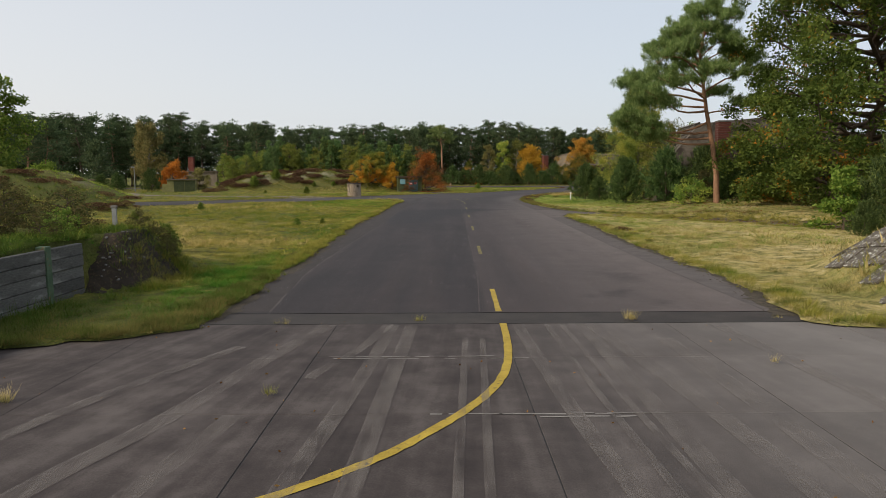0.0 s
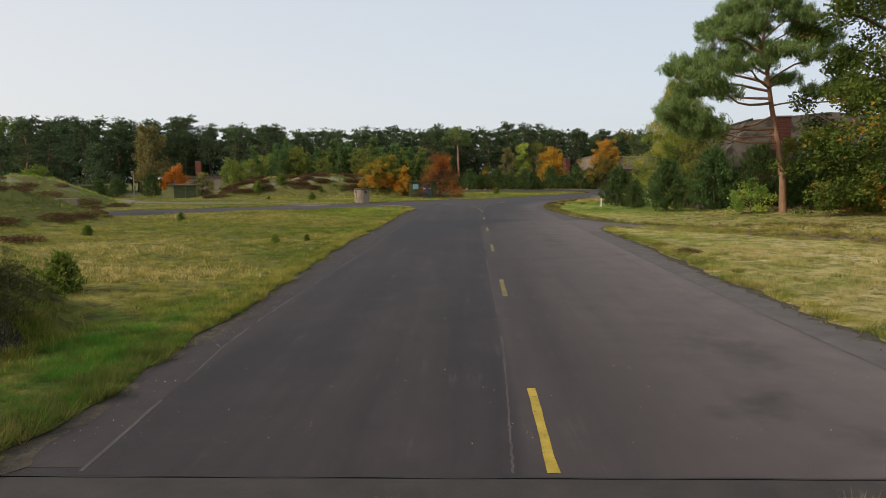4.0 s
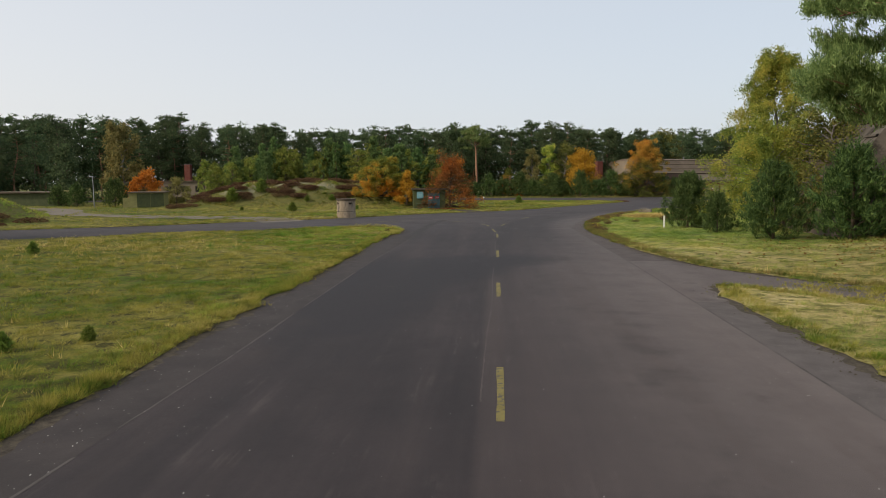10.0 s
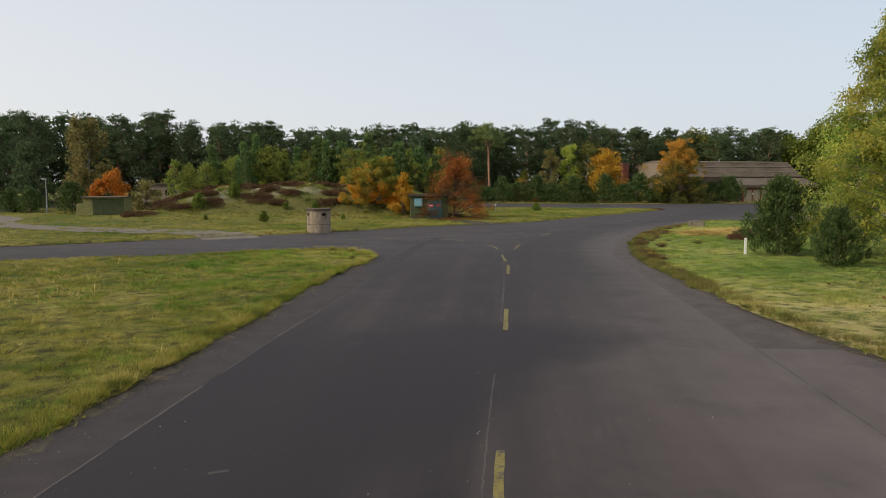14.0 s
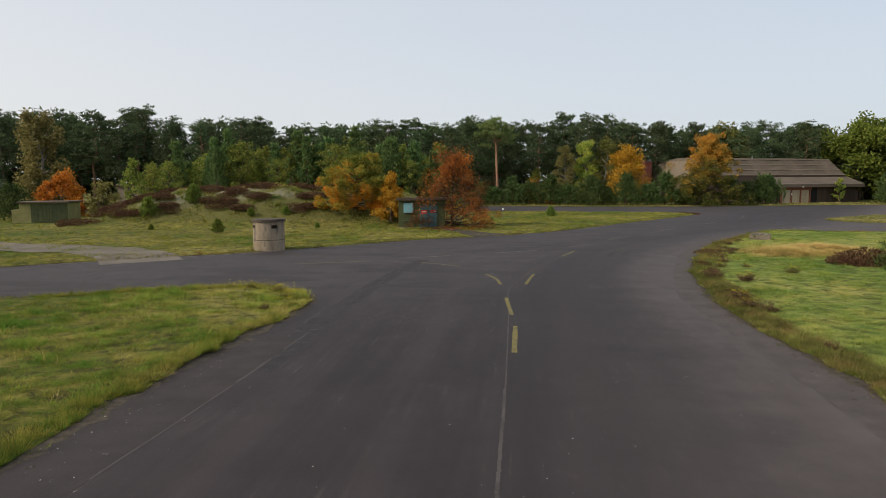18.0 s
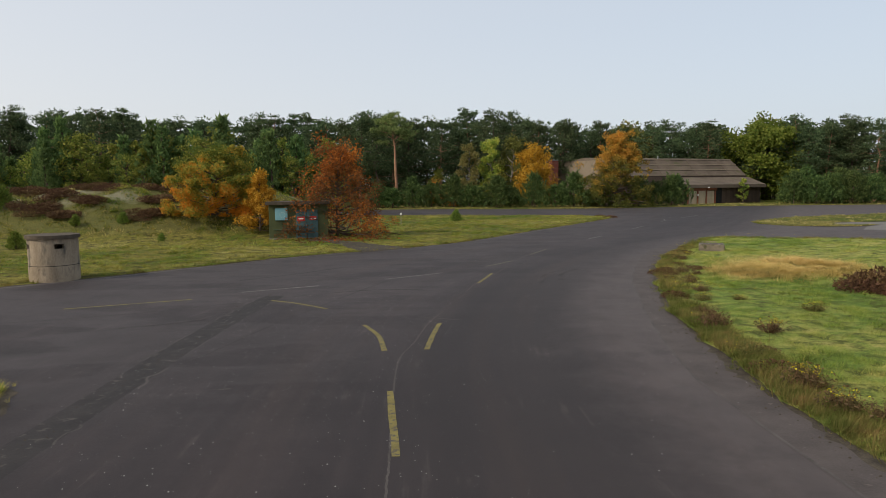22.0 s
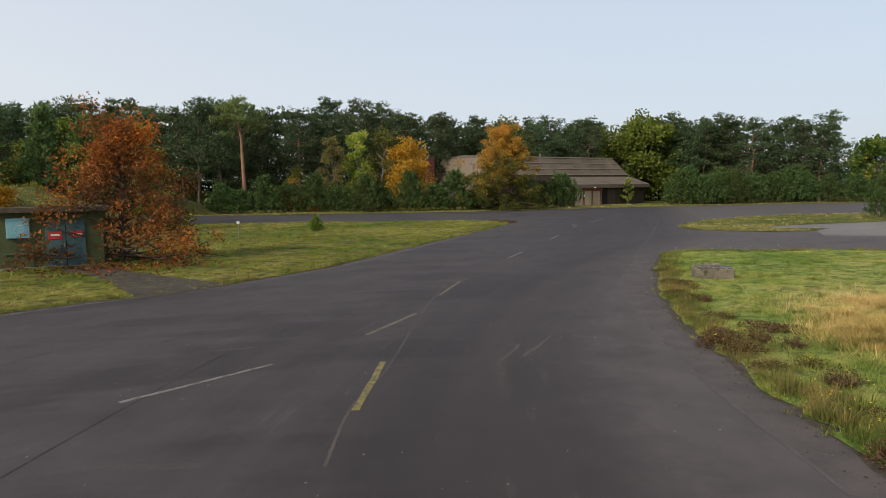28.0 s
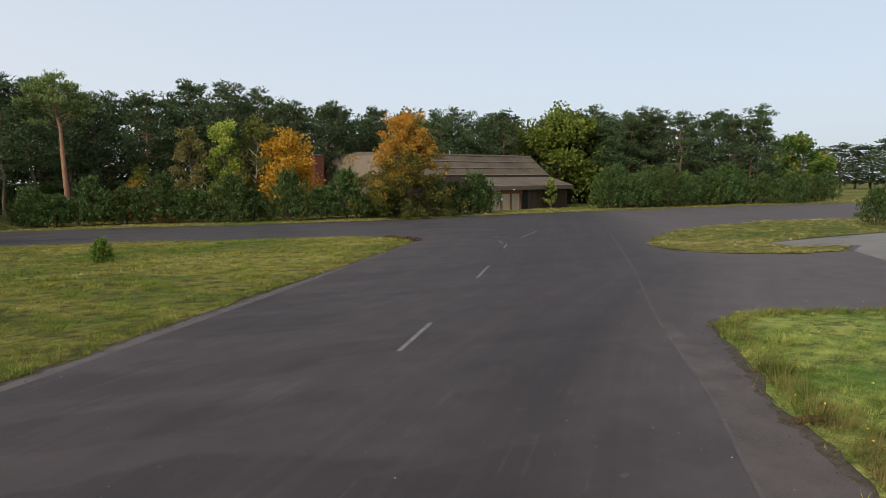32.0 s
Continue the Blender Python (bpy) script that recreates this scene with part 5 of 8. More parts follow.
def pine_data(seed, h, crown_from, spread, leaves, ln, wd, limbs=24, bark=None, needles=None, lean=0.03, blunt=2.0):
    """A forest pine: bare trunk, limbs, and a crown of flat needle clouds in tiers."""
    r = np.random.default_rng(seed)
    top = np.array([r.normal(0, lean * h), r.normal(0, lean * h), h * 0.95])
    tr = crooked((0, 0, -0.1), top, r, 8, 0.025)
    rad0 = 0.013 * h + 0.03
    tubes = [tube(tr, [rad0 * (1 - 0.85 * i / 7) for i in range(8)], 6)]
    cs, ds = [], []
    per = max(10, leaves // (limbs * 4 + 8))
    for k in range(limbs):
        t = crown_from + (0.97 - crown_from) * (k + r.uniform(0, 0.9)) / limbs
        q = (t - crown_from) / (1 - crown_from)
        a = k * 2.4 + r.normal(0, 0.5)
        base = np.array([np.interp(t * 7, range(8), [p[i] for p in tr]) for i in range(3)])
        reach = spread * (0.66 + 0.34 * min(1, q * 2.5)) * (1 - 0.78 * q ** blunt) * r.uniform(0.6, 1.08)
        tip = base + np.array([math.cos(a) * reach, math.sin(a) * reach, reach * r.uniform(-0.08, 0.30)])
        br = crooked(base, tip, r, 4, 0.10)
        tubes.append(tube(br, [rad0 * 0.30 * (1 - t * 0.5) * (1 - 0.8 * i / 3) + 0.012 for i in range(4)], 3))
        for f in (1.0, 0.78, 0.55, 0.9):
            c = np.array([np.interp(f * 3, range(4), [p[i] for p in br]) for i in range(3)])
            c = c + r.normal(0, 1, 3) * np.array([0.5, 0.5, 0.45]) * (0.40 + 0.14 * reach)
            pp, u = pad_of(c, (0.42 + 0.22 * reach) * r.uniform(0.75, 1.3), per, r, 0.95)
            cs.append(pp)
            ds.append(u)
    for j in range(8):
        c = top + np.array([r.normal(0, 0.13) * spread, r.normal(0, 0.13) * spread, r.uniform(-0.08, 0.03) * h])
        pp, u = pad_of(c, spread * 0.21 * r.uniform(0.7, 1.3), per, r, 0.8)
        cs.append(pp)
        ds.append(u)
    v, f = cards(np.vstack(cs), np.vstack(ds), ln, wd, r, 0.45, True)
    tv, tf = join_tubes(tubes)
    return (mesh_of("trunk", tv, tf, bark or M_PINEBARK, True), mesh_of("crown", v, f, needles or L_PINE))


def old_pine_data(seed, stem, limbs, per, ln=0.20, wd=0.062, r0=0.26):
    """A grown Scots pine: leaning trunk, bent limbs, side shoots, and a brush of needles at each shoot. limbs: rows of (height, angle, reach, droop)."""
    r = np.random.default_rng(seed)
    st = np.array(stem, float)
    n = len(st)
    trunk = tube(st, [r0 * (1 - 0.86 * (i / (n - 1)) ** 0.9) for i in range(n)], 10)
    groups, cs, ds = [], [], []
    for z, a, reach, sag in limbs:
        bare = 0.52 if z < 8.5 else 0.30
        base = np.array([np.interp(z, st[:, 2], st[:, i]) for i in range(3)])
        way = np.array([math.cos(a), math.sin(a), 0])
        pts = []
        wob = np.cumsum(r.normal(0, 0.09, 7)) * reach * 0.45
        for i in range(7):
            s = i / 6
            side = np.array([-way[1], way[0], 0]) * wob[i] * s
            pts.append(base + way * reach * s + side + np.array([0, 0, reach * (sag * math.sin(math.pi * s) + 0.20 * s ** 2) + r.normal(0, 0.03) * reach * s]))
        tb = [tube(pts, [(0.022 + 0.010 * reach) * (1 - 0.85 * i / 6) + 0.012 for i in range(7)], 6)]
        m = max(5, int(reach * 2.3))
        for j in range(m):
            s = bare + (1 - bare) * (j + r.uniform(0.1, 0.9)) / m
            c0 = np.array([np.interp(s * 6, range(7), [p[i] for p in pts]) for i in range(3)])
            b = a + (1 if j % 2 else -1) * r.uniform(0.4, 1.2)
            l = (0.5 + 0.22 * reach) * r.uniform(0.6, 1.2) * (1.15 - 0.5 * s)
            c1 = c0 + np.array([math.cos(b), math.sin(b), r.uniform(0.15, 0.75)]) * l
            tb.append(tube([c0, (c0 + c1) / 2 + r.normal(0, 0.05, 3), c1], [0.022, 0.014, 0.008], 4))
            for q in range(7):
                f = r.uniform(0.35, 1.1)
                c = c0 + (c1 - c0) * f + r.normal(0, 1, 3) * np.array([0.26, 0.26, 0.15])
                axis = (c1 - c0) / l * 0.5 + np.array([0, 0, 0.75])
                p = c + r.normal(0, 1, (per, 3)) * np.array([0.12, 0.12, 0.10]) + axis * r.uniform(-0.14, 0.20, (per, 1))
                cs.append(p)
                ds.append(np.tile(axis, (per, 1)))
        groups.append(join_tubes(tb))
    v, f = cards(np.vstack(cs), np.vstack(ds), ln, wd, r, 0.62, True)
    return (mesh_of("trunk", *trunk, M_PINEBARK, True), mesh_of("crown", v, f, L_PINE_NEAR), [mesh_of("limb", *q, M_PINEBARK, True) for q in groups])


def birch_data(seed, h, spread, leaves, ln, wd, leafmat, low=0.10):
    """A birch: slim stems, ascending limbs with arching ends and hanging sprays of small leaves."""
    r = np.random.default_rng(seed)
    stem = crooked((0, 0, -0.1), (0.03 * h, 0.02 * h, h * 0.97), r, 8, 0.03)
    trunk = tube(stem, [0.013 * h * (1 - 0.9 * i / 7) + 0.012 for i in range(8)], 8)
    groups, cs, ds = [], [], []
    limbs = 120
    sprays = 10
    per = leaves // (limbs * sprays)
    for k in range(limbs):
        t = low + (0.99 - low) * (k + r.uniform(0, 0.9)) / limbs
        base = np.array([np.interp(max(0.04, t - 0.10) * 7, range(8), [p[i] for p in stem]) for i in range(3)])
        q = (t - low) / (1 - low)
        a = k * 2.4 + r.normal(0, 0.35)
        reach = spread * (1.0 - q ** 0.85 * 0.88) * r.uniform(0.45, 1.15) * (0.8 + 0.2 * min(1, q * 5)) + 0.25
        way = np.array([math.cos(a), math.sin(a), 0])
        pts = [base + way * reach * s + np.array([0, 0, 0.10 * h * math.sin(s * 2.2) * r.uniform(0.8, 1.2)]) for s in (0, 0.3, 0.6, 0.85, 1.0)]
        tb = [tube(pts, [0.0017 * h * (1 - 0.85 * i / 4) * (1.1 - 0.6 * q) + 0.005 for i in range(5)], 5)]
        for j in range(sprays):
            s = r.uniform(0.12, 1.0) ** 0.8
            c0 = np.array([np.interp(s * 4, range(5), [p[i] for p in pts]) for i in range(3)]) + r.normal(0, 0.10, 3) * np.array([1, 1, 0.4]) * (0.6 + reach * 0.35)
            fall = r.uniform(0.4, 1.35) * (0.65 + 0.35 * (1 - q))
            way2 = way * r.uniform(0.0, 0.5) + r.normal(0, 0.25, 3) * np.array([1, 1, 0])
            u = r.uniform(0, 1, (per, 1))
            p = c0 + way2 * fall * u + np.array([0, 0, 0.25 * fall]) * np.sin(u * 2.5) - np.array([0, 0, fall]) * u ** 1.6
            p = p + r.normal(0, 0.19, (per, 3))
            p[:, 2] = np.maximum(p[:, 2], 0.15)
            cs.append(p)
            ds.append(np.tile(way2 * 0.5 + np.array([0, 0, -0.7]), (per, 1)))
        groups.append(join_tubes(tb))
    v, f = cards(np.vstack(cs), np.vstack(ds), ln, wd, r, 0.75, True)
    return (mesh_of("trunk", *trunk, M_BIRCHBARK, True), mesh_of("crown", v, f, leafmat), [mesh_of("limb", *q, M_BIRCHBARK, True) for q in groups])


def broad_data(seed, h, spread, leaves, ln, wd, leafmat, bark, low=0.18, shape="oval", limbs=14, droop=0.0, gap=0.30, split=False, tri=False):
    """A broadleaved tree or large shrub: forked trunk, limbs and many leaf clumps with gaps."""
    r = np.random.default_rng(seed)
    tubes, cs, ds = [], [], []
    rad0 = 0.018 * h + 0.02
    stem = crooked((0, 0, -0.1), (r.normal(0, 0.03) * h, r.normal(0, 0.03) * h, h * 0.9), r, 7, 0.05)
    tubes.append(tube(stem, [rad0 * (1 - 0.88 * i / 6) for i in range(7)], 7))
    nclump = limbs * 4
    per = max(20, leaves // nclump)
    for k in range(limbs):
        t = low + (0.95 - low) * (k + r.uniform(0, 0.9)) / limbs
        base = np.array([np.interp(max(0.06, t - 0.12) * 6 / 0.9, range(7), [p[i] for p in stem]) for i in range(3)])
        q = (t - low) / (0.95 - low)
        if shape == "oval":
            prof = math.sin(math.pi * min(1, 0.16 + 0.8 * q)) ** 0.6
        elif shape == "cone":
            prof = (1 - q) ** 0.95 * 0.97 + 0.09
        else:
            prof = (1 - q) ** 0.8 * 0.95 + 0.07
        a = k * 2.4 + r.normal(0, 0.35)
        reach = spread * prof * r.uniform(0.7, 1.1)
        tip = np.array([base[0] + math.cos(a) * reach, base[1] + math.sin(a) * reach, h * t + r.normal(0, 0.03) * h])
        br = crooked(base, tip, r, 5, 0.10)
        tubes.append(tube(br, [rad0 * 0.42 * (1 - 0.82 * i / 4) + 0.008 for i in range(5)], 5))
        for j in range(4):
            f = (1.0, 0.78, 0.55, 0.9)[j]
            c = np.array(br[4]) * f + np.array(br[0]) * (1 - f) + r.normal(0, 0.22, 3) * spread * 0.5
            p, u = puff(c, spread * gap * r.uniform(0.65, 1.2), per, r, 0.8 + droop, 0.5)
            cs.append(p)
            ds.append(u + np.array([0, 0, -droop]))
    p, u = puff(np.array(stem[-1]) + np.array([0, 0, 0.01 * h]), spread * gap * (0.7 if shape == "cone" else 1.0), per * 2, r, 1.3)
    cs.append(p)
    ds.append(u)
    v, f = cards(np.vstack(cs), np.vstack(ds), ln, wd, r, 0.7, tri)
    k = 3 if tri else 4
    keep = v.reshape(-1, k, 3)[:, :, 2].min(1) > 0.02
    v = v.reshape(-1, k, 3)[keep].reshape(-1, 3)
    f = np.arange(len(v)).reshape(-1, k)
    if split:
        return (mesh_of("trunk", *tubes[0], bark, True), mesh_of("crown", v, f, leafmat), [mesh_of("limb", *q, bark, True) for q in tubes[1:]])
    tv, tf = join_tubes(tubes)
    return (mesh_of("trunk", tv, tf, bark, True), mesh_of("crown", v, f, leafmat))


def bush_pine_data(seed, h, spread, leaves, ln, wd, needles=None, tufts_each=4, pointed=1.8):
    """A young pine, bushy to the ground: whorls of upswept shoots, each with brushes of needles."""
    r = np.random.default_rng(seed)
    stem = crooked((0, 0, -0.05), (r.normal(0, 0.04), r.normal(0, 0.04), h * 0.96), r, 6, 0.03)
    tubes = [tube(stem, [0.02 * h * (1 - 0.85 * i / 5) + 0.01 for i in range(6)], 6)]
    cs, ds = [], []
    whorls, shoots = 10, 9
    per = max(4, leaves // (whorls * shoots * tufts_each))
    for w in range(whorls):
        t = 0.02 + 0.93 * w / (whorls - 1)
        for k in range(shoots):
            a = (k + r.uniform(-0.4, 0.4)) * 2 * math.pi / shoots + w * 0.7
            reach = spread * (1 - 0.90 * t ** pointed) * r.uniform(0.6, 1.1) * (0.80 + 0.20 * math.sin(a * 3 + seed))
            base = np.array([0, 0, h * t * 0.88])
            tip = base + np.array([math.cos(a) * reach, math.sin(a) * reach, reach * 0.28 + 0.09 * h * r.uniform(0.2, 1.2)])
            for j in range(tufts_each):
                s = 1.0 if j == 0 else r.uniform(0.40, 1.0)
                c = base + (tip - base) * s + r.normal(0, 0.085, 3) * spread * (1.3 - s * 0.5)
                axis = np.array([math.cos(a) * 0.45, math.sin(a) * 0.45, 0.85]) + r.normal(0, 0.15, 3)
                p = c + r.normal(0, 1, (per, 3)) * spread * 0.032 + axis * r.uniform(-0.05, 0.11, (per, 1)) * spread
                p[:, 2] = np.maximum(p[:, 2], 0.05)
                cs.append(p)
                ds.append(np.tile(axis, (per, 1)))
            if k % 3 == 0:
                tubes.append(tube([base, (base + tip) / 2, tip], [0.02, 0.014, 0.006], 4))
    v, f = cards(np.vstack(cs), np.vstack(ds), ln, wd, r, 0.55, True)
    tv, tf = join_tubes(tubes)
    return (mesh_of("trunk", tv, tf, M_BARK, True), mesh_of("crown", v, f, needles or L_JUNIPER))


def plant(name, data, x, y, label, category="tree", group="", turn=0.0, scale=1.0, z=None, crown_label=""):
    zz = float(height(x, y)) - 0.05 if z is None else z
    ob = thing(name, (x, y, zz), label, category, group, turn)
    ob.scale = (scale,) * 3 if isinstance(scale, (int, float)) else scale
    tk = part("trunk", data[0], None, ob)
    for me in data[2] if len(data) > 2 else ():
        part("limb", me, None, tk)
    part("crown", data[1], None, ob, crown_label)
    return ob


# the wood behind: pines in several forms, planted in uneven rows
PINES = [pine_data(100 + i, 17.5 + (i % 3), (0.30, 0.22, 0.38, 0.18, 0.26, 0.34)[i], 4.3 + 0.3 * (i % 4), 4600, 0.50, 0.21, 36, bark=M_PINEBARK if i % 2 else M_BARK, blunt=(2.0, 1.5, 2.6, 1.3, 2.2, 1.7)[i]) for i in range(6)]
DENSE = [pine_data(120 + i, 18.2, 0.10, 5.4, 2300, 0.72, 0.33, 30, bark=M_BARK, blunt=(1.6, 2.3)[i]) for i in range(2)]
r = np.random.default_rng(3)
wood = []
for row, (ya, sc) in enumerate(((196, 0.90), (202, 0.97), (209, 1.0), (217, 0.98))):
    for x in np.arange(-165, 92, 4.9):
        px = x + r.normal(0, 1.3) + row * 2.1
        bend = 0.0 if px > -45 else (-45 - px) * 0.30
        py = ya - bend + r.normal(0, 1.6) + (9 if 26 < px < 76 else 0) + (px > 60) * 2
        wood.append((px, py, sc * r.uniform(0.88, 1.06) * (0.94 if px > 40 else 1.0 + 0.10 * min(1.0, max(0.0, (-45 - px) / 30))), row))
for k in range(26):
    wood.append((78 + k * 1.05 + r.normal(0, 1.2), 212 - k * 1.0 + r.normal(0, 3), r.uniform(0.76, 0.92), k % 4))
for k in range(12):
    wood.append((44 + k * 5.6, 226 + r.normal(0, 2), r.uniform(0.9, 1.0), 3))
    wood.append((-100 + r.normal(0, 14), 160 + r.normal(0, 6), r.uniform(0.8, 1.0), k % 4))
for k, (px, py, sc, row) in enumerate(wood):
    plant("pine_tree", DENSE[k % 2] if row >= 2 else PINES[k % 6], px, py, "tall dark green Scots pine at the edge of the wood", "tree", "pine wood", r.uniform(0, 360), (sc * r.uniform(0.95, 1.2), sc * r.uniform(0.95, 1.2), sc))
# distant wood and a round tree past the eastern bend
for k in range(44):
    a = radians(48.5 + k * 0.95)
    d = 285 + r.normal(0, 16)
    plant("pine_tree", DENSE[k % 2], 10 + d * math.sin(a), 102 + d * math.cos(a), "distant hazy green pine of a far wood", "tree", "far wood", r.uniform(0, 360), (1.9, 1.9, 0.98 * r.uniform(0.88, 1.1)), z=-0.1)
OAKFAR = broad_data(41, 13.5, 6.0, 6500, 0.75, 0.52, L_OAK, M_BARK, 0.14, "oval", 18)
plant("round_tree", OAKFAR, 126, 197, "dense round dark green broadleaf tree", "tree", z=-0.05, scale=0.92)
OAKG = broad_data(42, 17.2, 8.2, 15000, 0.60, 0.44, L_LIME, M_BARK, 0.2, "oval", 22)
plant("green_oak", OAKG, 75, 205.5, "tall bright green oak behind the hangar", "tree")
plant("green_oak", broad_data(43, 16.6, 7.2, 9000, 0.6, 0.44, L_OLIVEOAK, M_BARK, 0.14, "oval", 26), 50.5, 213, "olive brown oak behind the hangar roof", "tree")
plant("green_oak", OAKFAR, 84, 212, "dark green oak among the pines", "tree", scale=1.0)
rp = np.random.default_rng(201)
TALL_STEM = [(0, 0, -0.2), (0.05, 0, 4), (-0.1, 0, 8), (-0.15, 0, 11.5), (-0.5, 0, 13.2), (-0.9, 0, 15.0), (-0.8, 0, 16.8)]
TALL_BOUGHS = [(11.4, 3.0, 2.6, 0.18), (11.8, 0.1, 3.0, 0.30), (12.6, 0.5, 4.4, 0.25)]
for k in range(20):
    z = 12.4 + 4.4 * (k + rp.uniform(0, 0.8)) / 20
    TALL_BOUGHS.append((z, k * 2.4 + rp.normal(0, 0.3), (3.3 * (1 - ((z - 11.6) / 6.2) ** 1.6) + 0.7) * rp.uniform(0.6, 1.15), 0.20))
BIGPINE = old_pine_data(201, TALL_STEM, TALL_BOUGHS, 9, 0.36, 0.15, 0.36)
plant("bare_stemmed_pine", BIGPINE, -1.0, 186.2, "tall pine with a long bare reddish stem", "tree", scale=0.93)
plant("bare_stemmed_pine", PINES[2], -4.6, 188.5, "slender pine with a bare stem", "tree", scale=0.86)
plant("bare_stemmed_pine", PINES[4], -7.5, 189.0, "slender pine with a bare stem", "tree", scale=0.9)

# young growth on the heath mound and before the wood
YOUNG = [bush_pine_data(60, 5.8, 2.0, 1900, 0.36, 0.16, L_SAPLING, 3, 1.2), broad_data(61, 5.6, 1.7, 1900, 0.22, 0.15, L_YOUNGLEAF, M_BARK, 0.08, "cone", 18, gap=0.26), bush_pine_data(62, 6.4, 1.8, 1900, 0.36, 0.16, L_SAPLING, 3, 1.0), broad_data(63, 5.2, 1.8, 1900, 0.22, 0.15, L_YOUNGLEAF, M_BARK, 0.08, "oval", 18, gap=0.28)]
for k in range(64):
    x = -47 + k * 0.62 + r.normal(0, 0.6)
    y = 142.0 + r.normal(0, 2.4)
    plant("young_tree", YOUNG[int(r.integers(0, 4))], x, y, "young green tree on the crest of the mound", "tree", "young trees on the mound", r.uniform(0, 360), r.uniform(0.75, 1.3))
for k in range(16):
    plant("young_tree", YOUNG[int(r.integers(0, 4))], -48 + k * 2.6 + r.normal(0, 1), 156 + r.normal(0, 3), "taller young tree before the pine wood", "tree", "young trees before the wood", r.uniform(0, 360), r.uniform(1.3, 1.9))

HEDGE = [bush_pine_data(80 + i, 4.7, 3.1, 4200, 0.36, 0.13, pointed=(1.8, 1.4, 2.2, 1.6)[i]) for i in range(4)]
k = 0
for x in np.arange(-1.5, 34, 3.4):
    plant("young_pine", HEDGE[k % 4], x + r.normal(0, 0.4), 178.6 + max(0, 4 - abs(x - 5) * 0.2) + r.normal(0, 0.8), "bushy dark green young pine in a hedge", "shrub", "hedge along the taxiway", r.uniform(0, 360), (r.uniform(1.0, 1.35), r.uniform(1.0, 1.35), r.uniform(0.85, 1.05) + 0.18 * math.sin(x * 0.9)))
    k += 1
for x, y, s in ((40.0, 178.6, 1.0), (43.0, 179.2, 0.9), (45.8, 179.2, 1.1), (47.4, 181.0, 1.05)):
    plant("young_pine", HEDGE[k % 4], x, y, "bushy dark green young pine before the hangar", "shrub", "hedge along the taxiway", r.uniform(0, 360), s)
    k += 1
for x in np.arange(68.5, 112, 3.6):
    plant("young_pine", HEDGE[k % 4], x + r.normal(0, 0.4), 181.8 - (x - 68) * 0.05 + r.normal(0, 0.9), "tall bushy young pine in a hedge", "shrub", "hedge along the taxiway", r.uniform(0, 360), r.uniform(0.75, 1.25))
    plant("young_pine", HEDGE[(k + 2) % 4], x + 1.2, 186.5 + r.normal(0, 1), "tall bushy young pine in a hedge", "shrub", "hedge along the taxiway", r.uniform(0, 360), r.uniform(0.85, 1.4))
    k += 1
for x, y, s in ((-11.3, 178.8, 1.2), (-15.0, 181.0, 1.35), (-4.0, 182.5, 0.9), (-21, 180.5, 1.1), (-27, 181.5, 1.2)):
    plant("young_pine", HEDGE[int(abs(x)) % 4], x, y, "dark bushy young pine on a sandy bank", "shrub", "hedge along the taxiway", 40 * x, s)
for k in range(15):
    plant("undergrowth_shrub", HEDGE[k % 4], -62 + k * 4.1 + r.normal(0, 0.6), 193.5 + r.normal(0, 1.2), "dark undergrowth below the pines", "shrub", "undergrowth in the wood", 50 * k, r.uniform(0.9, 1.25))
plant("young_pine", HEDGE[1], 60.6, 136.8, "small round green pine on the island", "shrub", scale=0.62)

# coloured trees round the hangar
plant("yellow_tree", broad_data(21, 12.3, 6.6, 30000, 0.25, 0.19, L_YELLOW, M_BARK, 0.02, "dome", 90, gap=0.135, tri=True), 35.6, 176.6, "broad autumn tree, orange above and green below", "tree")
plant("orange_tree", broad_data(22, 10.8, 3.6, 6500, 0.38, 0.26, L_ORANGE, M_BARK, 0.15, "oval", 22, gap=0.38), 23.4, 186.8, "round vivid orange autumn tree beside a chimney", "tree")
plant("yellow_birch", broad_data(23, 12.6, 2.0, 5000, 0.34, 0.22, L_BIRCHOLIVE, M_BIRCHBARK, 0.15, "oval", 20, gap=0.42), 12.0, 187.5, "slim birch turning yellow", "tree", scale=0.9)
plant("yellow_birch", broad_data(24, 12.9, 2.6, 5000, 0.36, 0.24, L_OLIVEOAK, M_BIRCHBARK, 0.15, "oval", 20, gap=0.42), 19.4, 188.5, "slim birch still green", "tree")
plant("yellow_birch", broad_data(25, 12.0, 2.3, 5000, 0.40, 0.26, L_BIRCH, M_BIRCHBARK, 0.15, "oval", 20, gap=0.42), 16.2, 189.5, "slim birch with yellow leaves", "tree")
plant("orange_shrub", broad_data(26, 6.5, 3.0, 2600, 0.36, 0.24, L_MIXED, M_BARK, 0.08, "oval", 12), 7.0, 189, "low orange autumn shrub", "shrub")
plant("orange_shrub", broad_data(27, 5.6, 2.4, 2000, 0.36, 0.24, L_YELLOW, M_BARK, 0.08, "oval", 12), 17.5, 186.5, "low yellow autumn shrub", "shrub")
plant("small_tree", broad_data(28, 4.6, 1.2, 900, 0.3, 0.2, L_BIRCH, M_BARK, 0.2, "oval", 9), 63.2, 188.8, "small yellowing tree before the annex", "tree")

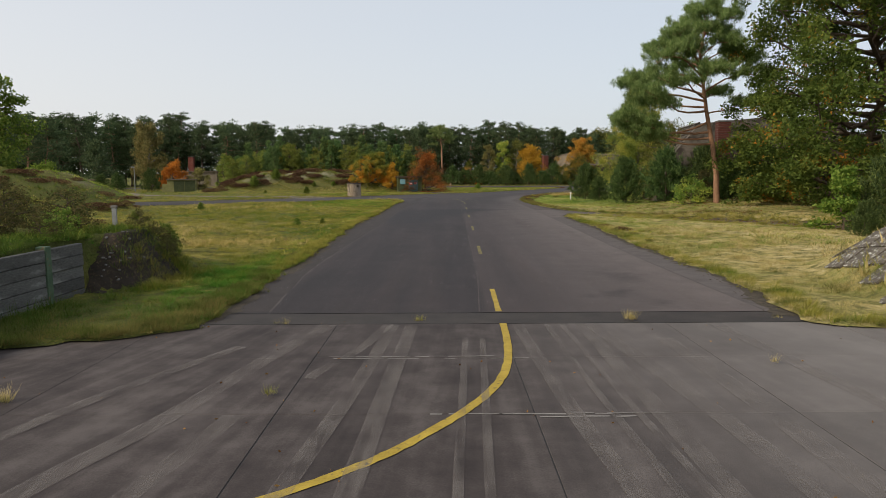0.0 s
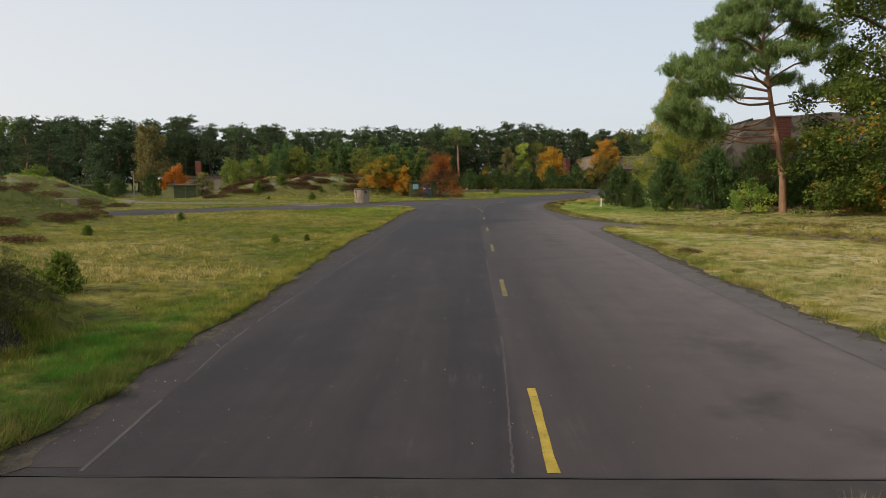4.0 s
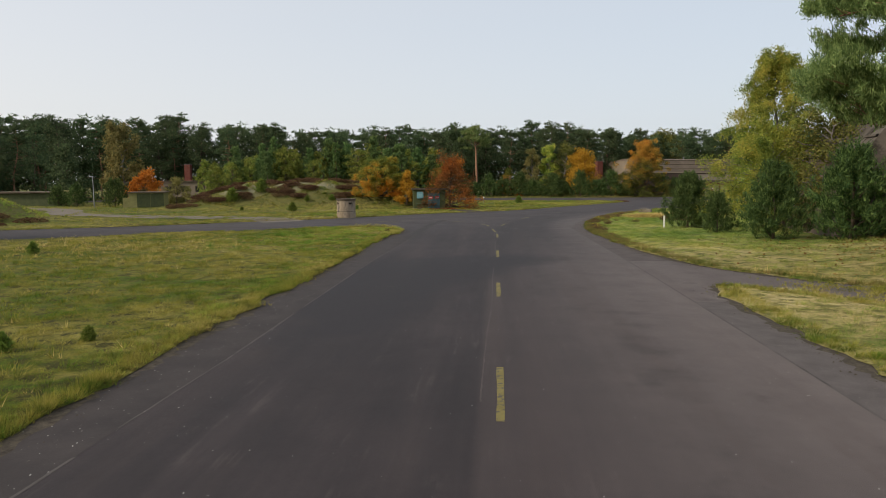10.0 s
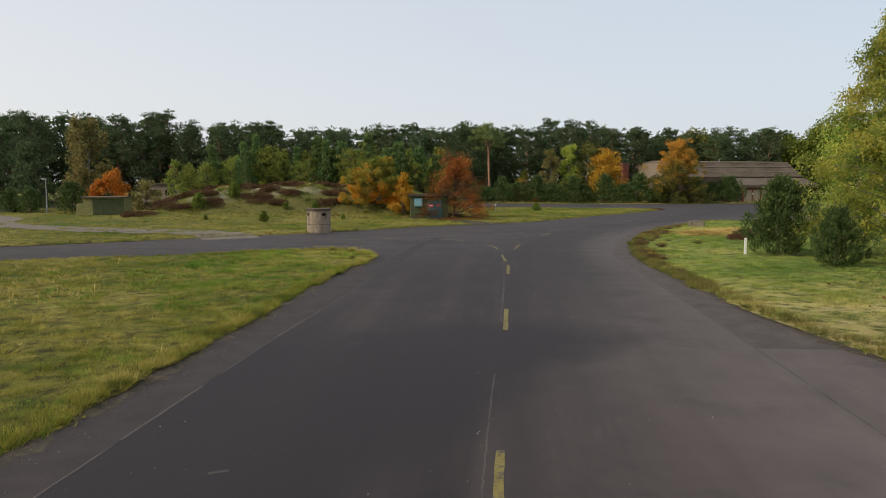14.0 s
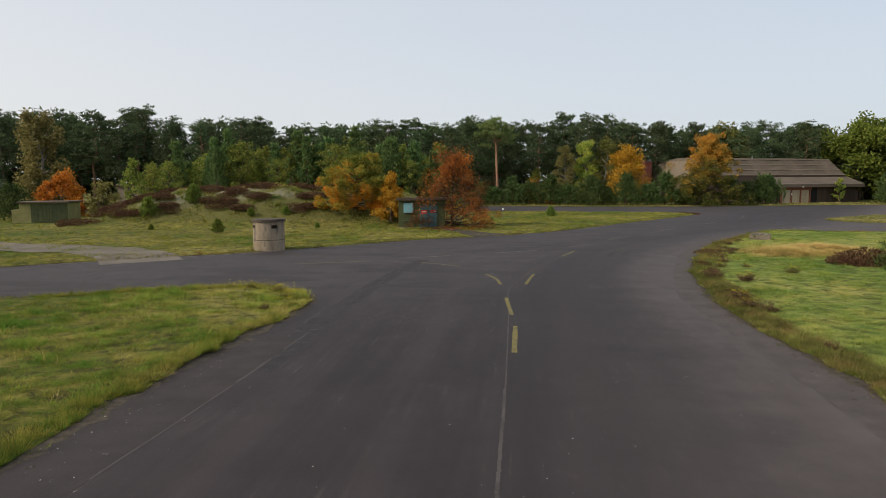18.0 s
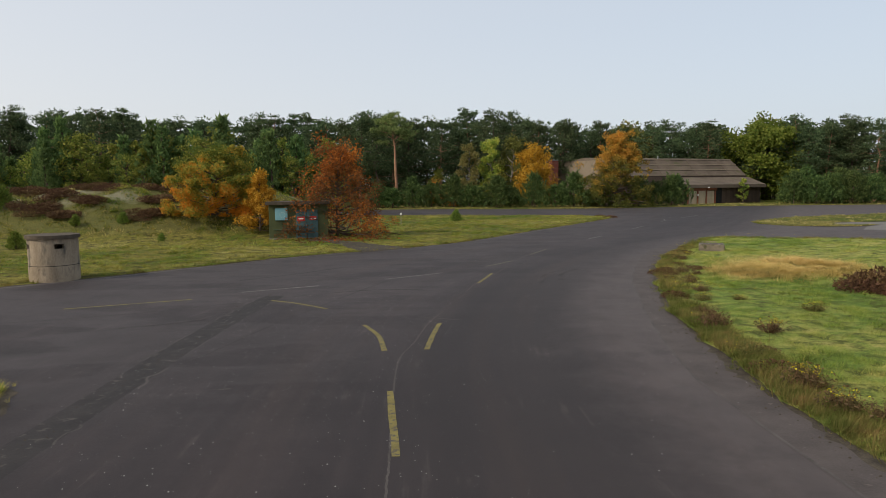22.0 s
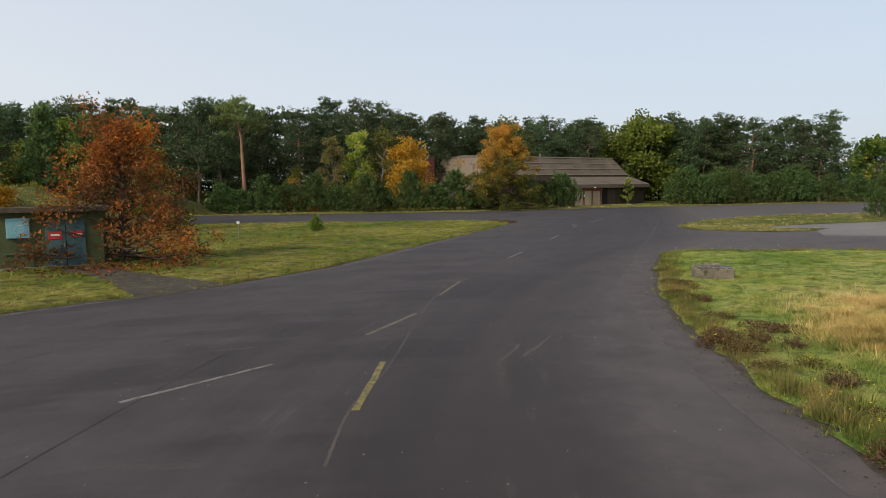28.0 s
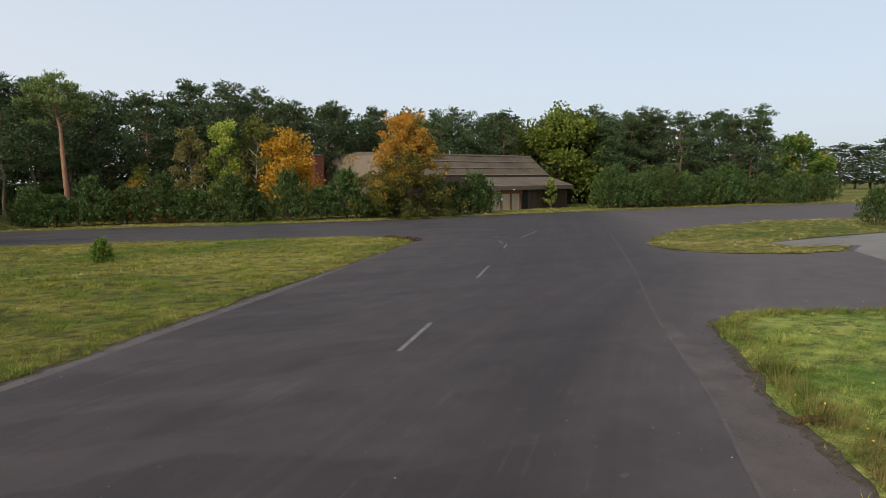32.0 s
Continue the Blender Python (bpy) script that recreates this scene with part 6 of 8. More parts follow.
# round the shed
plant("red_tree", broad_data(31, 7.0, 4.5, 15000, 0.15, 0.12, L_RED, M_BARK, 0.03, "cone", 60, gap=0.17, split=True, tri=True), -3.95, 120.0, "open red-brown autumn tree beside the shed", "tree")
plant("mixed_tree", broad_data(32, 5.6, 3.7, 36000, 0.16, 0.13, L_MIXED, M_BARK, 0.02, "oval", 56, gap=0.16, tri=True), -13.8, 122.6, "broad autumn shrub from green to orange", "tree", scale=(0.98, 0.98, 0.94))
plant("orange_shrub", broad_data(33, 4.9, 2.2, 9000, 0.17, 0.13, L_ORANGE, M_BARK, 0.03, "cone", 26, gap=0.22, tri=True), -10.0, 120.7, "orange autumn shrub against the shed", "shrub", scale=(0.85, 0.85, 0.93))

# western side
plant("weeping_birch", broad_data(34, 12.6, 3.2, 8000, 0.42, 0.24, L_BIRCHOLIVE, M_BIRCHBARK, 0.12, "oval", 18, droop=0.5), -64.5, 146, "olive brown weeping birch", "tree", scale=1.12)
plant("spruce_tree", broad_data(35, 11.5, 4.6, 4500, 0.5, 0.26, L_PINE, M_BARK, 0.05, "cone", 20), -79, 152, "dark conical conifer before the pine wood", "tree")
plant("orange_tree", broad_data(36, 5.6, 2.9, 5200, 0.3, 0.2, L_FLAME, M_BARK, 0.08, "oval", 14), -56.5, 138.5, "round orange tree behind the garage", "tree")
plant("brown_shrub", broad_data(37, 4.4, 2.4, 2400, 0.3, 0.2, L_BIRCHOLIVE, M_BARK, 0.05, "oval", 12), -51.5, 139, "brownish shrub behind the garage", "shrub")
plant("juniper", HEDGE[0], -58.0, 131.5, "dark round juniper beside a lamp post", "shrub", scale=0.95)
plant("juniper", HEDGE[2], -66.0, 134.0, "dark juniper beside the long shed", "shrub", scale=0.75)
plant("juniper", HEDGE[3], -69.5, 134.5, "dark juniper beside the long shed", "shrub", scale=0.7)
plant("lime_tree", broad_data(38, 5.6, 2.8, 3000, 0.3, 0.2, L_LIME, M_BARK, 0.1, "oval", 12), -68, 113.5, "yellow-green tree behind a mound", "tree")
plant("green_tree", broad_data(39, 11.4, 4.6, 9000, 0.4, 0.26, L_GREEN, M_BARK, 0.1, "oval", 18), -44.5, 65.5, "broad green tree behind a grass mound", "tree", scale=0.82)
plant("green_tree", YOUNG[0], -52, 66, "young green tree behind a mound", "tree", scale=1.3)

# eastern side, near the path
PINE_STEM = [(0, 0, -0.2), (-0.12, 0, 2.4), (-0.5, 0.1, 4.8), (-1.05, 0.15, 7.4), (-1.45, 0.1, 9.6), (-1.85, 0.0, 12.0), (-1.6, -0.1, 14.0), (-1.3, -0.1, 15.4)]
rp = np.random.default_rng(301)
PINE_BOUGHS = [(4.9, 3.35, 6.4, -0.02), (5.4, 2.8, 7.0, -0.03), (5.9, 3.1, 7.4, -0.05),  (6.7, 2.85, 6.2, -0.16), (7.6, 3.55, 6.6, -0.06), (7.9, 2.4, 5.8, 0.02), (8.4, 3.1, 6.4, 0.05), (8.6, 3.9, 5.6, 0.08), (8.9, 2.7, 6.2, 0.12), (7.4, -0.4, 3.4, 0.05), (8.6, 0.8, 3.8, 0.1)]
for k in range(24):
    z = 9.0 + 6.6 * (k + rp.uniform(0, 0.8)) / 24
    PINE_BOUGHS.append((z, k * 2.4 + rp.normal(0, 0.3), (5.0 * (1 - ((z - 9.0) / 7.2) ** 1.2) + 0.5) * rp.uniform(0.7, 1.12), 0.22))
plant("scots_pine", old_pine_data(301, PINE_STEM, PINE_BOUGHS, 84, 0.25, 0.040), 22.1, 56.8, "spreading Scots pine with an orange-brown trunk", "tree")
plant("oak", broad_data(302, 20.5, 9.8, 135000, 0.21, 0.19, L_OAK, M_BARK, 0.03, "oval", 110, gap=0.125, split=True, tri=True), 30.2, 50.0, "massive dark green oak with first orange leaves", "tree")
plant("birch", birch_data(303, 13.8, 6.8, 72000, 0.14, 0.10, L_BIRCH), 22.9, 82.5, "tall birch with yellow and green leaves", "tree")
plant("yellow_birch", broad_data(304, 9.5, 3.0, 9000, 0.22, 0.15, L_BIRCH, M_BIRCHBARK, 0.06, "oval", 20, droop=0.4), 27.0, 94.5, "lower birch with yellowing leaves", "tree")
plant("olive_birch", broad_data(308, 9.0, 3.2, 11000, 0.20, 0.14, L_OLIVEOAK, M_BIRCHBARK, 0.05, "oval", 30, droop=0.4, gap=0.22), 24.8, 77.3, "olive birch crowding the shelter wall", "tree")
NEARBUSH = [bush_pine_data(90 + i, 4.4, 2.5, 15000, 0.26, 0.050, tufts_each=6) for i in range(2)]
for x, y, s, i in ((16.7, 82.4, 0.98, 0), (17.0, 76.8, 0.64, 1), (18.6, 71.6, 1.08, 0), (22.0, 69.3, 1.25, 1), (25.6, 73.5, 1.1, 0), (27.5, 60.5, 1.2, 1), (30.5, 60.0, 1.3, 0), (33.5, 57.0, 1.3, 1), (24.5, 60.5, 0.8, 0), (37.5, 56.0, 1.5, 0), (25.5, 68.5, 1.25, 0), (28.6, 65.0, 1.1, 1)):
    plant("young_pine", NEARBUSH[i], x, y, "bushy dark green young pine on the verge", "shrub", "young pines on the verge", 70 * x, s)
HAZEL = broad_data(307, 3.6, 2.2, 4200, 0.20, 0.14, L_BRAMBLE, M_BARK, 0.04, "oval", 18)
for x, y, s in ((27.2, 70.5, 1.15), (25.0, 66.0, 0.8), (29.0, 66.5, 1.2), (24.0, 76.5, 0.9), (28.5, 63.5, 0.9)):
    plant("dark_shrub", HAZEL, x, y, "dull olive-brown shrub before the shelter wall", "shrub", "shrubs before the shelter", 50 * x, s)
plant("low_shrub", broad_data(305, 2.4, 1.5, 2600, 0.16, 0.11, L_BIRCH, M_BARK, 0.05, "oval", 12), 20.6, 58.6, "low yellow-green shrub at the foot of a pine", "shrub")
plant("lime_shrub", broad_data(306, 3.6, 1.5, 3000, 0.2, 0.14, L_LIME, M_BARK, 0.05, "cone", 14), 21.8, 38.8, "bright green shrub beside a bank", "shrub")
plant("young_pine", NEARBUSH[1], 25.2, 38.2, "soft green young pine beside a bank", "shrub", scale=1.35)
plant("young_pine", NEARBUSH[0], 20.6, 35.0, "small bluish young pine on the grass", "shrub", scale=0.42)

# ---------------------------------------------------------------- buildings and small structures
def brick_shaft(name, parent, x, y, w, z0, z1, cap=True, brick=None):
    """A square brick chimney: courses standing proud of the mortar."""
    core = part(name, a_box(x - w / 2 + 0.03, x + w / 2 - 0.03, y - w / 2 + 0.03, y + w / 2 - 0.03, z0, z1 - 0.02), M_MORTAR, parent, "red brick chimney")
    me = from_bm("brick_course", a_box(-w / 2, w / 2, -w / 2, w / 2, 0, 0.21, bevel=0.012), brick or M_BRICK)
    z = z0
    while z < z1 - 0.2:
        part("brick_course", me, None, core, at=pose(x, y, z))
        z += 0.24
    if cap:
        part("chimney_cap", a_box(x - w / 2 - 0.06, x + w / 2 + 0.06, y - w / 2 - 0.06, y + w / 2 + 0.06, z1 - 0.05, z1 + 0.1, bevel=0.02), M_PAD, core, "weathered concrete cap")
    return core


def hangar(place, turn, label, annex=True, gable=None, ridge_len=30.0, chimney_u=-5.6, chimney_v=2.0, chimney_h=8.35, chimney_w=1.45):
    """An old aircraft shelter with sloped felt roof and pale end wall; local x along the ridge, y to the back."""
    hb = thing("hangar", place, label, "hangar", "", turn)
    L = ridge_len
    base = [(-1.5, -10.4), (L + 2.0, -10.4), (L + 2.0, 10.4), (-1.5, 10.4)]
    eave = [(-0.8, -9.2), (L + 1.6, -9.2), (L + 1.6, 9.2), (-0.8, 9.2)]
    for nm, i, j, mt in (("wall", 0, 1, M_WOODDARK), ("end_wall", 1, 2, M_ROOFELT), ("wall", 2, 3, M_ROOFELT), ("end_wall", 3, 0, gable or M_GABLE)):
        p, q = base[i], base[j]
        a, b = eave[i], eave[j]
        part(nm, mesh_of(nm, [(*p, -0.1), (*q, -0.1), (*b, 5.2), (*a, 5.2)], [(0, 1, 2, 3)], mt), None, hb)
    ridge = [(0, -6.6), (L, -6.6), (L, 6.6), (0, 6.6)]
    # roof in felt strips, each a thin plate lapping the next
    felt = M_DARKGABLE if gable else M_ROOFELT
    for side, (i, j) in (("front", (0, 1)), ("back", (3, 2))):
        n = 8
        for k in range(n):
            ta, tb = k / n, (k + 1) / n
            e0 = np.array(eave[i]) * (1 - ta) + np.array(eave[j]) * ta
            e1 = np.array(eave[i]) * (1 - tb) + np.array(eave[j]) * tb
            r0 = np.array(ridge[i]) * (1 - ta) + np.array(ridge[j]) * ta
            r1 = np.array(ridge[i]) * (1 - tb) + np.array(ridge[j]) * tb
            lift = 0.07 * (k % 2)
            vs = [(*e0, 5.2 + lift), (*e1, 5.2 + lift), (*r1, 8.3 + lift), (*r0, 8.3 + lift)]
            vs += [(v[0], v[1], v[2] - 0.15) for v in vs]
            part("roof_panel", mesh_of("roof_panel", vs, [(0, 1, 2, 3), (7, 6, 5, 4), (0, 4, 5, 1), (1, 5, 6, 2), (2, 6, 7, 3), (3, 7, 4, 0)], felt), None, hb)
        for q in (0.0, 0.34, 0.67, 1.0):
            ea, eb = (np.array(eave[m]) * (1 - q) + np.array(ridge[m]) * q for m in (i, j))
            zq = 5.2 + 3.1 * q + 0.10
            part("roof_batten", mesh_of("roof_batten", *tube([(*ea, zq), (*eb, zq)], [0.10, 0.10], 5), gable or M_GABLE), None, hb, "pale weathered edge strip")
    part("roof_top", mesh_of("roof_top", [(*p, 8.34) for p in ridge] + [(*p, 8.1) for p in ridge] + [(0.2, 0, 8.9), (L - 0.4, 0, 8.9)], [(0, 1, 9, 8), (8, 9, 2, 3), (0, 8, 3), (1, 2, 9), (0, 4, 5, 1), (1, 5, 6, 2), (2, 6, 7, 3), (3, 7, 4, 0)], felt), None, hb)
    part("roof_hip", mesh_of("roof_hip", [(*eave[1], 5.2), (*eave[2], 5.2), (*ridge[2], 8.3), (*ridge[1], 8.3)], [(0, 1, 2, 3)], felt), None, hb)
    part("gable", mesh_of("gable", [(*eave[3], 5.2), (*eave[0], 5.2), (*ridge[0], 8.3), (*ridge[3], 8.3)], [(0, 1, 2, 3)], gable or M_GABLE), None, hb, "weathered rendered gable")
    part("gable_rib", a_box(-1.6, -0.7, -9.7, -9.3, -0.1, 5.4), gable or M_GABLE, hb)
    part("ridge_beam", a_box(0, L, -6.75, -6.5, 8.28, 8.42), M_GABLE, hb, "pale concrete ridge edge")
    part("vent_pipe", mesh_of("vent_pipe", *tube([(L * 0.45, -5.0, 8.2), (L * 0.45, -5.0, 9.1)], [0.12, 0.12], 10), M_METAL, True), None, hb)
    brick_shaft("chimney", hb, chimney_u, chimney_v, chimney_w, -0.1, chimney_h, brick=M_BRICK_SHADED if gable else None)
    if annex:
        u0, u1, v0, v1 = 11.4, 29.8, -15.2, -9.0
        ax = part("annex", a_box(u0 + 0.2, u1 - 0.2, v0 + 0.5, v1, -0.1, 3.5), M_WOODDARK, hb, "low boarded annex")
        vs = [(u0 - 0.3, v0 - 0.3, 3.55), (u1 + 0.3, v0 - 0.3, 3.55), (u1 + 2.4, v1 - 0.1, 4.95), (u0 + 0.5, v1 - 0.1, 4.95)]
        vs += [(x, y, z - 0.16) for x, y, z in vs]
        part("annex_roof", mesh_of("annex_roof", vs, [(0, 1, 2, 3), (7, 6, 5, 4), (0, 4, 5, 1), (1, 5, 6, 2), (2, 6, 7, 3), (3, 7, 4, 0)], M_ROOFELT), None, ax)
        part("annex_gable", mesh_of("annex_gable", [(u1 - 0.2, v0 + 0.5, -0.1), (u1 + 2.2, v1, -0.1), (u1 + 2.2, v1, 4.8), (u1 - 0.2, v0 + 0.5, 3.45)], [(0, 1, 2, 3)], M_WOODDARK), None, ax)
        part("annex_gable", mesh_of("annex_gable", [(u0, v0, 3.4), (u0, v1, 3.4), (u0 + 0.4, v1, 4.75)], [(0, 2, 1)], M_WOODDARK), None, ax)
        part("fascia", a_box(u0 - 0.3, u1 + 0.3, v0 - 0.36, v0 - 0.28, 2.95, 3.5), M_ROOFELT, ax, "grey fascia band")
        part("lintel", a_box(u0 + 0.2, u0 + 7.6, v0 + 0.2, v0 + 0.5, 2.45, 2.95), M_RUSTWOOD, ax, "rust-red timber lintel")
        for k, (a, b) in enumerate(((1.2, 3.0), (3.25, 5.0), (5.2, 7.0))):
            dr = part("door", a_box(u0 + a, u0 + b, v0 + 0.28, v0 + 0.38, 0.02, 2.42, bevel=0.01), M_DOORPALE, ax, "pale peeling plywood door")
            part("brace", a_box(u0 + a + 0.05, u0 + b - 0.05, v0 + 0.24, v0 + 0.28, 1.1, 1.25), M_DOORPALE, dr)
        for a in (0.85, 3.05, 5.02, 7.05):
            part("door_post", a_box(u0 + a, u0 + a + 0.2, v0 + 0.1, v0 + 0.3, 0, 2.6, bevel=0.01), M_RUSTWOOD, ax)
        part("notice", a_box(u0 + 2.95, u0 + 3.2, v0 + 0.04, v0 + 0.07, 1.5, 1.85), M_WHITE, ax, "small white notice")
        lamp = part("wall_lamp", a_box(u0 + 4.9, u0 + 5.3, v0 - 0.5, v0 - 0.36, 2.95, 3.1, bevel=0.03), M_WHITE, ax, "white wall lamp")
        me = from_bm("wall_board", a_box(0, 0.26, 0, 0.03, 0, 3.0, bevel=0.006), M_WOODDARK)
        x = u0 + 9.0
        while x < u1 - 0.5:
            part("wall_board", me, None, ax, at=pose(x, v0 + 0.47, 0))
            x += 0.28
        # flat dark plate on the wall, in place of an open bay's shade
        part("side_wall", a_box(u0 + 7.4, u0 + 8.9, v0 + 0.42, v0 + 0.5, 0, 3.0), M_DARK, ax, "dark plate for the shade in an open bay")
    return hb


hangar((35.2, 196.5, 0), 18.0, "old aircraft shelter with grey felt roof and pale gable")
hangar((32.6, 70.6, 0.0), 82.0, "grey-brown aircraft shelter half hidden behind trees", annex=False, gable=M_DARKGABLE, ridge_len=10, chimney_u=-2.6, chimney_v=4.9, chimney_h=8.3, chimney_w=1.2)
bh = thing("boiler_house", (-76.5, 182.5, 0), "low brown boiler house with a brick chimney", "building", "", 6)
part("body", a_box(0, 13.5, 0, 8, -0.1, 4.0), M_GABLE, bh)
part("roof", a_box(-0.3, 13.8, -0.4, 8.3, 4.0, 4.25, bevel=0.03), M_ROOFELT, bh)
for a in (1.5, 5.0, 8.5):
    part("window", a_box(a, a + 1.6, -0.04, 0.02, 1.6, 2.9), M_DARK, bh)
brick_shaft("chimney", bh, 6.6, 1.2, 1.4, 4.0, 8.1)
hangar((118.0, 222.0, 0), 10.0, "distant grey shelter roof above the hedge", annex=False, ridge_len=10)
# rooflight box beside the near trees
fl = thing("flood_lamp", (26.0, 66.2, 0.4), "wall lamp on a bracket post by the shelter", "lamp")
part("post", a_box(-0.1, 0.1, -0.1, 0.1, -0.1, 2.6), M_RUSTWOOD, fl)
part("lamp_head", a_box(-0.5, 0.5, -0.35, 0.25, 2.6, 2.9, bevel=0.05), M_METAL, fl)

# shed with teal door
sh = thing("shed", (-8.75, 118.3, 0.0), "small olive-green transformer shed with a teal door", "shed", "", 10)
part("body", a_box(0, 4.3, 0, 3.2, -0.05, 2.62, bevel=0.02), M_GREENPAINT, sh)
rf = part("roof", a_box(-0.22, 4.52, -0.32, 3.5, 2.62, 2.8, bevel=0.02), M_RUSTLID, sh, "flat mossy felt roof")
part("roof_edge", a_box(-0.24, 4.54, -0.36, -0.32, 2.60, 2.82), M_RUSTLID, rf)
dr = part("door", a_box(1.95, 3.55, -0.06, -0.004, 0.05, 2.2, bevel=0.01), M_TEAL, sh, "scuffed teal double door")
part("door_gap", a_box(2.74, 2.765, -0.065, -0.058, 0.08, 2.18), M_DARK, dr)
part("red_sign", a_box(2.05, 2.6, -0.075, -0.062, 1.35, 1.7, bevel=0.004), M_RED, dr, "small red warning sign")
part("red_sign", a_box(2.95, 3.45, -0.075, -0.062, 1.42, 1.72, bevel=0.004), M_RED, dr, "small red warning sign")
for sx0 in (2.1, 3.0):
    part("sign_bar", a_box(sx0 + 0.05, sx0 + 0.40, -0.082, -0.076, 1.50, 1.58), M_WHITE, dr)
part("hinge", a_box(1.97, 2.02, -0.08, -0.06, 0.4, 0.55), M_METAL, dr)
part("handle", a_box(2.66, 2.71, -0.11, -0.06, 1.0, 1.15), M_METAL, dr)
bx = part("meter_box", a_box(0.45, 1.35, -0.16, -0.004, 1.45, 2.35, bevel=0.02), M_BLUEBOX, sh, "pale blue meter box")
part("meter_disc", mesh_of("meter_disc", *tube([(0.98, -0.17, 1.85), (0.98, -0.185, 1.85)], [0.2, 0.19], 16), M_WHITE), None, bx, "white round dial")
part("meter_pane", a_box(0.55, 1.25, -0.172, -0.162, 1.55, 2.25), M_BLUEBOX, bx)
part("rail", a_box(0.3, 1.8, -0.06, -0.02, 0.72, 0.78), M_GREENSTEEL, sh)
part("rail", a_box(1.35, 1.41, -0.06, -0.02, 0.05, 0.9), M_GREENSTEEL, sh)
part("plinth", a_box(-0.06, 4.36, -0.12, 3.3, -0.1, 0.12, bevel=0.01), M_PAD, sh)

# round concrete guard post with firing slits
pb = thing("guard_post", (-13.75, 98.4, 0.0), "round concrete one-man guard post with slits", "bunker")
pb.scale = (0.93, 0.93, 1.06)
def drum(z0, z1, r0, slits, th=0.16, seg=48, band=(0.38, 0.74)):
    vs, fs = [], []
    zs = [z0, z0 + (z1 - z0) * band[0], z0 + (z1 - z0) * band[1], z1]
    for rad in (r0, r0 - th):
        for z in zs:
            for k in range(seg):
                a = 2 * math.pi * k / seg
                vs.append((rad * math.cos(a), rad * math.sin(a), z))
    n = len(zs)
    idx = lambda s, i, k: s * n * seg + i * seg + k % seg
    for i in range(n - 1):
        for k in range(seg):
            if i == 1 and k in slits:
                a, b = idx(0, 1, k), idx(0, 1, k + 1)
                fs += [(a, b, idx(1, 1, k + 1), idx(1, 1, k)), (idx(0, 2, k), idx(1, 2, k), idx(1, 2, k + 1), idx(0, 2, k + 1))]
                if (k - 1) % seg not in slits:
                    fs.append((idx(0, 1, k), idx(1, 1, k), idx(1, 2, k), idx(0, 2, k)))
                if (k + 1) % seg not in slits:
                    fs.append((idx(0, 1, k + 1), idx(0, 2, k + 1), idx(1, 2, k + 1), idx(1, 1, k + 1)))
                continue
            fs.append((idx(0, i, k), idx(0, i, k + 1), idx(0, i + 1, k + 1), idx(0, i + 1, k)))
            fs.append((idx(1, i, k + 1), idx(1, i, k), idx(1, i + 1, k), idx(1, i + 1, k + 1)))
    return vs, fs
def deg(a0, a1):
    return set(int(a / 7.5) % 48 for a in np.arange(a0, a1, 7.5))
slits = deg(300, 322) | deg(25, 47) | deg(215, 237) | deg(120, 142)
part("lower_ring", mesh_of("lower_ring", *drum(-0.1, 0.64, 1.06, set()), M_CONC_PALE, False), None, pb)
part("upper_ring", mesh_of("upper_ring", *drum(0.66, 1.75, 1.05, slits, band=(0.62, 0.80)), M_CONC_PALE, False), None, pb, "concrete ring with dark slits")
part("inner_floor", mesh_of("inner_floor", *tube([(0, 0, 0.62), (0, 0, 0.68)], [1.035, 1.035], 32), M_DARK), None, pb)
cp = bmesh.new()
bmesh.ops.create_cone(cp, cap_ends=True, segments=40, radius1=1.14, radius2=1.12, depth=0.14, matrix=Matrix.Translation((0, 0, 1.81)))
part("cap", cp, M_RUSTLID, pb, "mossy dark cover slab")
for a in (200, 262, 300):
    hx, hy = 1.065 * math.cos(radians(a)), 1.065 * math.sin(radians(a))
    part("bolt_hole", mesh_of("bolt_hole", *tube([(hx * 0.985, hy * 0.985, 0.52), (hx * 1.004, hy * 1.004, 0.52)], [0.035, 0.03], 10), M_DARK), None, pb)

# white marker posts
wp = thing("marker_post", (14.8, 82.1, 0.02), "leaning white plastic marker post on the verge", "post")
part("post", a_box(-0.065, 0.065, -0.035, 0.035, -0.1, 0.96, bevel=0.012), M_WHITE, wp)
part("foot", a_box(-0.1, 0.1, -0.08, 0.08, -0.1, 0.05, bevel=0.01), M_PAD, wp)
w2 = thing("marker_post", (0.7, 134.8, 0.02), "thin steel marker post with a small plate", "post")
part("post", mesh_of("post", *tube([(0, 0, -0.1), (0, 0, 1.15)], [0.025, 0.025], 8), M_METAL, True), None, w2)
part("plate", a_box(-0.10, 0.10, -0.045, -0.032, 1.0, 1.2, bevel=0.004), M_WHITE, w2)

# concrete plinth on the eastern verge
bk = thing("concrete_plinth", (19.2, 106.45, 0.0), "lichen-spotted concrete foundation block in the grass", "plinth", "", -22)
part("block", a_box(-0.68, 0.68, -0.45, 0.45, -0.1, 0.42, bevel=0.03), M_BLOCK, bk)
part("moss_top", a_box(-0.65, 0.65, -0.42, 0.42, 0.415, 0.45, bevel=0.012), M_LICHEN, bk, "dark lichened top")
for k in range(14):
    cbx, cby = rng.uniform(-0.5, 0.5), rng.uniform(-0.33, 0.33)
    part("rubble", a_box(cbx - 0.05, cbx + 0.05, cby - 0.04, cby + 0.04, 0.52, 0.57, bevel=0.015), M_CONC_PALE, bk)

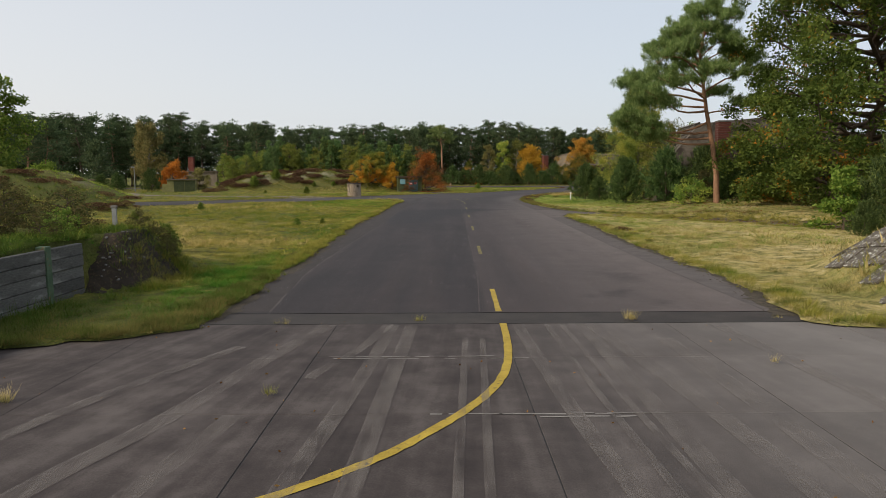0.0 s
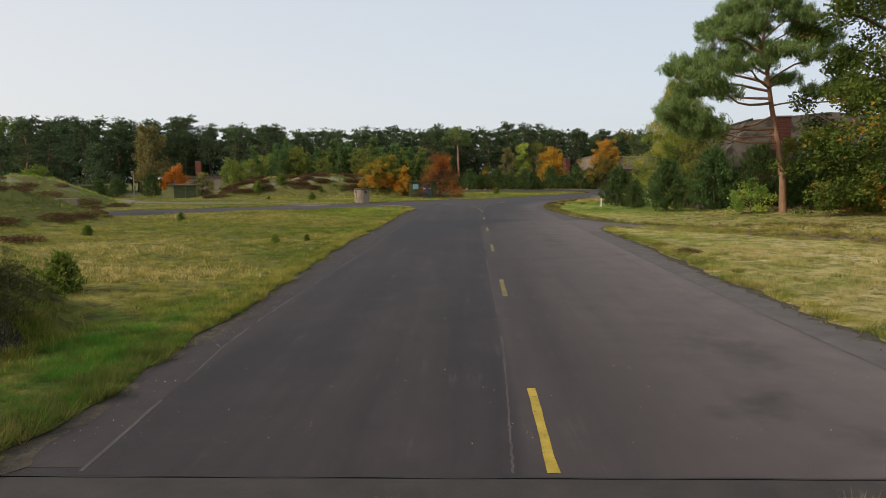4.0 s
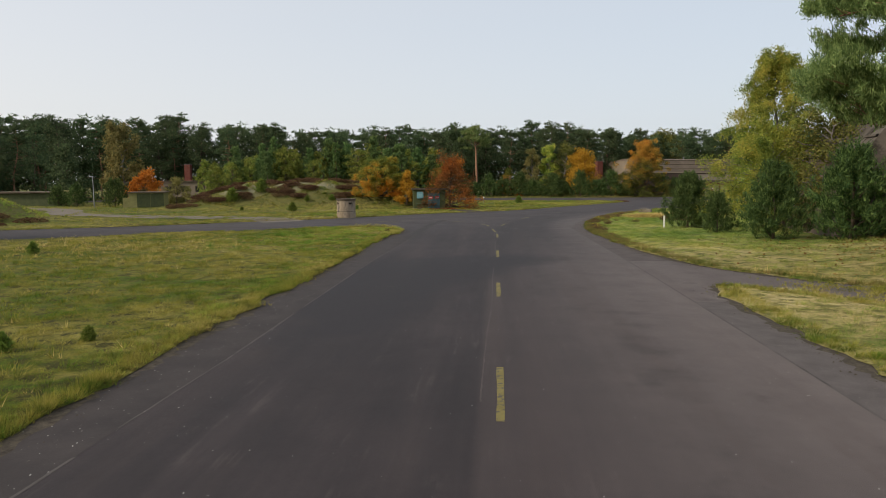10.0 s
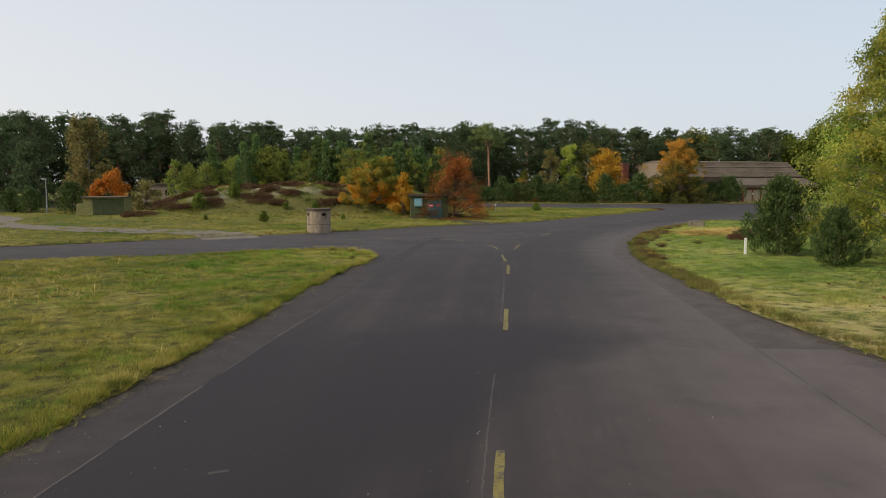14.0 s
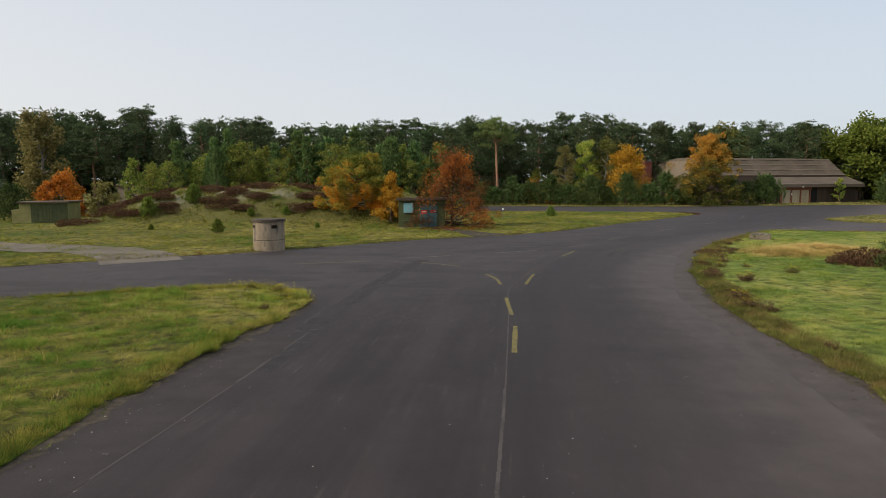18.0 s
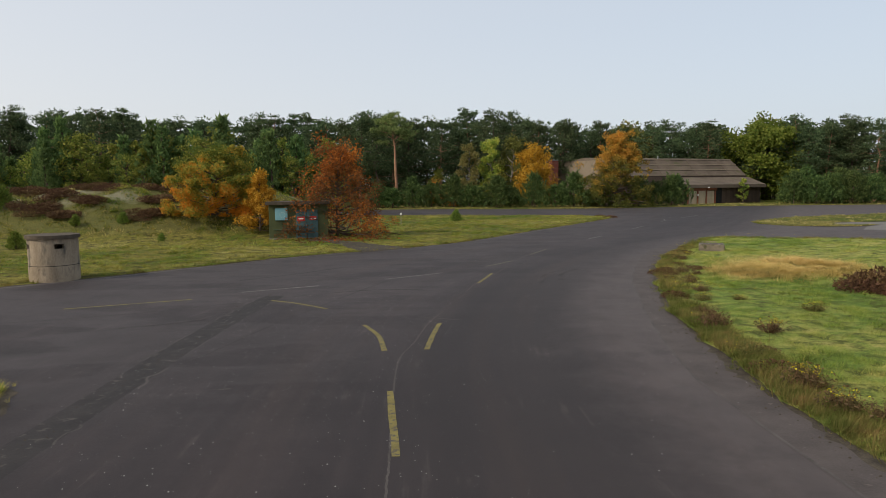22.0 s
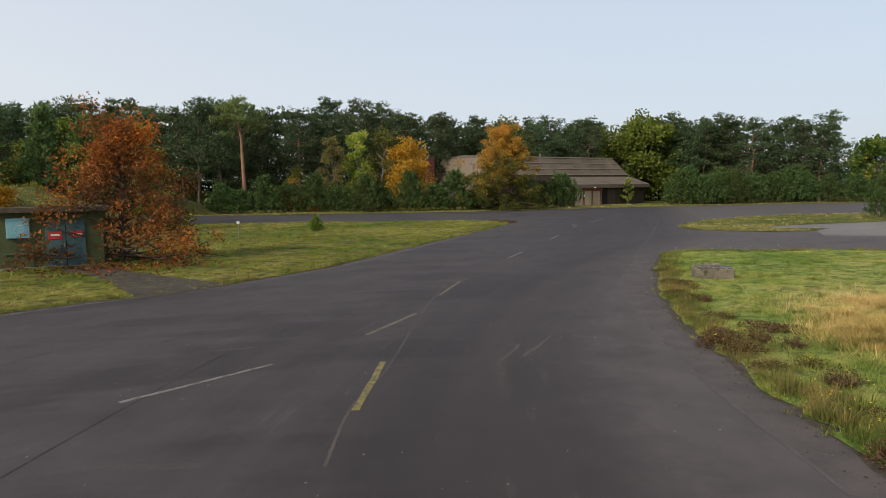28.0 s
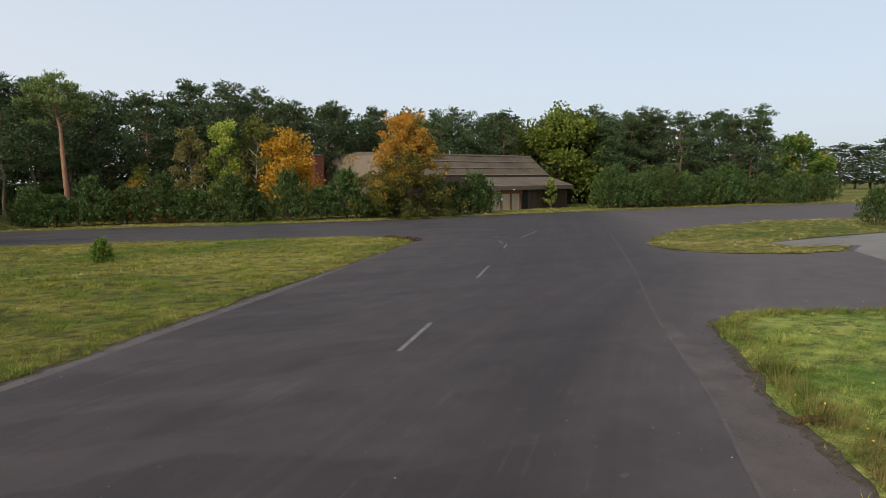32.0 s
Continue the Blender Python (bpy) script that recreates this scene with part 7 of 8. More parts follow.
# western garages, lamp, sheds
ga = thing("garage", (-52.5, 125.6, 0.1), "small olive-green garage with khaki side wall", "garage", "", 18)
part("body", a_box(0, 5.0, 0, 4.0, -0.1, 2.2), M_KHAKI, ga)
part("roof", a_box(-0.15, 5.2, -0.35, 4.2, 2.2, 2.36, bevel=0.02), M_ROOFELT, ga)
for a in (1.15, 3.05):
    gd = part("door", a_box(a, a + 1.85, -0.06, -0.004, 0.02, 2.08, bevel=0.01), M_GREENPAINT, ga, "olive steel door")
    for q in range(4):
        part("rib", a_box(a + 0.2 + q * 0.45, a + 0.26 + q * 0.45, -0.08, -0.058, 0.1, 2.0), M_GREENPAINT, gd)
part("side_hut", a_box(-0.9, -0.02, 0.3, 1.6, -0.1, 1.45, bevel=0.02), M_KHAKI, ga)
lsd = thing("long_shed", (-86, 133.5, 0.1), "long low olive-green shed", "shed", "", 8)
part("body", a_box(0, 16, 0, 6, -0.1, 2.1), M_GREENPAINT, lsd)
part("roof", a_box(-0.3, 16.2, -0.5, 6.3, 2.1, 2.35, bevel=0.02), M_ROOFELT, lsd)
part("end_hut", a_box(16.2, 18.2, 0.5, 3, -0.1, 2.55, bevel=0.02), M_KHAKI, lsd)
lp = thing("street_lamp", (-60.6, 130.0, 0.05), "slim galvanised lamp post with a short arm", "street lamp")
part("pole", mesh_of("pole", *tube([(0, 0, -0.1), (0, 0, 2.4), (0, 0, 4.7)], [0.09, 0.07, 0.05], 10), M_METAL, True), None, lp)
part("lamp_head", a_box(-0.55, 0.1, -0.12, 0.12, 4.68, 4.84, bevel=0.03), M_METAL, lp)
# shelter mouth in the far mound
bu = thing("bunker_mouth", (-46.0, 83.6, 0.0), "mossy concrete bunker entrance in a grass mound", "bunker", "", 12)
part("face", a_box(-1.3, 1.9, 0, 0.6, -0.1, 1.35, bevel=0.05), M_BLOCK, bu)
# flat dark plate on the face, painted as the unlit entrance
part("opening", a_box(-0.9, 0.5, -0.02, 0.0, 0.0, 1.1), M_DARK, bu)

# retaining wall at the apron: steel posts with stacked concrete boards
rw = thing("retaining_wall", (-10.6, 8.0, 0), "weathered concrete board wall between green steel posts", "wall")
bm_board = {}
post_y = [-7.2, -3.6, 0.0, 3.6, 7.1, 10.0, 11.7]
for q in range(len(post_y) - 1):
    l = post_y[q + 1] - post_y[q] - 0.22
    for z in range(5):
        me = bm_board.setdefault(round(l, 2), from_bm("wall_board", a_box(-0.09, 0.09, -l / 2, l / 2, 0, 0.298, bevel=0.015), M_OLDWALL))
        part("wall_board", me, None, rw, at=pose(rng.normal(0, 0.008), (post_y[q] + post_y[q + 1]) / 2, z * 0.308 - 0.05, 0, rng.normal(0, 0.6), 0))
for y in post_y[:-1]:
    ps = part("wall_post", a_box(-0.14, 0.12, y - 0.11, y + 0.11, -0.2, 1.56, bevel=0.012), M_GREENSTEEL, rw, "rust-flecked green steel post")
# dark soil bank at the wall's end, a quarter cone
gx, gy = np.meshgrid(np.linspace(-10.66, -9.0, 44), np.linspace(19.4, 23.0, 60))
cone = ((np.maximum(0, gx + 10.7) / 1.55) ** 3 + (np.maximum(0, 22.1 - gy) / 2.55) ** 3) ** (1 / 3)
edge = np.minimum.reduce([(1.02 - cone) * 2.0, (cone - 0.22) * 2.0, (23.0 - gy) * 0.8, (gx + 10.75) * 3]) + 0.12 * np.sin(gx * 5 + gy * 3) + 0.07 * np.sin(gx * 13 - gy * 9)
bz = height(gx, gy) + np.clip(edge * 0.35, -0.12, 0.055) + 0.022 * np.sin(gx * 11 + gy * 7) * np.sin(gy * 13)
bf = np.array([(i * 44 + j, i * 44 + j + 1, (i + 1) * 44 + j + 1, (i + 1) * 44 + j) for i in range(59) for j in range(43)])
tagged(new("soil_bank", mesh_of("soil_bank", np.stack([gx, gy, bz], 2).reshape(-1, 3), bf, M_SOIL, True)), "bare dark soil bank with stones at a wall end", "bank", "", "structure")
stone = from_bm("stone", a_box(-0.07, 0.07, -0.05, 0.05, -0.03, 0.05, bevel=0.03), M_PAD)
for k in range(26):
    qx, qy = rng.uniform(-10.6, -9.6), rng.uniform(19.9, 21.4)
    st = tagged(new("stone", stone), "pale stone lying on a dark soil bank", "stone", "stones on the bank")
    st.matrix_basis = pose(qx, qy, float(height(qx, qy)) + 0.06, rng.uniform(-20, 20), rng.uniform(-20, 20), rng.uniform(0, 180)) @ Matrix.Diagonal((*([rng.uniform(0.3, 0.8)] * 3), 1))
sp = thing("sign_post", (-12.4, 25.2, float(height(-12.4, 25.2)) - 0.1), "leaning pale steel post on the grass bank", "post", "", 0)
part("post", a_box(-0.08, 0.08, -0.04, 0.04, 0, 1.05, bevel=0.01), M_METAL, sp)
part("post_cap", a_box(-0.1, 0.1, -0.06, 0.06, 1.0, 1.1, bevel=0.01), M_PAD, sp)

# paved bank beside the apron on the east: lichened slabs laid on the slope
pv = tagged(new("paved_bank"), "sloping bank paved with lichened concrete slabs", "bank", "", "structure")
me = from_bm("paving_slab", a_box(-0.48, 0.48, -0.485, 0.485, -0.05, 0.03, bevel=0.012), M_LICHEN)
for i in range(12):
    for j in range(13):
        x, y = 8.6 + i * 0.80, 11.2 + j * 1.0
        if x < 10.3 + 0.28 * (y - 17.6) or y > 23.4 or y < 16.0:
            continue
        z = float(height(x, y))
        dzx = (float(height(x + 0.4, y)) - float(height(x - 0.4, y))) / 0.8
        dzy = (float(height(x, y + 0.4)) - float(height(x, y - 0.4))) / 0.8
        part("paving_slab", me, None, pv, at=pose(x, y, z + 0.05, math.degrees(math.atan(dzy)) + rng.normal(0, 0.7), -math.degrees(math.atan(dzx)) + rng.normal(0, 0.7), rng.normal(0, 0.6)))

# ---------------------------------------------------------------- grass, weeds and heather
def tufts(name, px, py, tall, blades, material, label, wide=0.02, seed=5, lean=0.5, category="grass"):
    """Grass tufts: slim bent blades from each point. One mesh."""
    r = np.random.default_rng(seed)
    n = len(px)
    base = np.column_stack([px, py, height(px, py) - 0.03 - 0.12 * np.minimum(height(px, py), 0.15)])
    base = np.repeat(base, blades, 0)
    bx, by = np.asarray(px), np.asarray(py)
    tuss = np.sin(bx * 3.1 + 1.7 * np.sin(by * 1.3)) * np.sin(by * 2.7 + 1.9 * np.sin(bx * 1.1)) * 0.5 + np.sin(bx * 0.8 + 1.5 * np.sin(by * 0.5)) * np.sin(by * 0.7 + 1.4 * np.sin(bx * 0.6)) * 0.4
    tl = np.repeat(np.asarray(tall) * np.clip(0.85 + tuss, 0.3, 1.7), blades) * r.uniform(0.5, 1.25, n * blades)
    a = r.uniform(0, 2 * math.pi, n * blades)
    off = np.column_stack([np.cos(a), np.sin(a), np.zeros(n * blades)])
    base[:, :2] += off[:, :2] * (r.uniform(0, 0.5, (n * blades, 1)) * tl[:, None])
    tip = base + off * (tl * r.uniform(0.15, lean, n * blades))[:, None] + np.array([0, 0, 1]) * tl[:, None]
    side = np.column_stack([-np.sin(a), np.cos(a), np.zeros(n * blades)]) * (wide * (0.6 + tl * 2.5))[:, None]
    v = np.stack([base - side, base + side, tip], 1).reshape(-1, 3)
    me = mesh_of(name, v, np.arange(len(v)).reshape(-1, 3), material)
    return tagged(new(name, me), label, category, "", "stuff")


BLEACHED = ((16.6, 96.2, 1.3, 1.5), (18.4, 97.7, 1.7, 2.0), (20.4, 98.9, 1.9, 2.2), (19.6, 96.9, 1.3, 1.2))


def bleached(p):
    return np.any([np.hypot((p[:, 0] - bx) / rx, (p[:, 1] - by) / ry) < 1 for bx, by, rx, ry in BLEACHED], 0)


def scatter(key, n, box_, lo, hi, seed):
    """Points in a field between lo and hi metres from its verge."""
    r = np.random.default_rng(seed)
    ob, rim, outline = LAWNS[key]
    x0, x1, y0, y1 = box_
    k = n // 7 + 1
    p = np.repeat(np.column_stack([r.uniform(x0, x1, k), r.uniform(y0, y1, k)]), 7, 0)
    p += r.normal(0, 1, p.shape) * np.repeat(r.uniform(0.08, 0.26, (k, 1)) * (1 if hi < 7 else 1.6), 7, 0)
    p = p[inside(p[:, 0], p[:, 1], outline)]
    tuss = np.sin(p[:, 0] * 2.3 + 1.9 * np.sin(p[:, 1] * 1.1)) * np.sin(p[:, 1] * 2.1 + 1.6 * np.sin(p[:, 0] * 0.9))
    p = p[r.uniform(-1.15, 0.9, len(p)) < tuss]
    p = p[~bleached(p) | (r.uniform(0, 1, len(p)) < 0.10)]
    p = p[~inside(p[:, 0], p[:, 1], dv) | (r.uniform(0, 1, len(p)) < 0.12)]
    d = edge_distance(p[:, 0], p[:, 1], rim[(rim[:, 0] > x0 - 15) & (rim[:, 0] < x1 + 15) & (rim[:, 1] > y0 - 15) & (rim[:, 1] < y1 + 15)])
    return p[(d >= lo) & (d < hi)]


def sward(key, box_, dense, mid, far, seed, mat=None, tall=1.0):
    area = (box_[1] - box_[0]) * (box_[3] - box_[2])
    a = scatter(key, int(area * dense), box_, 0.0, 6.0, seed)
    tufts("grass", a[:, 0], a[:, 1], np.full(len(a), 0.12 * tall), 7, mat or M_GRASS, "ankle-high autumn grass, green and straw mixed", 0.0065, seed, 1.7)
    b = scatter(key, int(area * mid), box_, 6.0, 18.0, seed + 1)
    tufts("grass", b[:, 0], b[:, 1], np.full(len(b), 0.15 * tall), 6, mat or M_GRASS, "rough autumn grass, green and straw mixed", 0.013, seed + 1, 1.7)
    c = scatter(key, int(area * far), box_, 18.0, 70.0, seed + 2)
    if len(c):
        tufts("grass", c[:, 0], c[:, 1], np.full(len(c), 0.20 * tall), 5, mat or M_GRASS, "rough autumn grass far from the taxiway", 0.026, seed + 2, 1.7)


def fringe(key, lo, hi, step, mat, tall, seed, label, skip=0.35):
    """Weeds that hang over the edge of the tarmac."""
    r = np.random.default_rng(seed)
    rim = LAWNS[key][1]
    rim = rim[(rim[:, 1] > lo) & (rim[:, 1] < hi) & (np.abs(rim[:, 0]) < 60)]
    line = np.repeat(rim, step, 0)
    wave = np.sin(line[:, 1] * 0.9 + line[:, 0] * 0.7) * 0.5 + 0.5
    keep = r.uniform(0, 1, len(line)) > skip * (0.5 + wave)
    line = line[keep] + np.clip(r.normal(0, 0.15, (keep.sum(), 2)), -0.28, 0.28)
    line = line[inside(line[:, 0], line[:, 1], LAWNS[key][2]) | (r.uniform(0, 1, len(line)) < 0.25)]
    tufts("verge_weeds", line[:, 0], line[:, 1], tall * r.uniform(0.5, 1.5, len(line)), 9, mat, label, 0.0065, seed, 1.5, "weeds")


sward("lawn_west", (-26, -5, 21, 85), 95, 24, 7.0, 11)
sward("lawn_west", (-16, -5, 13, 22), 90, 30, 0, 114, M_MOSS, 1.15)
sward("lawn_west", (-11, -5, 16, 24), 45, 0, 0, 115, M_VIVID, 1.1)
sward("lawn_west", (-8.0, -5, 22, 66), 55, 0, 0, 111, M_LUSH)
sward("lawn_west", (-14, -5, 68, 85), 110, 20, 0, 112, M_LUSH, 1.3)
sward("lawn_west", (-16, -5, 64, 85), 40, 14, 0, 113, M_VIVID, 1.2)
sward("lawn_west", (-75, -26, 16, 82), 0.0, 3, 1.6, 14, tall=1.2)
sward("lawn_east_near", (6, 30, 13, 40), 90, 20, 5, 21, M_STRAW, 1.35)
sward("lawn_east_near", (6, 26, 30, 56), 60, 18, 0, 24, M_GREEN, 1.1)
sward("lawn_east_near", (6, 26, 38, 56), 14, 5, 0, 25, M_STRAW, 1.2)
sward("lawn_east", (8, 34, 66, 118), 125, 20, 4, 31, M_GREEN)
sward("lawn_east", (8, 40, 46, 72), 20, 9, 4, 32, M_STRAW)
sward("lawn_east", (8, 34, 48, 70), 46, 13, 2, 33, M_GREEN)
sward("lawn_east", (34, 60, 30, 112), 8, 4, 2, 34, M_GREEN)
sward("lawn_north", (-40, 26, 82, 158), 34, 10, 4, 41)
sward("lawn_north", (-20, 26, 98, 150), 44, 11, 0, 141, M_GREEN)
sward("lawn_north", (-80, -40, 60, 140), 3, 3, 1.6, 44, tall=1.2)
sward("lawn_island", (34, 90, 124, 146), 12, 6, 0, 51, M_STRAW, 1.2)
sward("lawn_back", (-30, 120, 170, 200), 5, 2, 0, 61, M_STRAW, 1.5)
for key, lo, hi, sd in (("lawn_west", 12, 86, 71), ("lawn_east_near", 13, 56, 72), ("lawn_east", 47, 118, 73), ("lawn_north", 80, 158, 74), ("lawn_island", 120, 146, 75), ("lawn_back", 168, 178, 76)):
    fringe(key, lo, hi, 9, M_FRINGE, 0.085, sd, "brown and green weeds along the tarmac edge")
    fringe(key, max(lo, 22) if key == "lawn_west" else lo, hi, 8, M_GRASS, 0.10, sd + 10, "longer grass along the tarmac edge")


def tussocks(key, box_, n, lo, hi, rad, tall, blades, mat, seed, label, wide=0.012):
    """Cushions of long grass that lean outwards from their hearts."""
    r = np.random.default_rng(seed)
    ob, rim, outline = LAWNS[key]
    x0, x1, y0, y1 = box_
    p = np.column_stack([r.uniform(x0, x1, n), r.uniform(y0, y1, n)])
    p = p[inside(p[:, 0], p[:, 1], outline) & ~inside(p[:, 0], p[:, 1], dv) & ~bleached(p)]
    d = edge_distance(p[:, 0], p[:, 1], rim[(rim[:, 0] > x0 - 15) & (rim[:, 0] < x1 + 15) & (rim[:, 1] > y0 - 15) & (rim[:, 1] < y1 + 15)])
    p = p[(d >= lo) & (d < hi)]
    k = len(p)
    size = np.repeat(r.uniform(0.55, 1.35, k), blades)
    c = np.repeat(np.column_stack([p, height(p[:, 0], p[:, 1]) - 0.03]), blades, 0)
    a = r.uniform(0, 2 * math.pi, k * blades)
    s = np.sqrt(r.uniform(0, 1, k * blades))
    out = np.column_stack([np.cos(a), np.sin(a), np.zeros(k * blades)])
    wind = np.array([0.25, -0.12, 0.0])
    base = c + out * (s * rad * 0.75 * size)[:, None]
    rise = tall * size * (1.05 - 0.55 * s ** 2) * r.uniform(0.6, 1.15, k * blades)
    tip = base + (out * s[:, None] + wind) * (rad * 0.8 * size)[:, None] + np.array([0, 0, 1.0]) * rise[:, None]
    b = a + r.normal(0, 0.5, k * blades)
    side = np.column_stack([-np.sin(b), np.cos(b), np.zeros(k * blades)]) * (wide * size)[:, None]
    v = np.stack([base - side, base + side, tip], 1).reshape(-1, 3)
    tagged(new("tussocks", mesh_of("tussocks", v, np.arange(len(v)).reshape(-1, 3), mat)), label, "grass", "", "stuff")


tussocks("lawn_west", (-34, -5, 24, 86), 3400, 2.2, 40, 0.34, 0.20, 46, M_TUSSOCK, 401, "golden olive tussocks of long field grass", 0.007)
tussocks("lawn_west", (-16, -4, 22, 86), 2400, 0.10, 2.4, 0.24, 0.17, 46, M_GRASS, 402, "green and straw tussocks beside the verge", 0.006)
tussocks("lawn_west", (-16, -4, 13.5, 24), 5200, 0.02, 0.9, 0.20, 0.20, 34, M_FRINGE, 409, "matted brown and green grass at the apron corner", 0.0055)
tussocks("lawn_west", (-16, -4, 24, 86), 26000, 0.05, 0.60, 0.19, 0.20, 34, M_TUSSOCK, 403, "long golden grass lining the tarmac", 0.0055)
tussocks("lawn_east_near", (6, 22, 14, 56), 16000, 0.05, 0.7, 0.19, 0.19, 34, M_TUSSOCK, 404, "long golden grass lining the tarmac", 0.0055)
tussocks("lawn_east", (7, 34, 48, 118), 34000, 0.05, 0.75, 0.19, 0.20, 32, M_FRINGE, 405, "brownish weeds and grass lining the tarmac", 0.0055)
tussocks("lawn_east", (7.5, 11.0, 70, 90), 5200, 0.0, 0.9, 0.20, 0.19, 32, M_FRINGE, 410, "brown weeds hiding the tarmac edge", 0.006)
tussocks("lawn_east", (8, 34, 52, 118), 5200, 0.5, 11, 0.26, 0.13, 40, M_GREEN, 406, "green tussocks of lawn grass", 0.0055)
tussocks("lawn_north", (-30, 26, 84, 150), 12000, 0.05, 0.9, 0.22, 0.20, 28, M_FRINGE, 407, "brownish weeds and grass lining the tarmac", 0.009)
tussocks("lawn_north", (-30, 26, 90, 150), 3600, 0.9, 14, 0.32, 0.20, 34, M_GRASS, 408, "green and straw tussocks before the mound", 0.011)


q = np.random.default_rng(420).uniform(0, 1, (5200, 1)) * np.array([[24.0, -25.0]]) + np.array([[12.6, 53.6]]) + np.random.default_rng(421).normal(0, 1.1, (5200, 2))
q = q[~inside(q[:, 0], q[:, 1], LAWNS["lawn_east"][2]) & ~inside(q[:, 0], q[:, 1], LAWNS["lawn_east_near"][2])]
q = q[np.sin(q[:, 0] * 1.9) * np.sin(q[:, 1] * 1.6) > -0.55]
tufts("grass", q[:, 0], q[:, 1], np.full(len(q), 0.16), 8, M_TUSSOCK, "grass grown over the old turning", 0.010, 422, 1.6)


def mound_grass(cx, cy, rx, ry, n, seed, mat, tall=0.28, wide=0.03):
    r = np.random.default_rng(seed)
    q = r.uniform(-1, 1, (n, 2)) * np.array([rx, ry]) + np.array([cx, cy])
    q = q[(height(q[:, 0], q[:, 1]) > 0.3) & ~((q[:, 0] > -10.9) & (q[:, 0] < -9.25) & (q[:, 1] > 19.5) & (q[:, 1] < 21.6))]
    tufts("grass", q[:, 0], q[:, 1], tall * r.uniform(0.5, 1.3, len(q)), 6, mat, "rough tufted grass and moss on a mound", wide, seed, 1.2)


mound_grass(-22, 28, 13, 14, 12000, 201, M_GREEN, 0.15, 0.013)
mound_grass(-22, 28, 13, 14, 7000, 202, M_GRASS, 0.17, 0.013)
mound_grass(-12.5, 14, 1.8, 9, 3000, 218, M_MOSS, 0.13, 0.009)
mound_grass(-14, 24, 4.5, 6, 7000, 219, M_MOSS, 0.15, 0.009)
mound_grass(-9.9, 22.6, 1.2, 1.2, 900, 222, M_MOSS, 0.16, 0.007)
mound_grass(-9.6, 22.8, 1.2, 1.4, 500, 223, M_GRASS, 0.22, 0.006)
mound_grass(-22, 28, 13, 14, 7000, 220, M_MOSS, 0.15, 0.014)
mound_grass(-45, 61, 17, 12, 5200, 203, M_MOSS, 0.24, 0.014)
mound_grass(-63, 93.5, 19, 13, 7000, 204, M_LUSH, 0.24, 0.016)
mound_grass(-25, 128, 24, 11, 5200, 205, M_TUSSOCK, 0.22, 0.02)
mound_grass(-25, 124, 24, 6, 2200, 206, M_STRAW, 0.2)
mound_grass(17, 18, 8, 9, 1400, 207, M_STRAW)
mound_grass(-24, 124, 17, 6.5, 4200, 208, M_GRASS, 0.16)
mound_grass(-18, 125, 8, 4.0, 3000, 221, M_STRAW, 0.08, 0.014)
mound_grass(-28, 123, 16, 4.0, 9000, 224, M_MOSS, 0.13, 0.014)
# a bleached patch in the eastern lawn, and dry tussocks in the western one
for cx, cy, sx, sy, n, sd in ((16.6, 96.2, 0.7, 0.8, 3600, 211), (18.4, 97.7, 0.9, 1.1, 6000, 212), (20.4, 98.9, 1.0, 1.2, 5600, 210), (19.6, 96.9, 0.7, 0.7, 2600, 209), (12.2, 56.0, 1.6, 0.7, 260, 213), (-16, 38, 5, 4, 900, 214), (-11.5, 33, 2.2, 1.2, 500, 215), (-20, 66, 6, 4, 800, 216)):
    q = np.random.default_rng(sd).normal(0, 1, (n, 2)) * np.array([sx, sy]) + np.array([cx, cy])
    q = q[np.any([inside(q[:, 0], q[:, 1], l[2]) & (edge_distance(q[:, 0], q[:, 1], l[1][::2]) > 0.3) for l in LAWNS.values()], 0)]
    n = len(q)
    tufts("dry_grass", q[:, 0], q[:, 1], np.full(n, 0.24), 5, M_BLEACHED, "patch of bleached straw-coloured grass", 0.008, sd, 1.7)


def litter(name, px, py, size, material, label, seed, lift=0.02, paved=False):
    r = np.random.default_rng(seed)
    c = np.column_stack([px, py, np.full(len(px), 0.014) if paved else height(px, py) + lift + r.uniform(0, 0.05, len(px))])
    d = r.normal(0, 1, (len(px), 3)) * np.array([1, 1, 0.08 if paved else 0.35])
    v, f = cards(c, d, size, size * 0.7, r, 0.1)
    return tagged(new(name, mesh_of(name, v, f, material)), label, "leaves", "", "stuff")


r = np.random.default_rng(9)
a = r.normal(0, 1, (5200, 2)) * np.array([8, 6]) + np.array([33, 61])
a = a[inside(a[:, 0], a[:, 1], LAWNS["lawn_east"][2])]
litter("fallen_leaves", a[:, 0], a[:, 1], 0.13, L_LITTER, "brown and orange oak leaves fallen on the grass", 91)
a = r.uniform(0, 1, (1500, 1)) * np.array([[20.0, -21.0]]) + np.array([[15.5, 50.5]]) + r.normal(0, 0.9, (1500, 2))
litter("fallen_leaves", a[:, 0], a[:, 1], 0.11, L_LITTER, "brown oak leaves fallen on the old turning", 93, paved=True)
a = r.uniform(-1, 1, (70, 2)) * np.array([8.0, 5.0]) + np.array([0.0, 11.5])
litter("fallen_leaves", a[:, 0], a[:, 1], 0.05, L_LITTER, "few small brown leaves blown over the slabs", 94, paved=True)
a = r.normal(0, 1, (700, 2)) * np.array([1.9, 1.4]) + np.array([-3.6, 117.4])
litter("fallen_leaves", a[:, 0], a[:, 1], 0.16, L_RED, "red leaves fallen below the shed tree", 92)
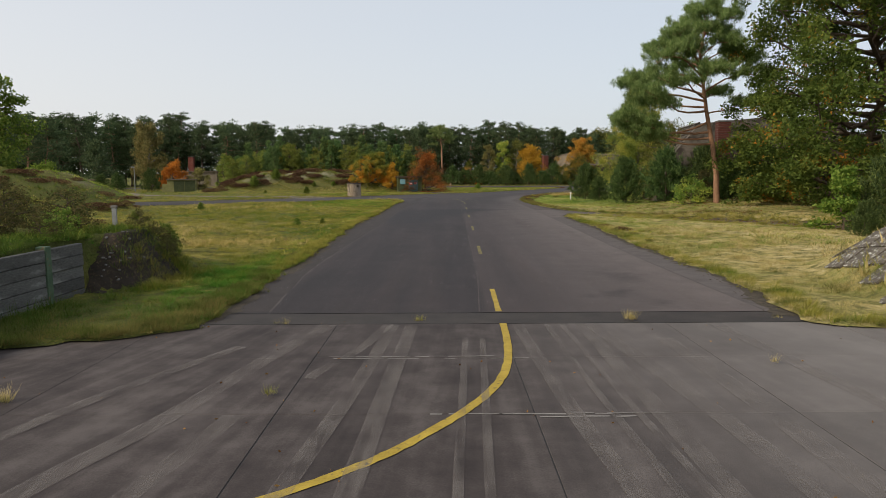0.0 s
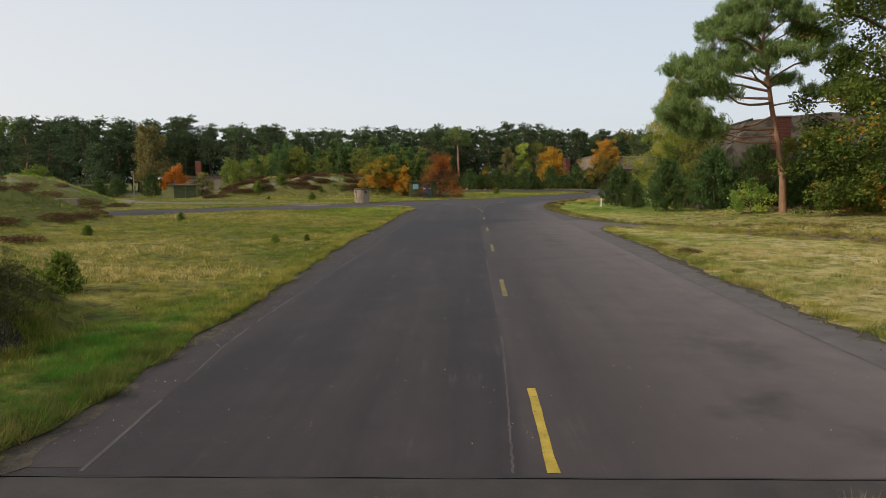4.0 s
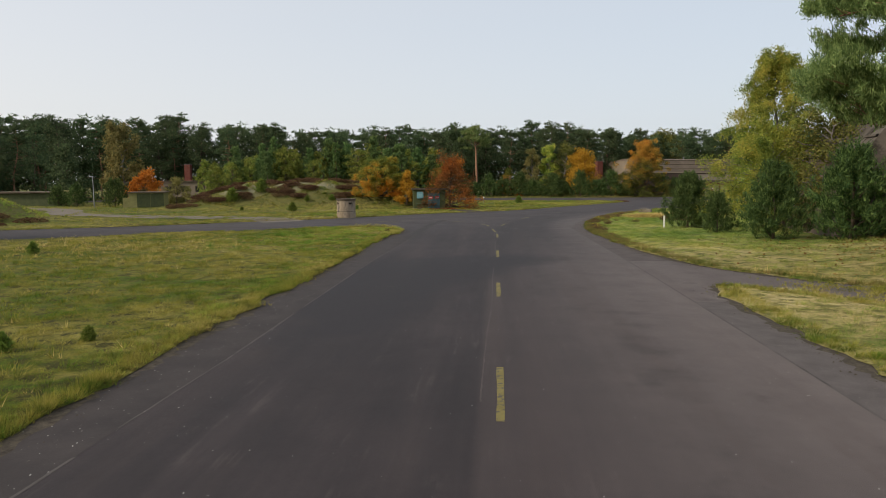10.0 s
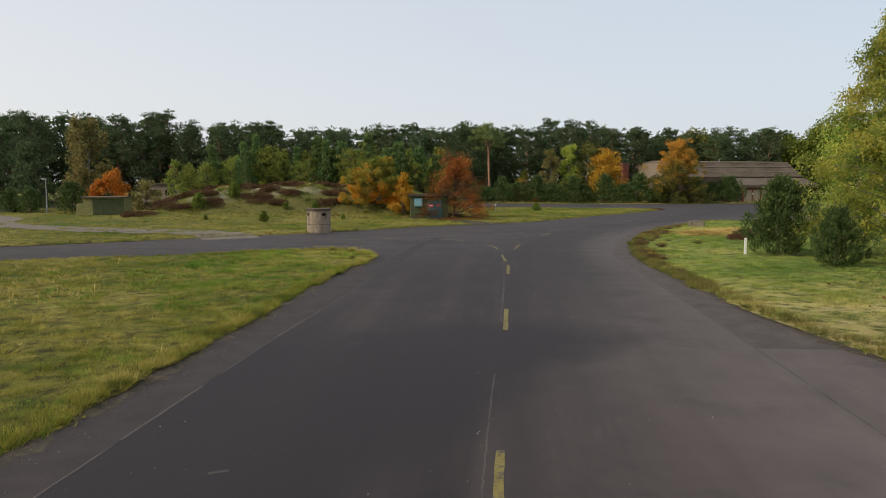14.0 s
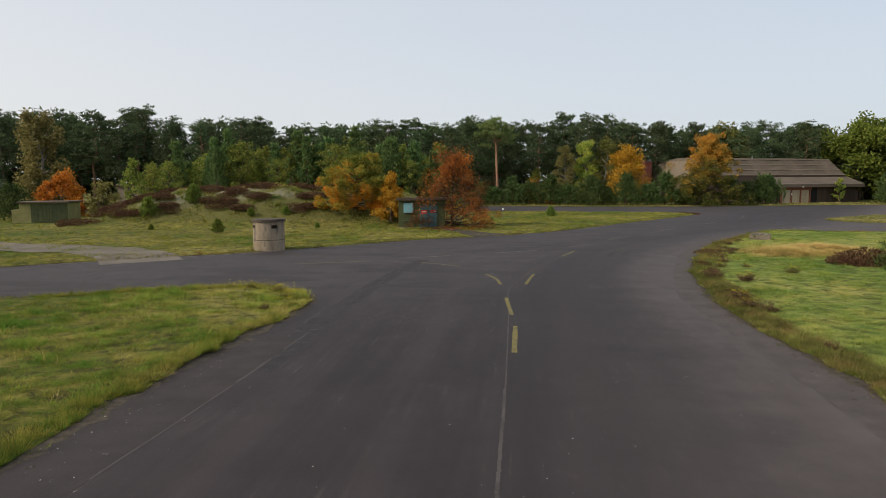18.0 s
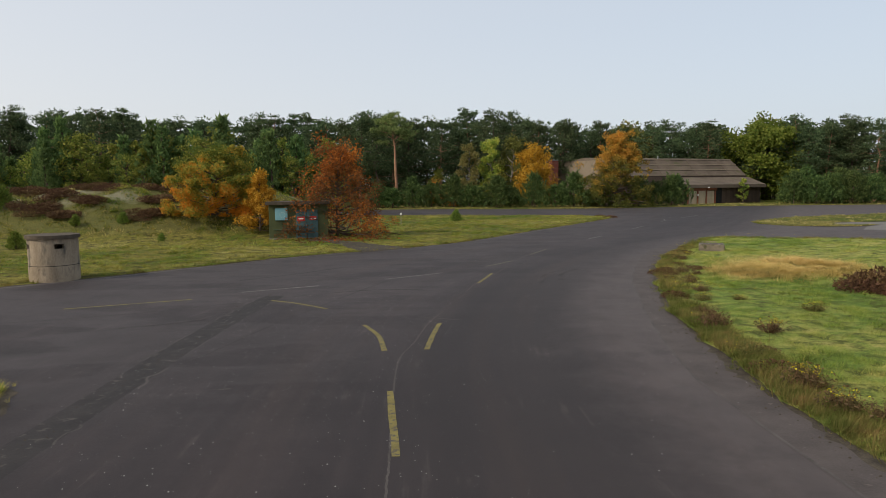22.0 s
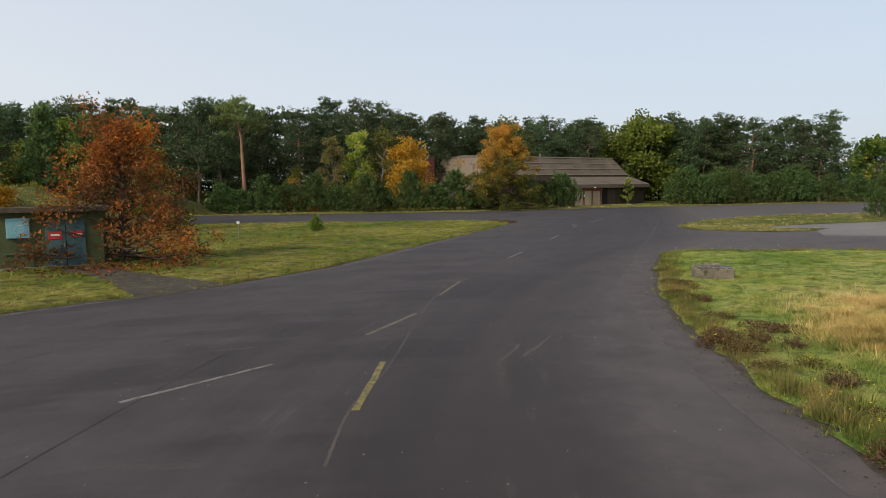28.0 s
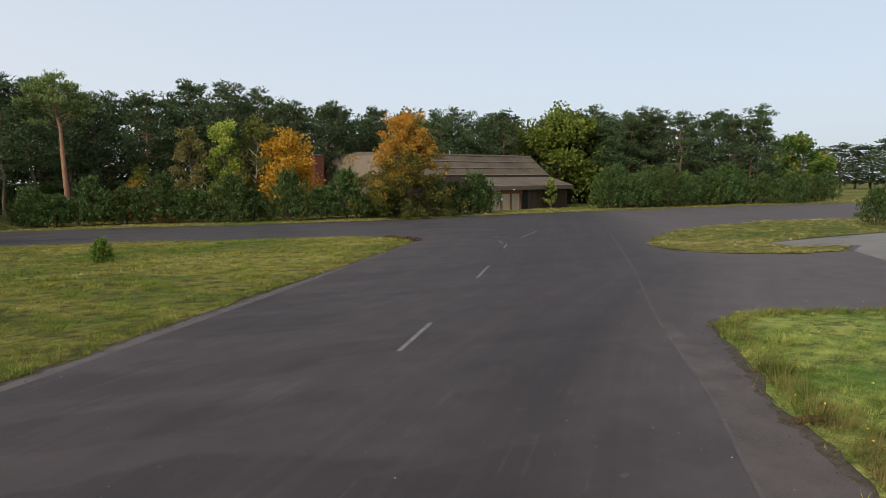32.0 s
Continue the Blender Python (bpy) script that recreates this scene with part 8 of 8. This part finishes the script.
for cx, cy, n, sx in ((8.9, 35.5, 60, 0.5), (8.9, 33.0, 40, 0.6), (20.0, 98.0, 60, 4), (23.5, 112, 120, 3.0), (12.5, 92.5, 60, 0.6), (-6.9, 28.0, 25, 0.4), (-8.5, 82.6, 160, 0.9), (-6.2, 81.2, 90, 0.35), (-7.3, 82.4, 120, 0.4), (-6.3, 79.6, 40, 0.3), (26, 115.2, 80, 3)):
    a = r.normal(0, 1, (n, 2)) * sx + np.array([cx, cy])
    ok = inside(a[:, 0], a[:, 1], LAWNS["lawn_east"][2]) | inside(a[:, 0], a[:, 1], LAWNS["lawn_west"][2]) | inside(a[:, 0], a[:, 1], LAWNS["lawn_east_near"][2])
    a = a[ok]
    if len(a):
        litter("yellow_flowers", a[:, 0], a[:, 1], 0.045, L_FLOWER, "small yellow ragwort flowers in the grass", int(cx * 10 + 2000), 0.22)


def heather_data(seed, rad, h, n):
    r = np.random.default_rng(seed)
    p, u = puff((0, 0, h * 0.25), rad, n, r, h / rad * 0.75, 0.35)
    p[:, 2] = np.maximum(p[:, 2], 0.0)
    v, f = cards(p, u * 0.9 + np.array([0, 0, 0.25]), 0.12, 0.07, r, 0.6, True)
    return mesh_of("heather_clump", v, f, L_HEATH)


HEATH = [heather_data(500 + i, 1.0, 0.60, 1100) for i in range(3)]
def heather(x, y, s, label="brown heather cushion on the mound", group="heather on the mound", tall=0.85):
    ob = tagged(new("heather_clump", HEATH[int(abs(x * 7 + y)) % 3]), label, "heather", group)
    ob.matrix_basis = Matrix.LocRotScale((x, y, float(height(x, y)) - 0.05), Euler((0, 0, x)), (s * 1.5, s * 1.1, s * tall))


r = np.random.default_rng(17)
for x, y, n, w in ((-37.6, 127.6, 6, 1.5), (-39.3, 126.2, 5, 1.0), (-37.3, 121.8, 4, 1.0), (-33.3, 122.6, 4, 1.2), (-30.1, 124.2, 2, 0.6), (-33.0, 129.2, 5, 1.6), (-30.5, 129.5, 4, 1.2), (-27.8, 125.7, 4, 0.9), (-28.1, 123.3, 5, 1.2),
                   (-25.6, 122.4, 4, 0.7), (-24.5, 124.3, 4, 0.6), (-19.4, 125.2, 6, 0.9), (-19.3, 122.8, 5, 0.9), (-40.5, 123.5, 5, 1.2), (-42.0, 120.5, 4, 1.2), (-35.5, 125.0, 3, 1.0)):
    for j in range(n):
        heather(x + r.normal(0, w * 0.6), y + r.normal(0, 0.45), r.uniform(0.7, 1.1), tall=1.0)
for k in range(40):
    heather(-42 + k * 0.66, 129.8 + r.normal(0, 0.5), r.uniform(0.7, 1.2))
for k in range(30):
    a, q = r.uniform(-1.5, 0.9), r.uniform(0.35, 0.62) if k % 2 else r.uniform(0.86, 0.98)
    heather(-45 + 16.5 * q * math.cos(a), 61 + 12 * q * math.sin(a), r.uniform(0.5, 1.0), "dark heather on a grass mound", "heather on the west mounds")
for k in range(10):
    heather(-52 + r.normal(0, 6), 88 + r.normal(0, 3), r.uniform(0.7, 1.3), "dark heather on a grass mound", "heather on the west mounds")
for x, y, s in ((16.0, 97.0, 0.3), (17.2, 105.2, 0.4), (9.0, 41.0, 0.35), (9.2, 38.2, 0.45), (24.6, 143.9, 0.6), (24.0, 146.0, 0.5), (14.6, 98.3, 0.45), (15.1, 98.0, 0.35), (-24.0, 44.5, 1.0), (-25.1, 45.0, 0.8)):
    heather(x, y, s, "low brown heather on the verge", "heather on the verge")
for x, y, s in ((17.7, 91.5, 0.62), (18.4, 91.9, 0.85), (19.2, 92.3, 1.0), (20.2, 92.2, 0.95), (18.3, 91.0, 0.55), (19.1, 91.3, 0.75), (20.0, 91.3, 0.7)):
    heather(x, y, s, "tall bushy brown heather on the lawn", "heather on the verge", 1.35)
east = densify(V_RFAR[(V_RFAR[:, 1] > 82) & (V_RFAR[:, 1] < 112) & (V_RFAR[:, 0] < 24)], 0.4)
for k in range(0, len(east) - 1):
    dx, dy = east[k + 1] - east[k]
    l = math.hypot(dx, dy) + 1e-6
    if r.uniform() < 0.22:
        o = abs(r.normal(0.35, 0.28)) + 0.12
        heather(east[k][0] + dy / l * o, east[k][1] - dx / l * o, r.uniform(0.20, 0.40) * (1.2 if o < 0.6 else 0.9), "low brown heather along the tarmac edge", "heather along the curve")
q = east[r.integers(0, len(east), 260)] + np.column_stack([abs(r.normal(0.5, 0.4, 260)), r.normal(0, 0.3, 260)])
band = east[r.integers(0, len(east) - 1, 2600)]
band = band + np.column_stack([abs(r.normal(0.3, 0.35, len(band))), -abs(r.normal(0.0, 0.25, len(band)))])
thick = np.sin(band[:, 1] * 1.7) + np.sin(band[:, 1] * 4.1 + band[:, 0] * 3) + r.normal(0, 0.8, len(band)) > -0.6
band = band[thick]
tufts("verge_weeds", band[:, 0], band[:, 1], r.uniform(0.10, 0.30, len(band)), 7, M_FRINGE, "knee-high brown and olive weeds along the curve", 0.009, 77, 0.9, "weeds")
clus = np.sin(q[:, 1] * 1.3) + np.sin(q[:, 1] * 3.7) > 0.4
litter("yellow_flowers", q[clus, 0], q[clus, 1], 0.042, L_FLOWER, "small yellow ragwort flowers among heather", 2099, 0.2)

def weed_data(seed, n, tall, rad, mat):
    q = np.random.default_rng(seed)
    a, d = q.uniform(0, 2 * math.pi, n), np.sqrt(q.uniform(0, 1, n))
    base = np.column_stack([np.cos(a) * d * rad * 0.5, np.sin(a) * d * rad * 0.5, np.zeros(n)])
    tip = base * (1.7 + q.uniform(0, 0.6, (n, 1))) + np.column_stack([q.normal(0, 0.05, n), q.normal(0, 0.05, n), tall * (1.1 - 0.5 * d) * q.uniform(0.5, 1.1, n)])
    side = np.column_stack([-np.sin(a), np.cos(a), np.zeros(n)]) * 0.008
    mid = base * 0.45 + tip * 0.55
    stems = np.stack([base - side, base + side, tip], 1).reshape(-1, 3)
    lv, lf = cards(np.vstack([mid, tip]), q.normal(0, 1, (2 * n, 3)), 0.075, 0.03, q, 0.4, True)
    v = np.vstack([stems, lv])
    f = [tuple(t) for t in np.arange(len(stems)).reshape(-1, 3)] + [tuple(int(c) + len(stems) for c in t) for t in lf]
    top = tip[tip[:, 2] > np.quantile(tip[:, 2], 0.72)]
    fv, ff = cards(top, q.normal(0, 1, (len(top), 3)) * np.array([1, 1, 0.3]), 0.036, 0.032, q, 0.2)
    return mesh_of("foliage", v, f, mat), mesh_of("bloom", fv, ff, L_FLOWER)


WEEDS = [weed_data(700 + i, 190, (0.42, 0.40, 0.40)[i], (0.42, 0.44, 0.36)[i], (L_DOCK, L_WEED, L_WEED)[i]) for i in range(3)]


def weed_clump(x, y, s, i, bloom):
    w = thing("weed_clump", (x, y, float(height(x, y)) - 0.04), "withering olive-brown ragwort clump with yellow flowers" if bloom else "withered brown weed clump at the verge", "weeds", "weeds on the verges", x * 77)
    part("foliage", WEEDS[i][0], None, w).scale = (s, s, s)
    if bloom:
        tagged(part("bloom", WEEDS[i][1], None, w, "small bright yellow flowers"), "small bright yellow flowers", "", "", "stuff").scale = (s, s, s)


for x, y, s, i, bloom in ((12.8, 90.5, 0.7, 1, True), (14.0, 88.3, 1.1, 1, True), (11.1, 85.5, 1.2, 0, True), (9.95, 86.3, 1.3, 0, False), (10.3, 86.9, 1.1, 0, False), (13.7, 97.4, 1.2, 0, False), (14.1, 96.8, 0.9, 0, False), (9.5, 83.4, 1.1, 1, False), (9.4, 81.1, 1.3, 0, True), (9.6, 81.6, 1.0, 2, True),
                          (9.3, 79.9, 1.2, 0, True), (9.7, 79.4, 1.1, 0, False), (10.6, 88.2, 0.9, 0, False), (11.6, 90.6, 1.0, 1, True), (12.3, 92.3, 1.0, 0, False), (12.7, 94.2, 1.1, 0, False), (13.2, 95.4, 0.9, 1, True), (14.6, 99.6, 0.8, 1, True), (15.6, 101.9, 0.8, 0, False), (16.8, 104.2, 0.8, 1, True),
                          (9.2, 77.2, 0.9, 1, False), (9.4, 74.6, 0.8, 0, False), (-7.4, 82.3, 0.9, 1, True), (-8.6, 82.8, 0.8, 2, True), (-6.6, 80.9, 0.8, 1, True), (-6.5, 78.6, 0.7, 0, False), (9.2, 38.4, 0.8, 0, False), (9.1, 35.4, 0.8, 1, True), (9.0, 32.6, 0.7, 1, True), (-6.8, 28.2, 0.6, 1, False)):
    weed_clump(x, y, s * 0.82, i, bloom)

# trodden mossy ground at the corner of the apron
q = np.random.default_rng(37).uniform(0, 1, (5200, 2)) * np.array([8.0, 6.5]) + np.array([-14.0, 13.2])
q = q[inside(q[:, 0], q[:, 1], LAWNS["lawn_west"][2]) & (height(q[:, 0], q[:, 1]) < 0.6)]
tufts("moss_grass", q[:, 0], q[:, 1], np.full(len(q), 0.075), 6, M_MOSS, "low dark mossy grass at the apron corner", 0.010, 38, 1.3, "grass")
# taller weeds at the tips and edges of the verges
for line, lo, hi, sgn, n, sd in ((V_RNEAR, 19, 54, 1, 700, 81), (V_LEFT, 20, 84, -1, 800, 82), (V_RFAR, 53, 84, 1, 500, 83), (V_FAR, 88, 146, -1, 700, 84)):
    e = densify(line[(line[:, 1] > lo) & (line[:, 1] < hi) & (np.abs(line[:, 0]) < 27)], 0.3)
    q = e[r.integers(0, len(e), n)]
    q = q + np.column_stack([sgn * abs(r.normal(0.15, 0.2, n)), np.full(n, 0.0)]) + r.normal(0, 0.08, (n, 2))
    q = q[np.sin(q[:, 1] * 1.1) + np.sin(q[:, 1] * 2.9 + q[:, 0]) + r.normal(0, 0.5, n) > 0.2]
    tufts("verge_weeds", q[:, 0], q[:, 1], r.uniform(0.08, 0.24, len(q)), 7, M_FRINGE, "clumps of brown and olive weeds along the tarmac edge", 0.008, sd, 0.9, "weeds")
# small self-sown pines and shrubs in the fields
SEEDLING = [bush_pine_data(530 + i, 1.0, 0.6, 420, 0.14, 0.06, L_GREEN) for i in range(2)]
for x, y, s in ((-10.0, 43.6, 0.5), (-8.6, 44.6, 0.4), (-22.6, 48.4, 0.7), (-23.5, 63.6, 0.7), (-16.3, 117.5, 0.6), (-23.7, 112.6, 1.2), (-31.3, 115.2, 0.6), (-31.8, 124.6, 2.0), (-34.9, 121.2, 1.9), (-24.0, 120.8, 0.9), (-20.6, 121.3, 0.9), (-12.3, 29.2, 1.25), (6.5, 139.5, 1.3)):
    plant("seedling_pine", SEEDLING[int(abs(x) * 3) % 2], x, y, "knee-high self-sown pine in the grass", "shrub", "self-sown pines", x * 40, s)
SHRUB = broad_data(510, 1.6, 1.0, 2600, 0.085, 0.055, L_BRAMBLE, M_BARK, 0.05, "oval", 12)
for x, y, s in ((-10.3, 22.6, 0.45), (-9.6, 22.9, 0.4), (-12.6, 22.6, 0.9), (-13.6, 20.5, 0.7), (-15.5, 24.5, 0.8), (-10.6, 24.5, 0.6), (-11.4, 19.2, 0.45), (-12.2, 17.0, 0.5), (-17.5, 27.0, 0.9), (-14.0, 26.8, 0.7)):
    plant("bramble", SHRUB, x, y, "brownish bramble on the bank above the wall", "shrub", "brambles on the bank", x * 50, s)
GREENSHRUB = broad_data(511, 1.4, 1.1, 1700, 0.14, 0.10, L_GREEN, M_BARK, 0.05, "oval", 12)
for x, y, s in ((-15.0, 20.2, 0.9), (-16.5, 22.0, 1.0), (-12.0, 21.0, 0.55), (-18.5, 24.0, 1.1), (-20.5, 28.0, 1.2), (-13.0, 28.5, 0.6), (-19.0, 20.0, 0.9)):
    plant("green_bramble", GREENSHRUB, x, y, "fresh green bramble on the grass bank", "shrub", "brambles on the bank", x * 50, s)
# long grass against the foot of the wall
q = np.random.default_rng(33).normal(0, 1, (150, 2)) * np.array([0.35, 2.2]) + np.array([-9.8, 17.3])
tufts("wall_grass", q[:, 0], q[:, 1], np.full(len(q), 0.32), 14, M_MOSS, "long tangled grass at the foot of the wall", 0.005, 34, 1.3, "grass")
q = np.random.default_rng(35).normal(0, 1, (420, 2)) * np.array([0.42, 1.2]) + np.array([-9.2, 21.4])
tufts("wall_grass", q[:, 0], q[:, 1], np.full(len(q), 0.26), 14, M_GRASS, "long dry grass round the soil bank", 0.005, 36, 1.3, "grass")
q = np.random.default_rng(39).normal(0, 1, (2600, 2)) * np.array([0.75, 2.0]) + np.array([-7.6, 22.4])
q = q[inside(q[:, 0], q[:, 1], LAWNS["lawn_west"][2])]
tufts("lush_grass", q[:, 0], q[:, 1], np.full(len(q), 0.13), 9, M_VIVID, "patch of fresh bright green grass beside the bank", 0.0045, 40, 1.6)
q = np.random.default_rng(41).uniform(0, 1, (1500, 2)) * np.array([4.6, 3.6]) + np.array([-11.0, 13.4])
q = q[inside(q[:, 0], q[:, 1], LAWNS["lawn_west"][2]) & (height(q[:, 0], q[:, 1]) < 0.5)]
tufts("wall_grass", q[:, 0], q[:, 1], np.full(len(q), 0.15), 12, M_FRINGE, "matted brown and green grass before the wall", 0.004, 42, 2.0, "grass")
q = np.column_stack([np.random.default_rng(43).normal(-10.95, 0.12, 420), np.random.default_rng(44).uniform(4, 20, 420)])
tufts("wall_grass", q[:, 0], q[:, 1], np.full(len(q), 0.26), 12, M_MOSS, "long grass hanging over the top of the wall", 0.004, 45, 1.8, "grass")
# weeds in the concrete joints
for x, y, n, s in ((-1.26, 16.5, 14, 0.2), (3.5, 16.35, 26, 0.2), (-3.3, 11.4, 10, 0.16), (-6.8, 15.2, 16, 0.2), (-7.2, 11.2, 22, 0.25), (-4.3, 16.2, 8, 0.1), (6.8, 16.3, 12, 0.12), (5.0, 12.9, 8, 0.1)):
    n = n // 2
    q = r.normal(0, 0.05, (n, 2)) * np.array([1.2, 0.6]) + np.array([x, y])
    tufts("joint_weeds", q[:, 0], q[:, 1], np.full(n, s * 0.95), 14, M_STRAW, "dry straw-coloured grass tuft growing from a joint", 0.0030, int(abs(x) * 100), 0.9, "weeds")
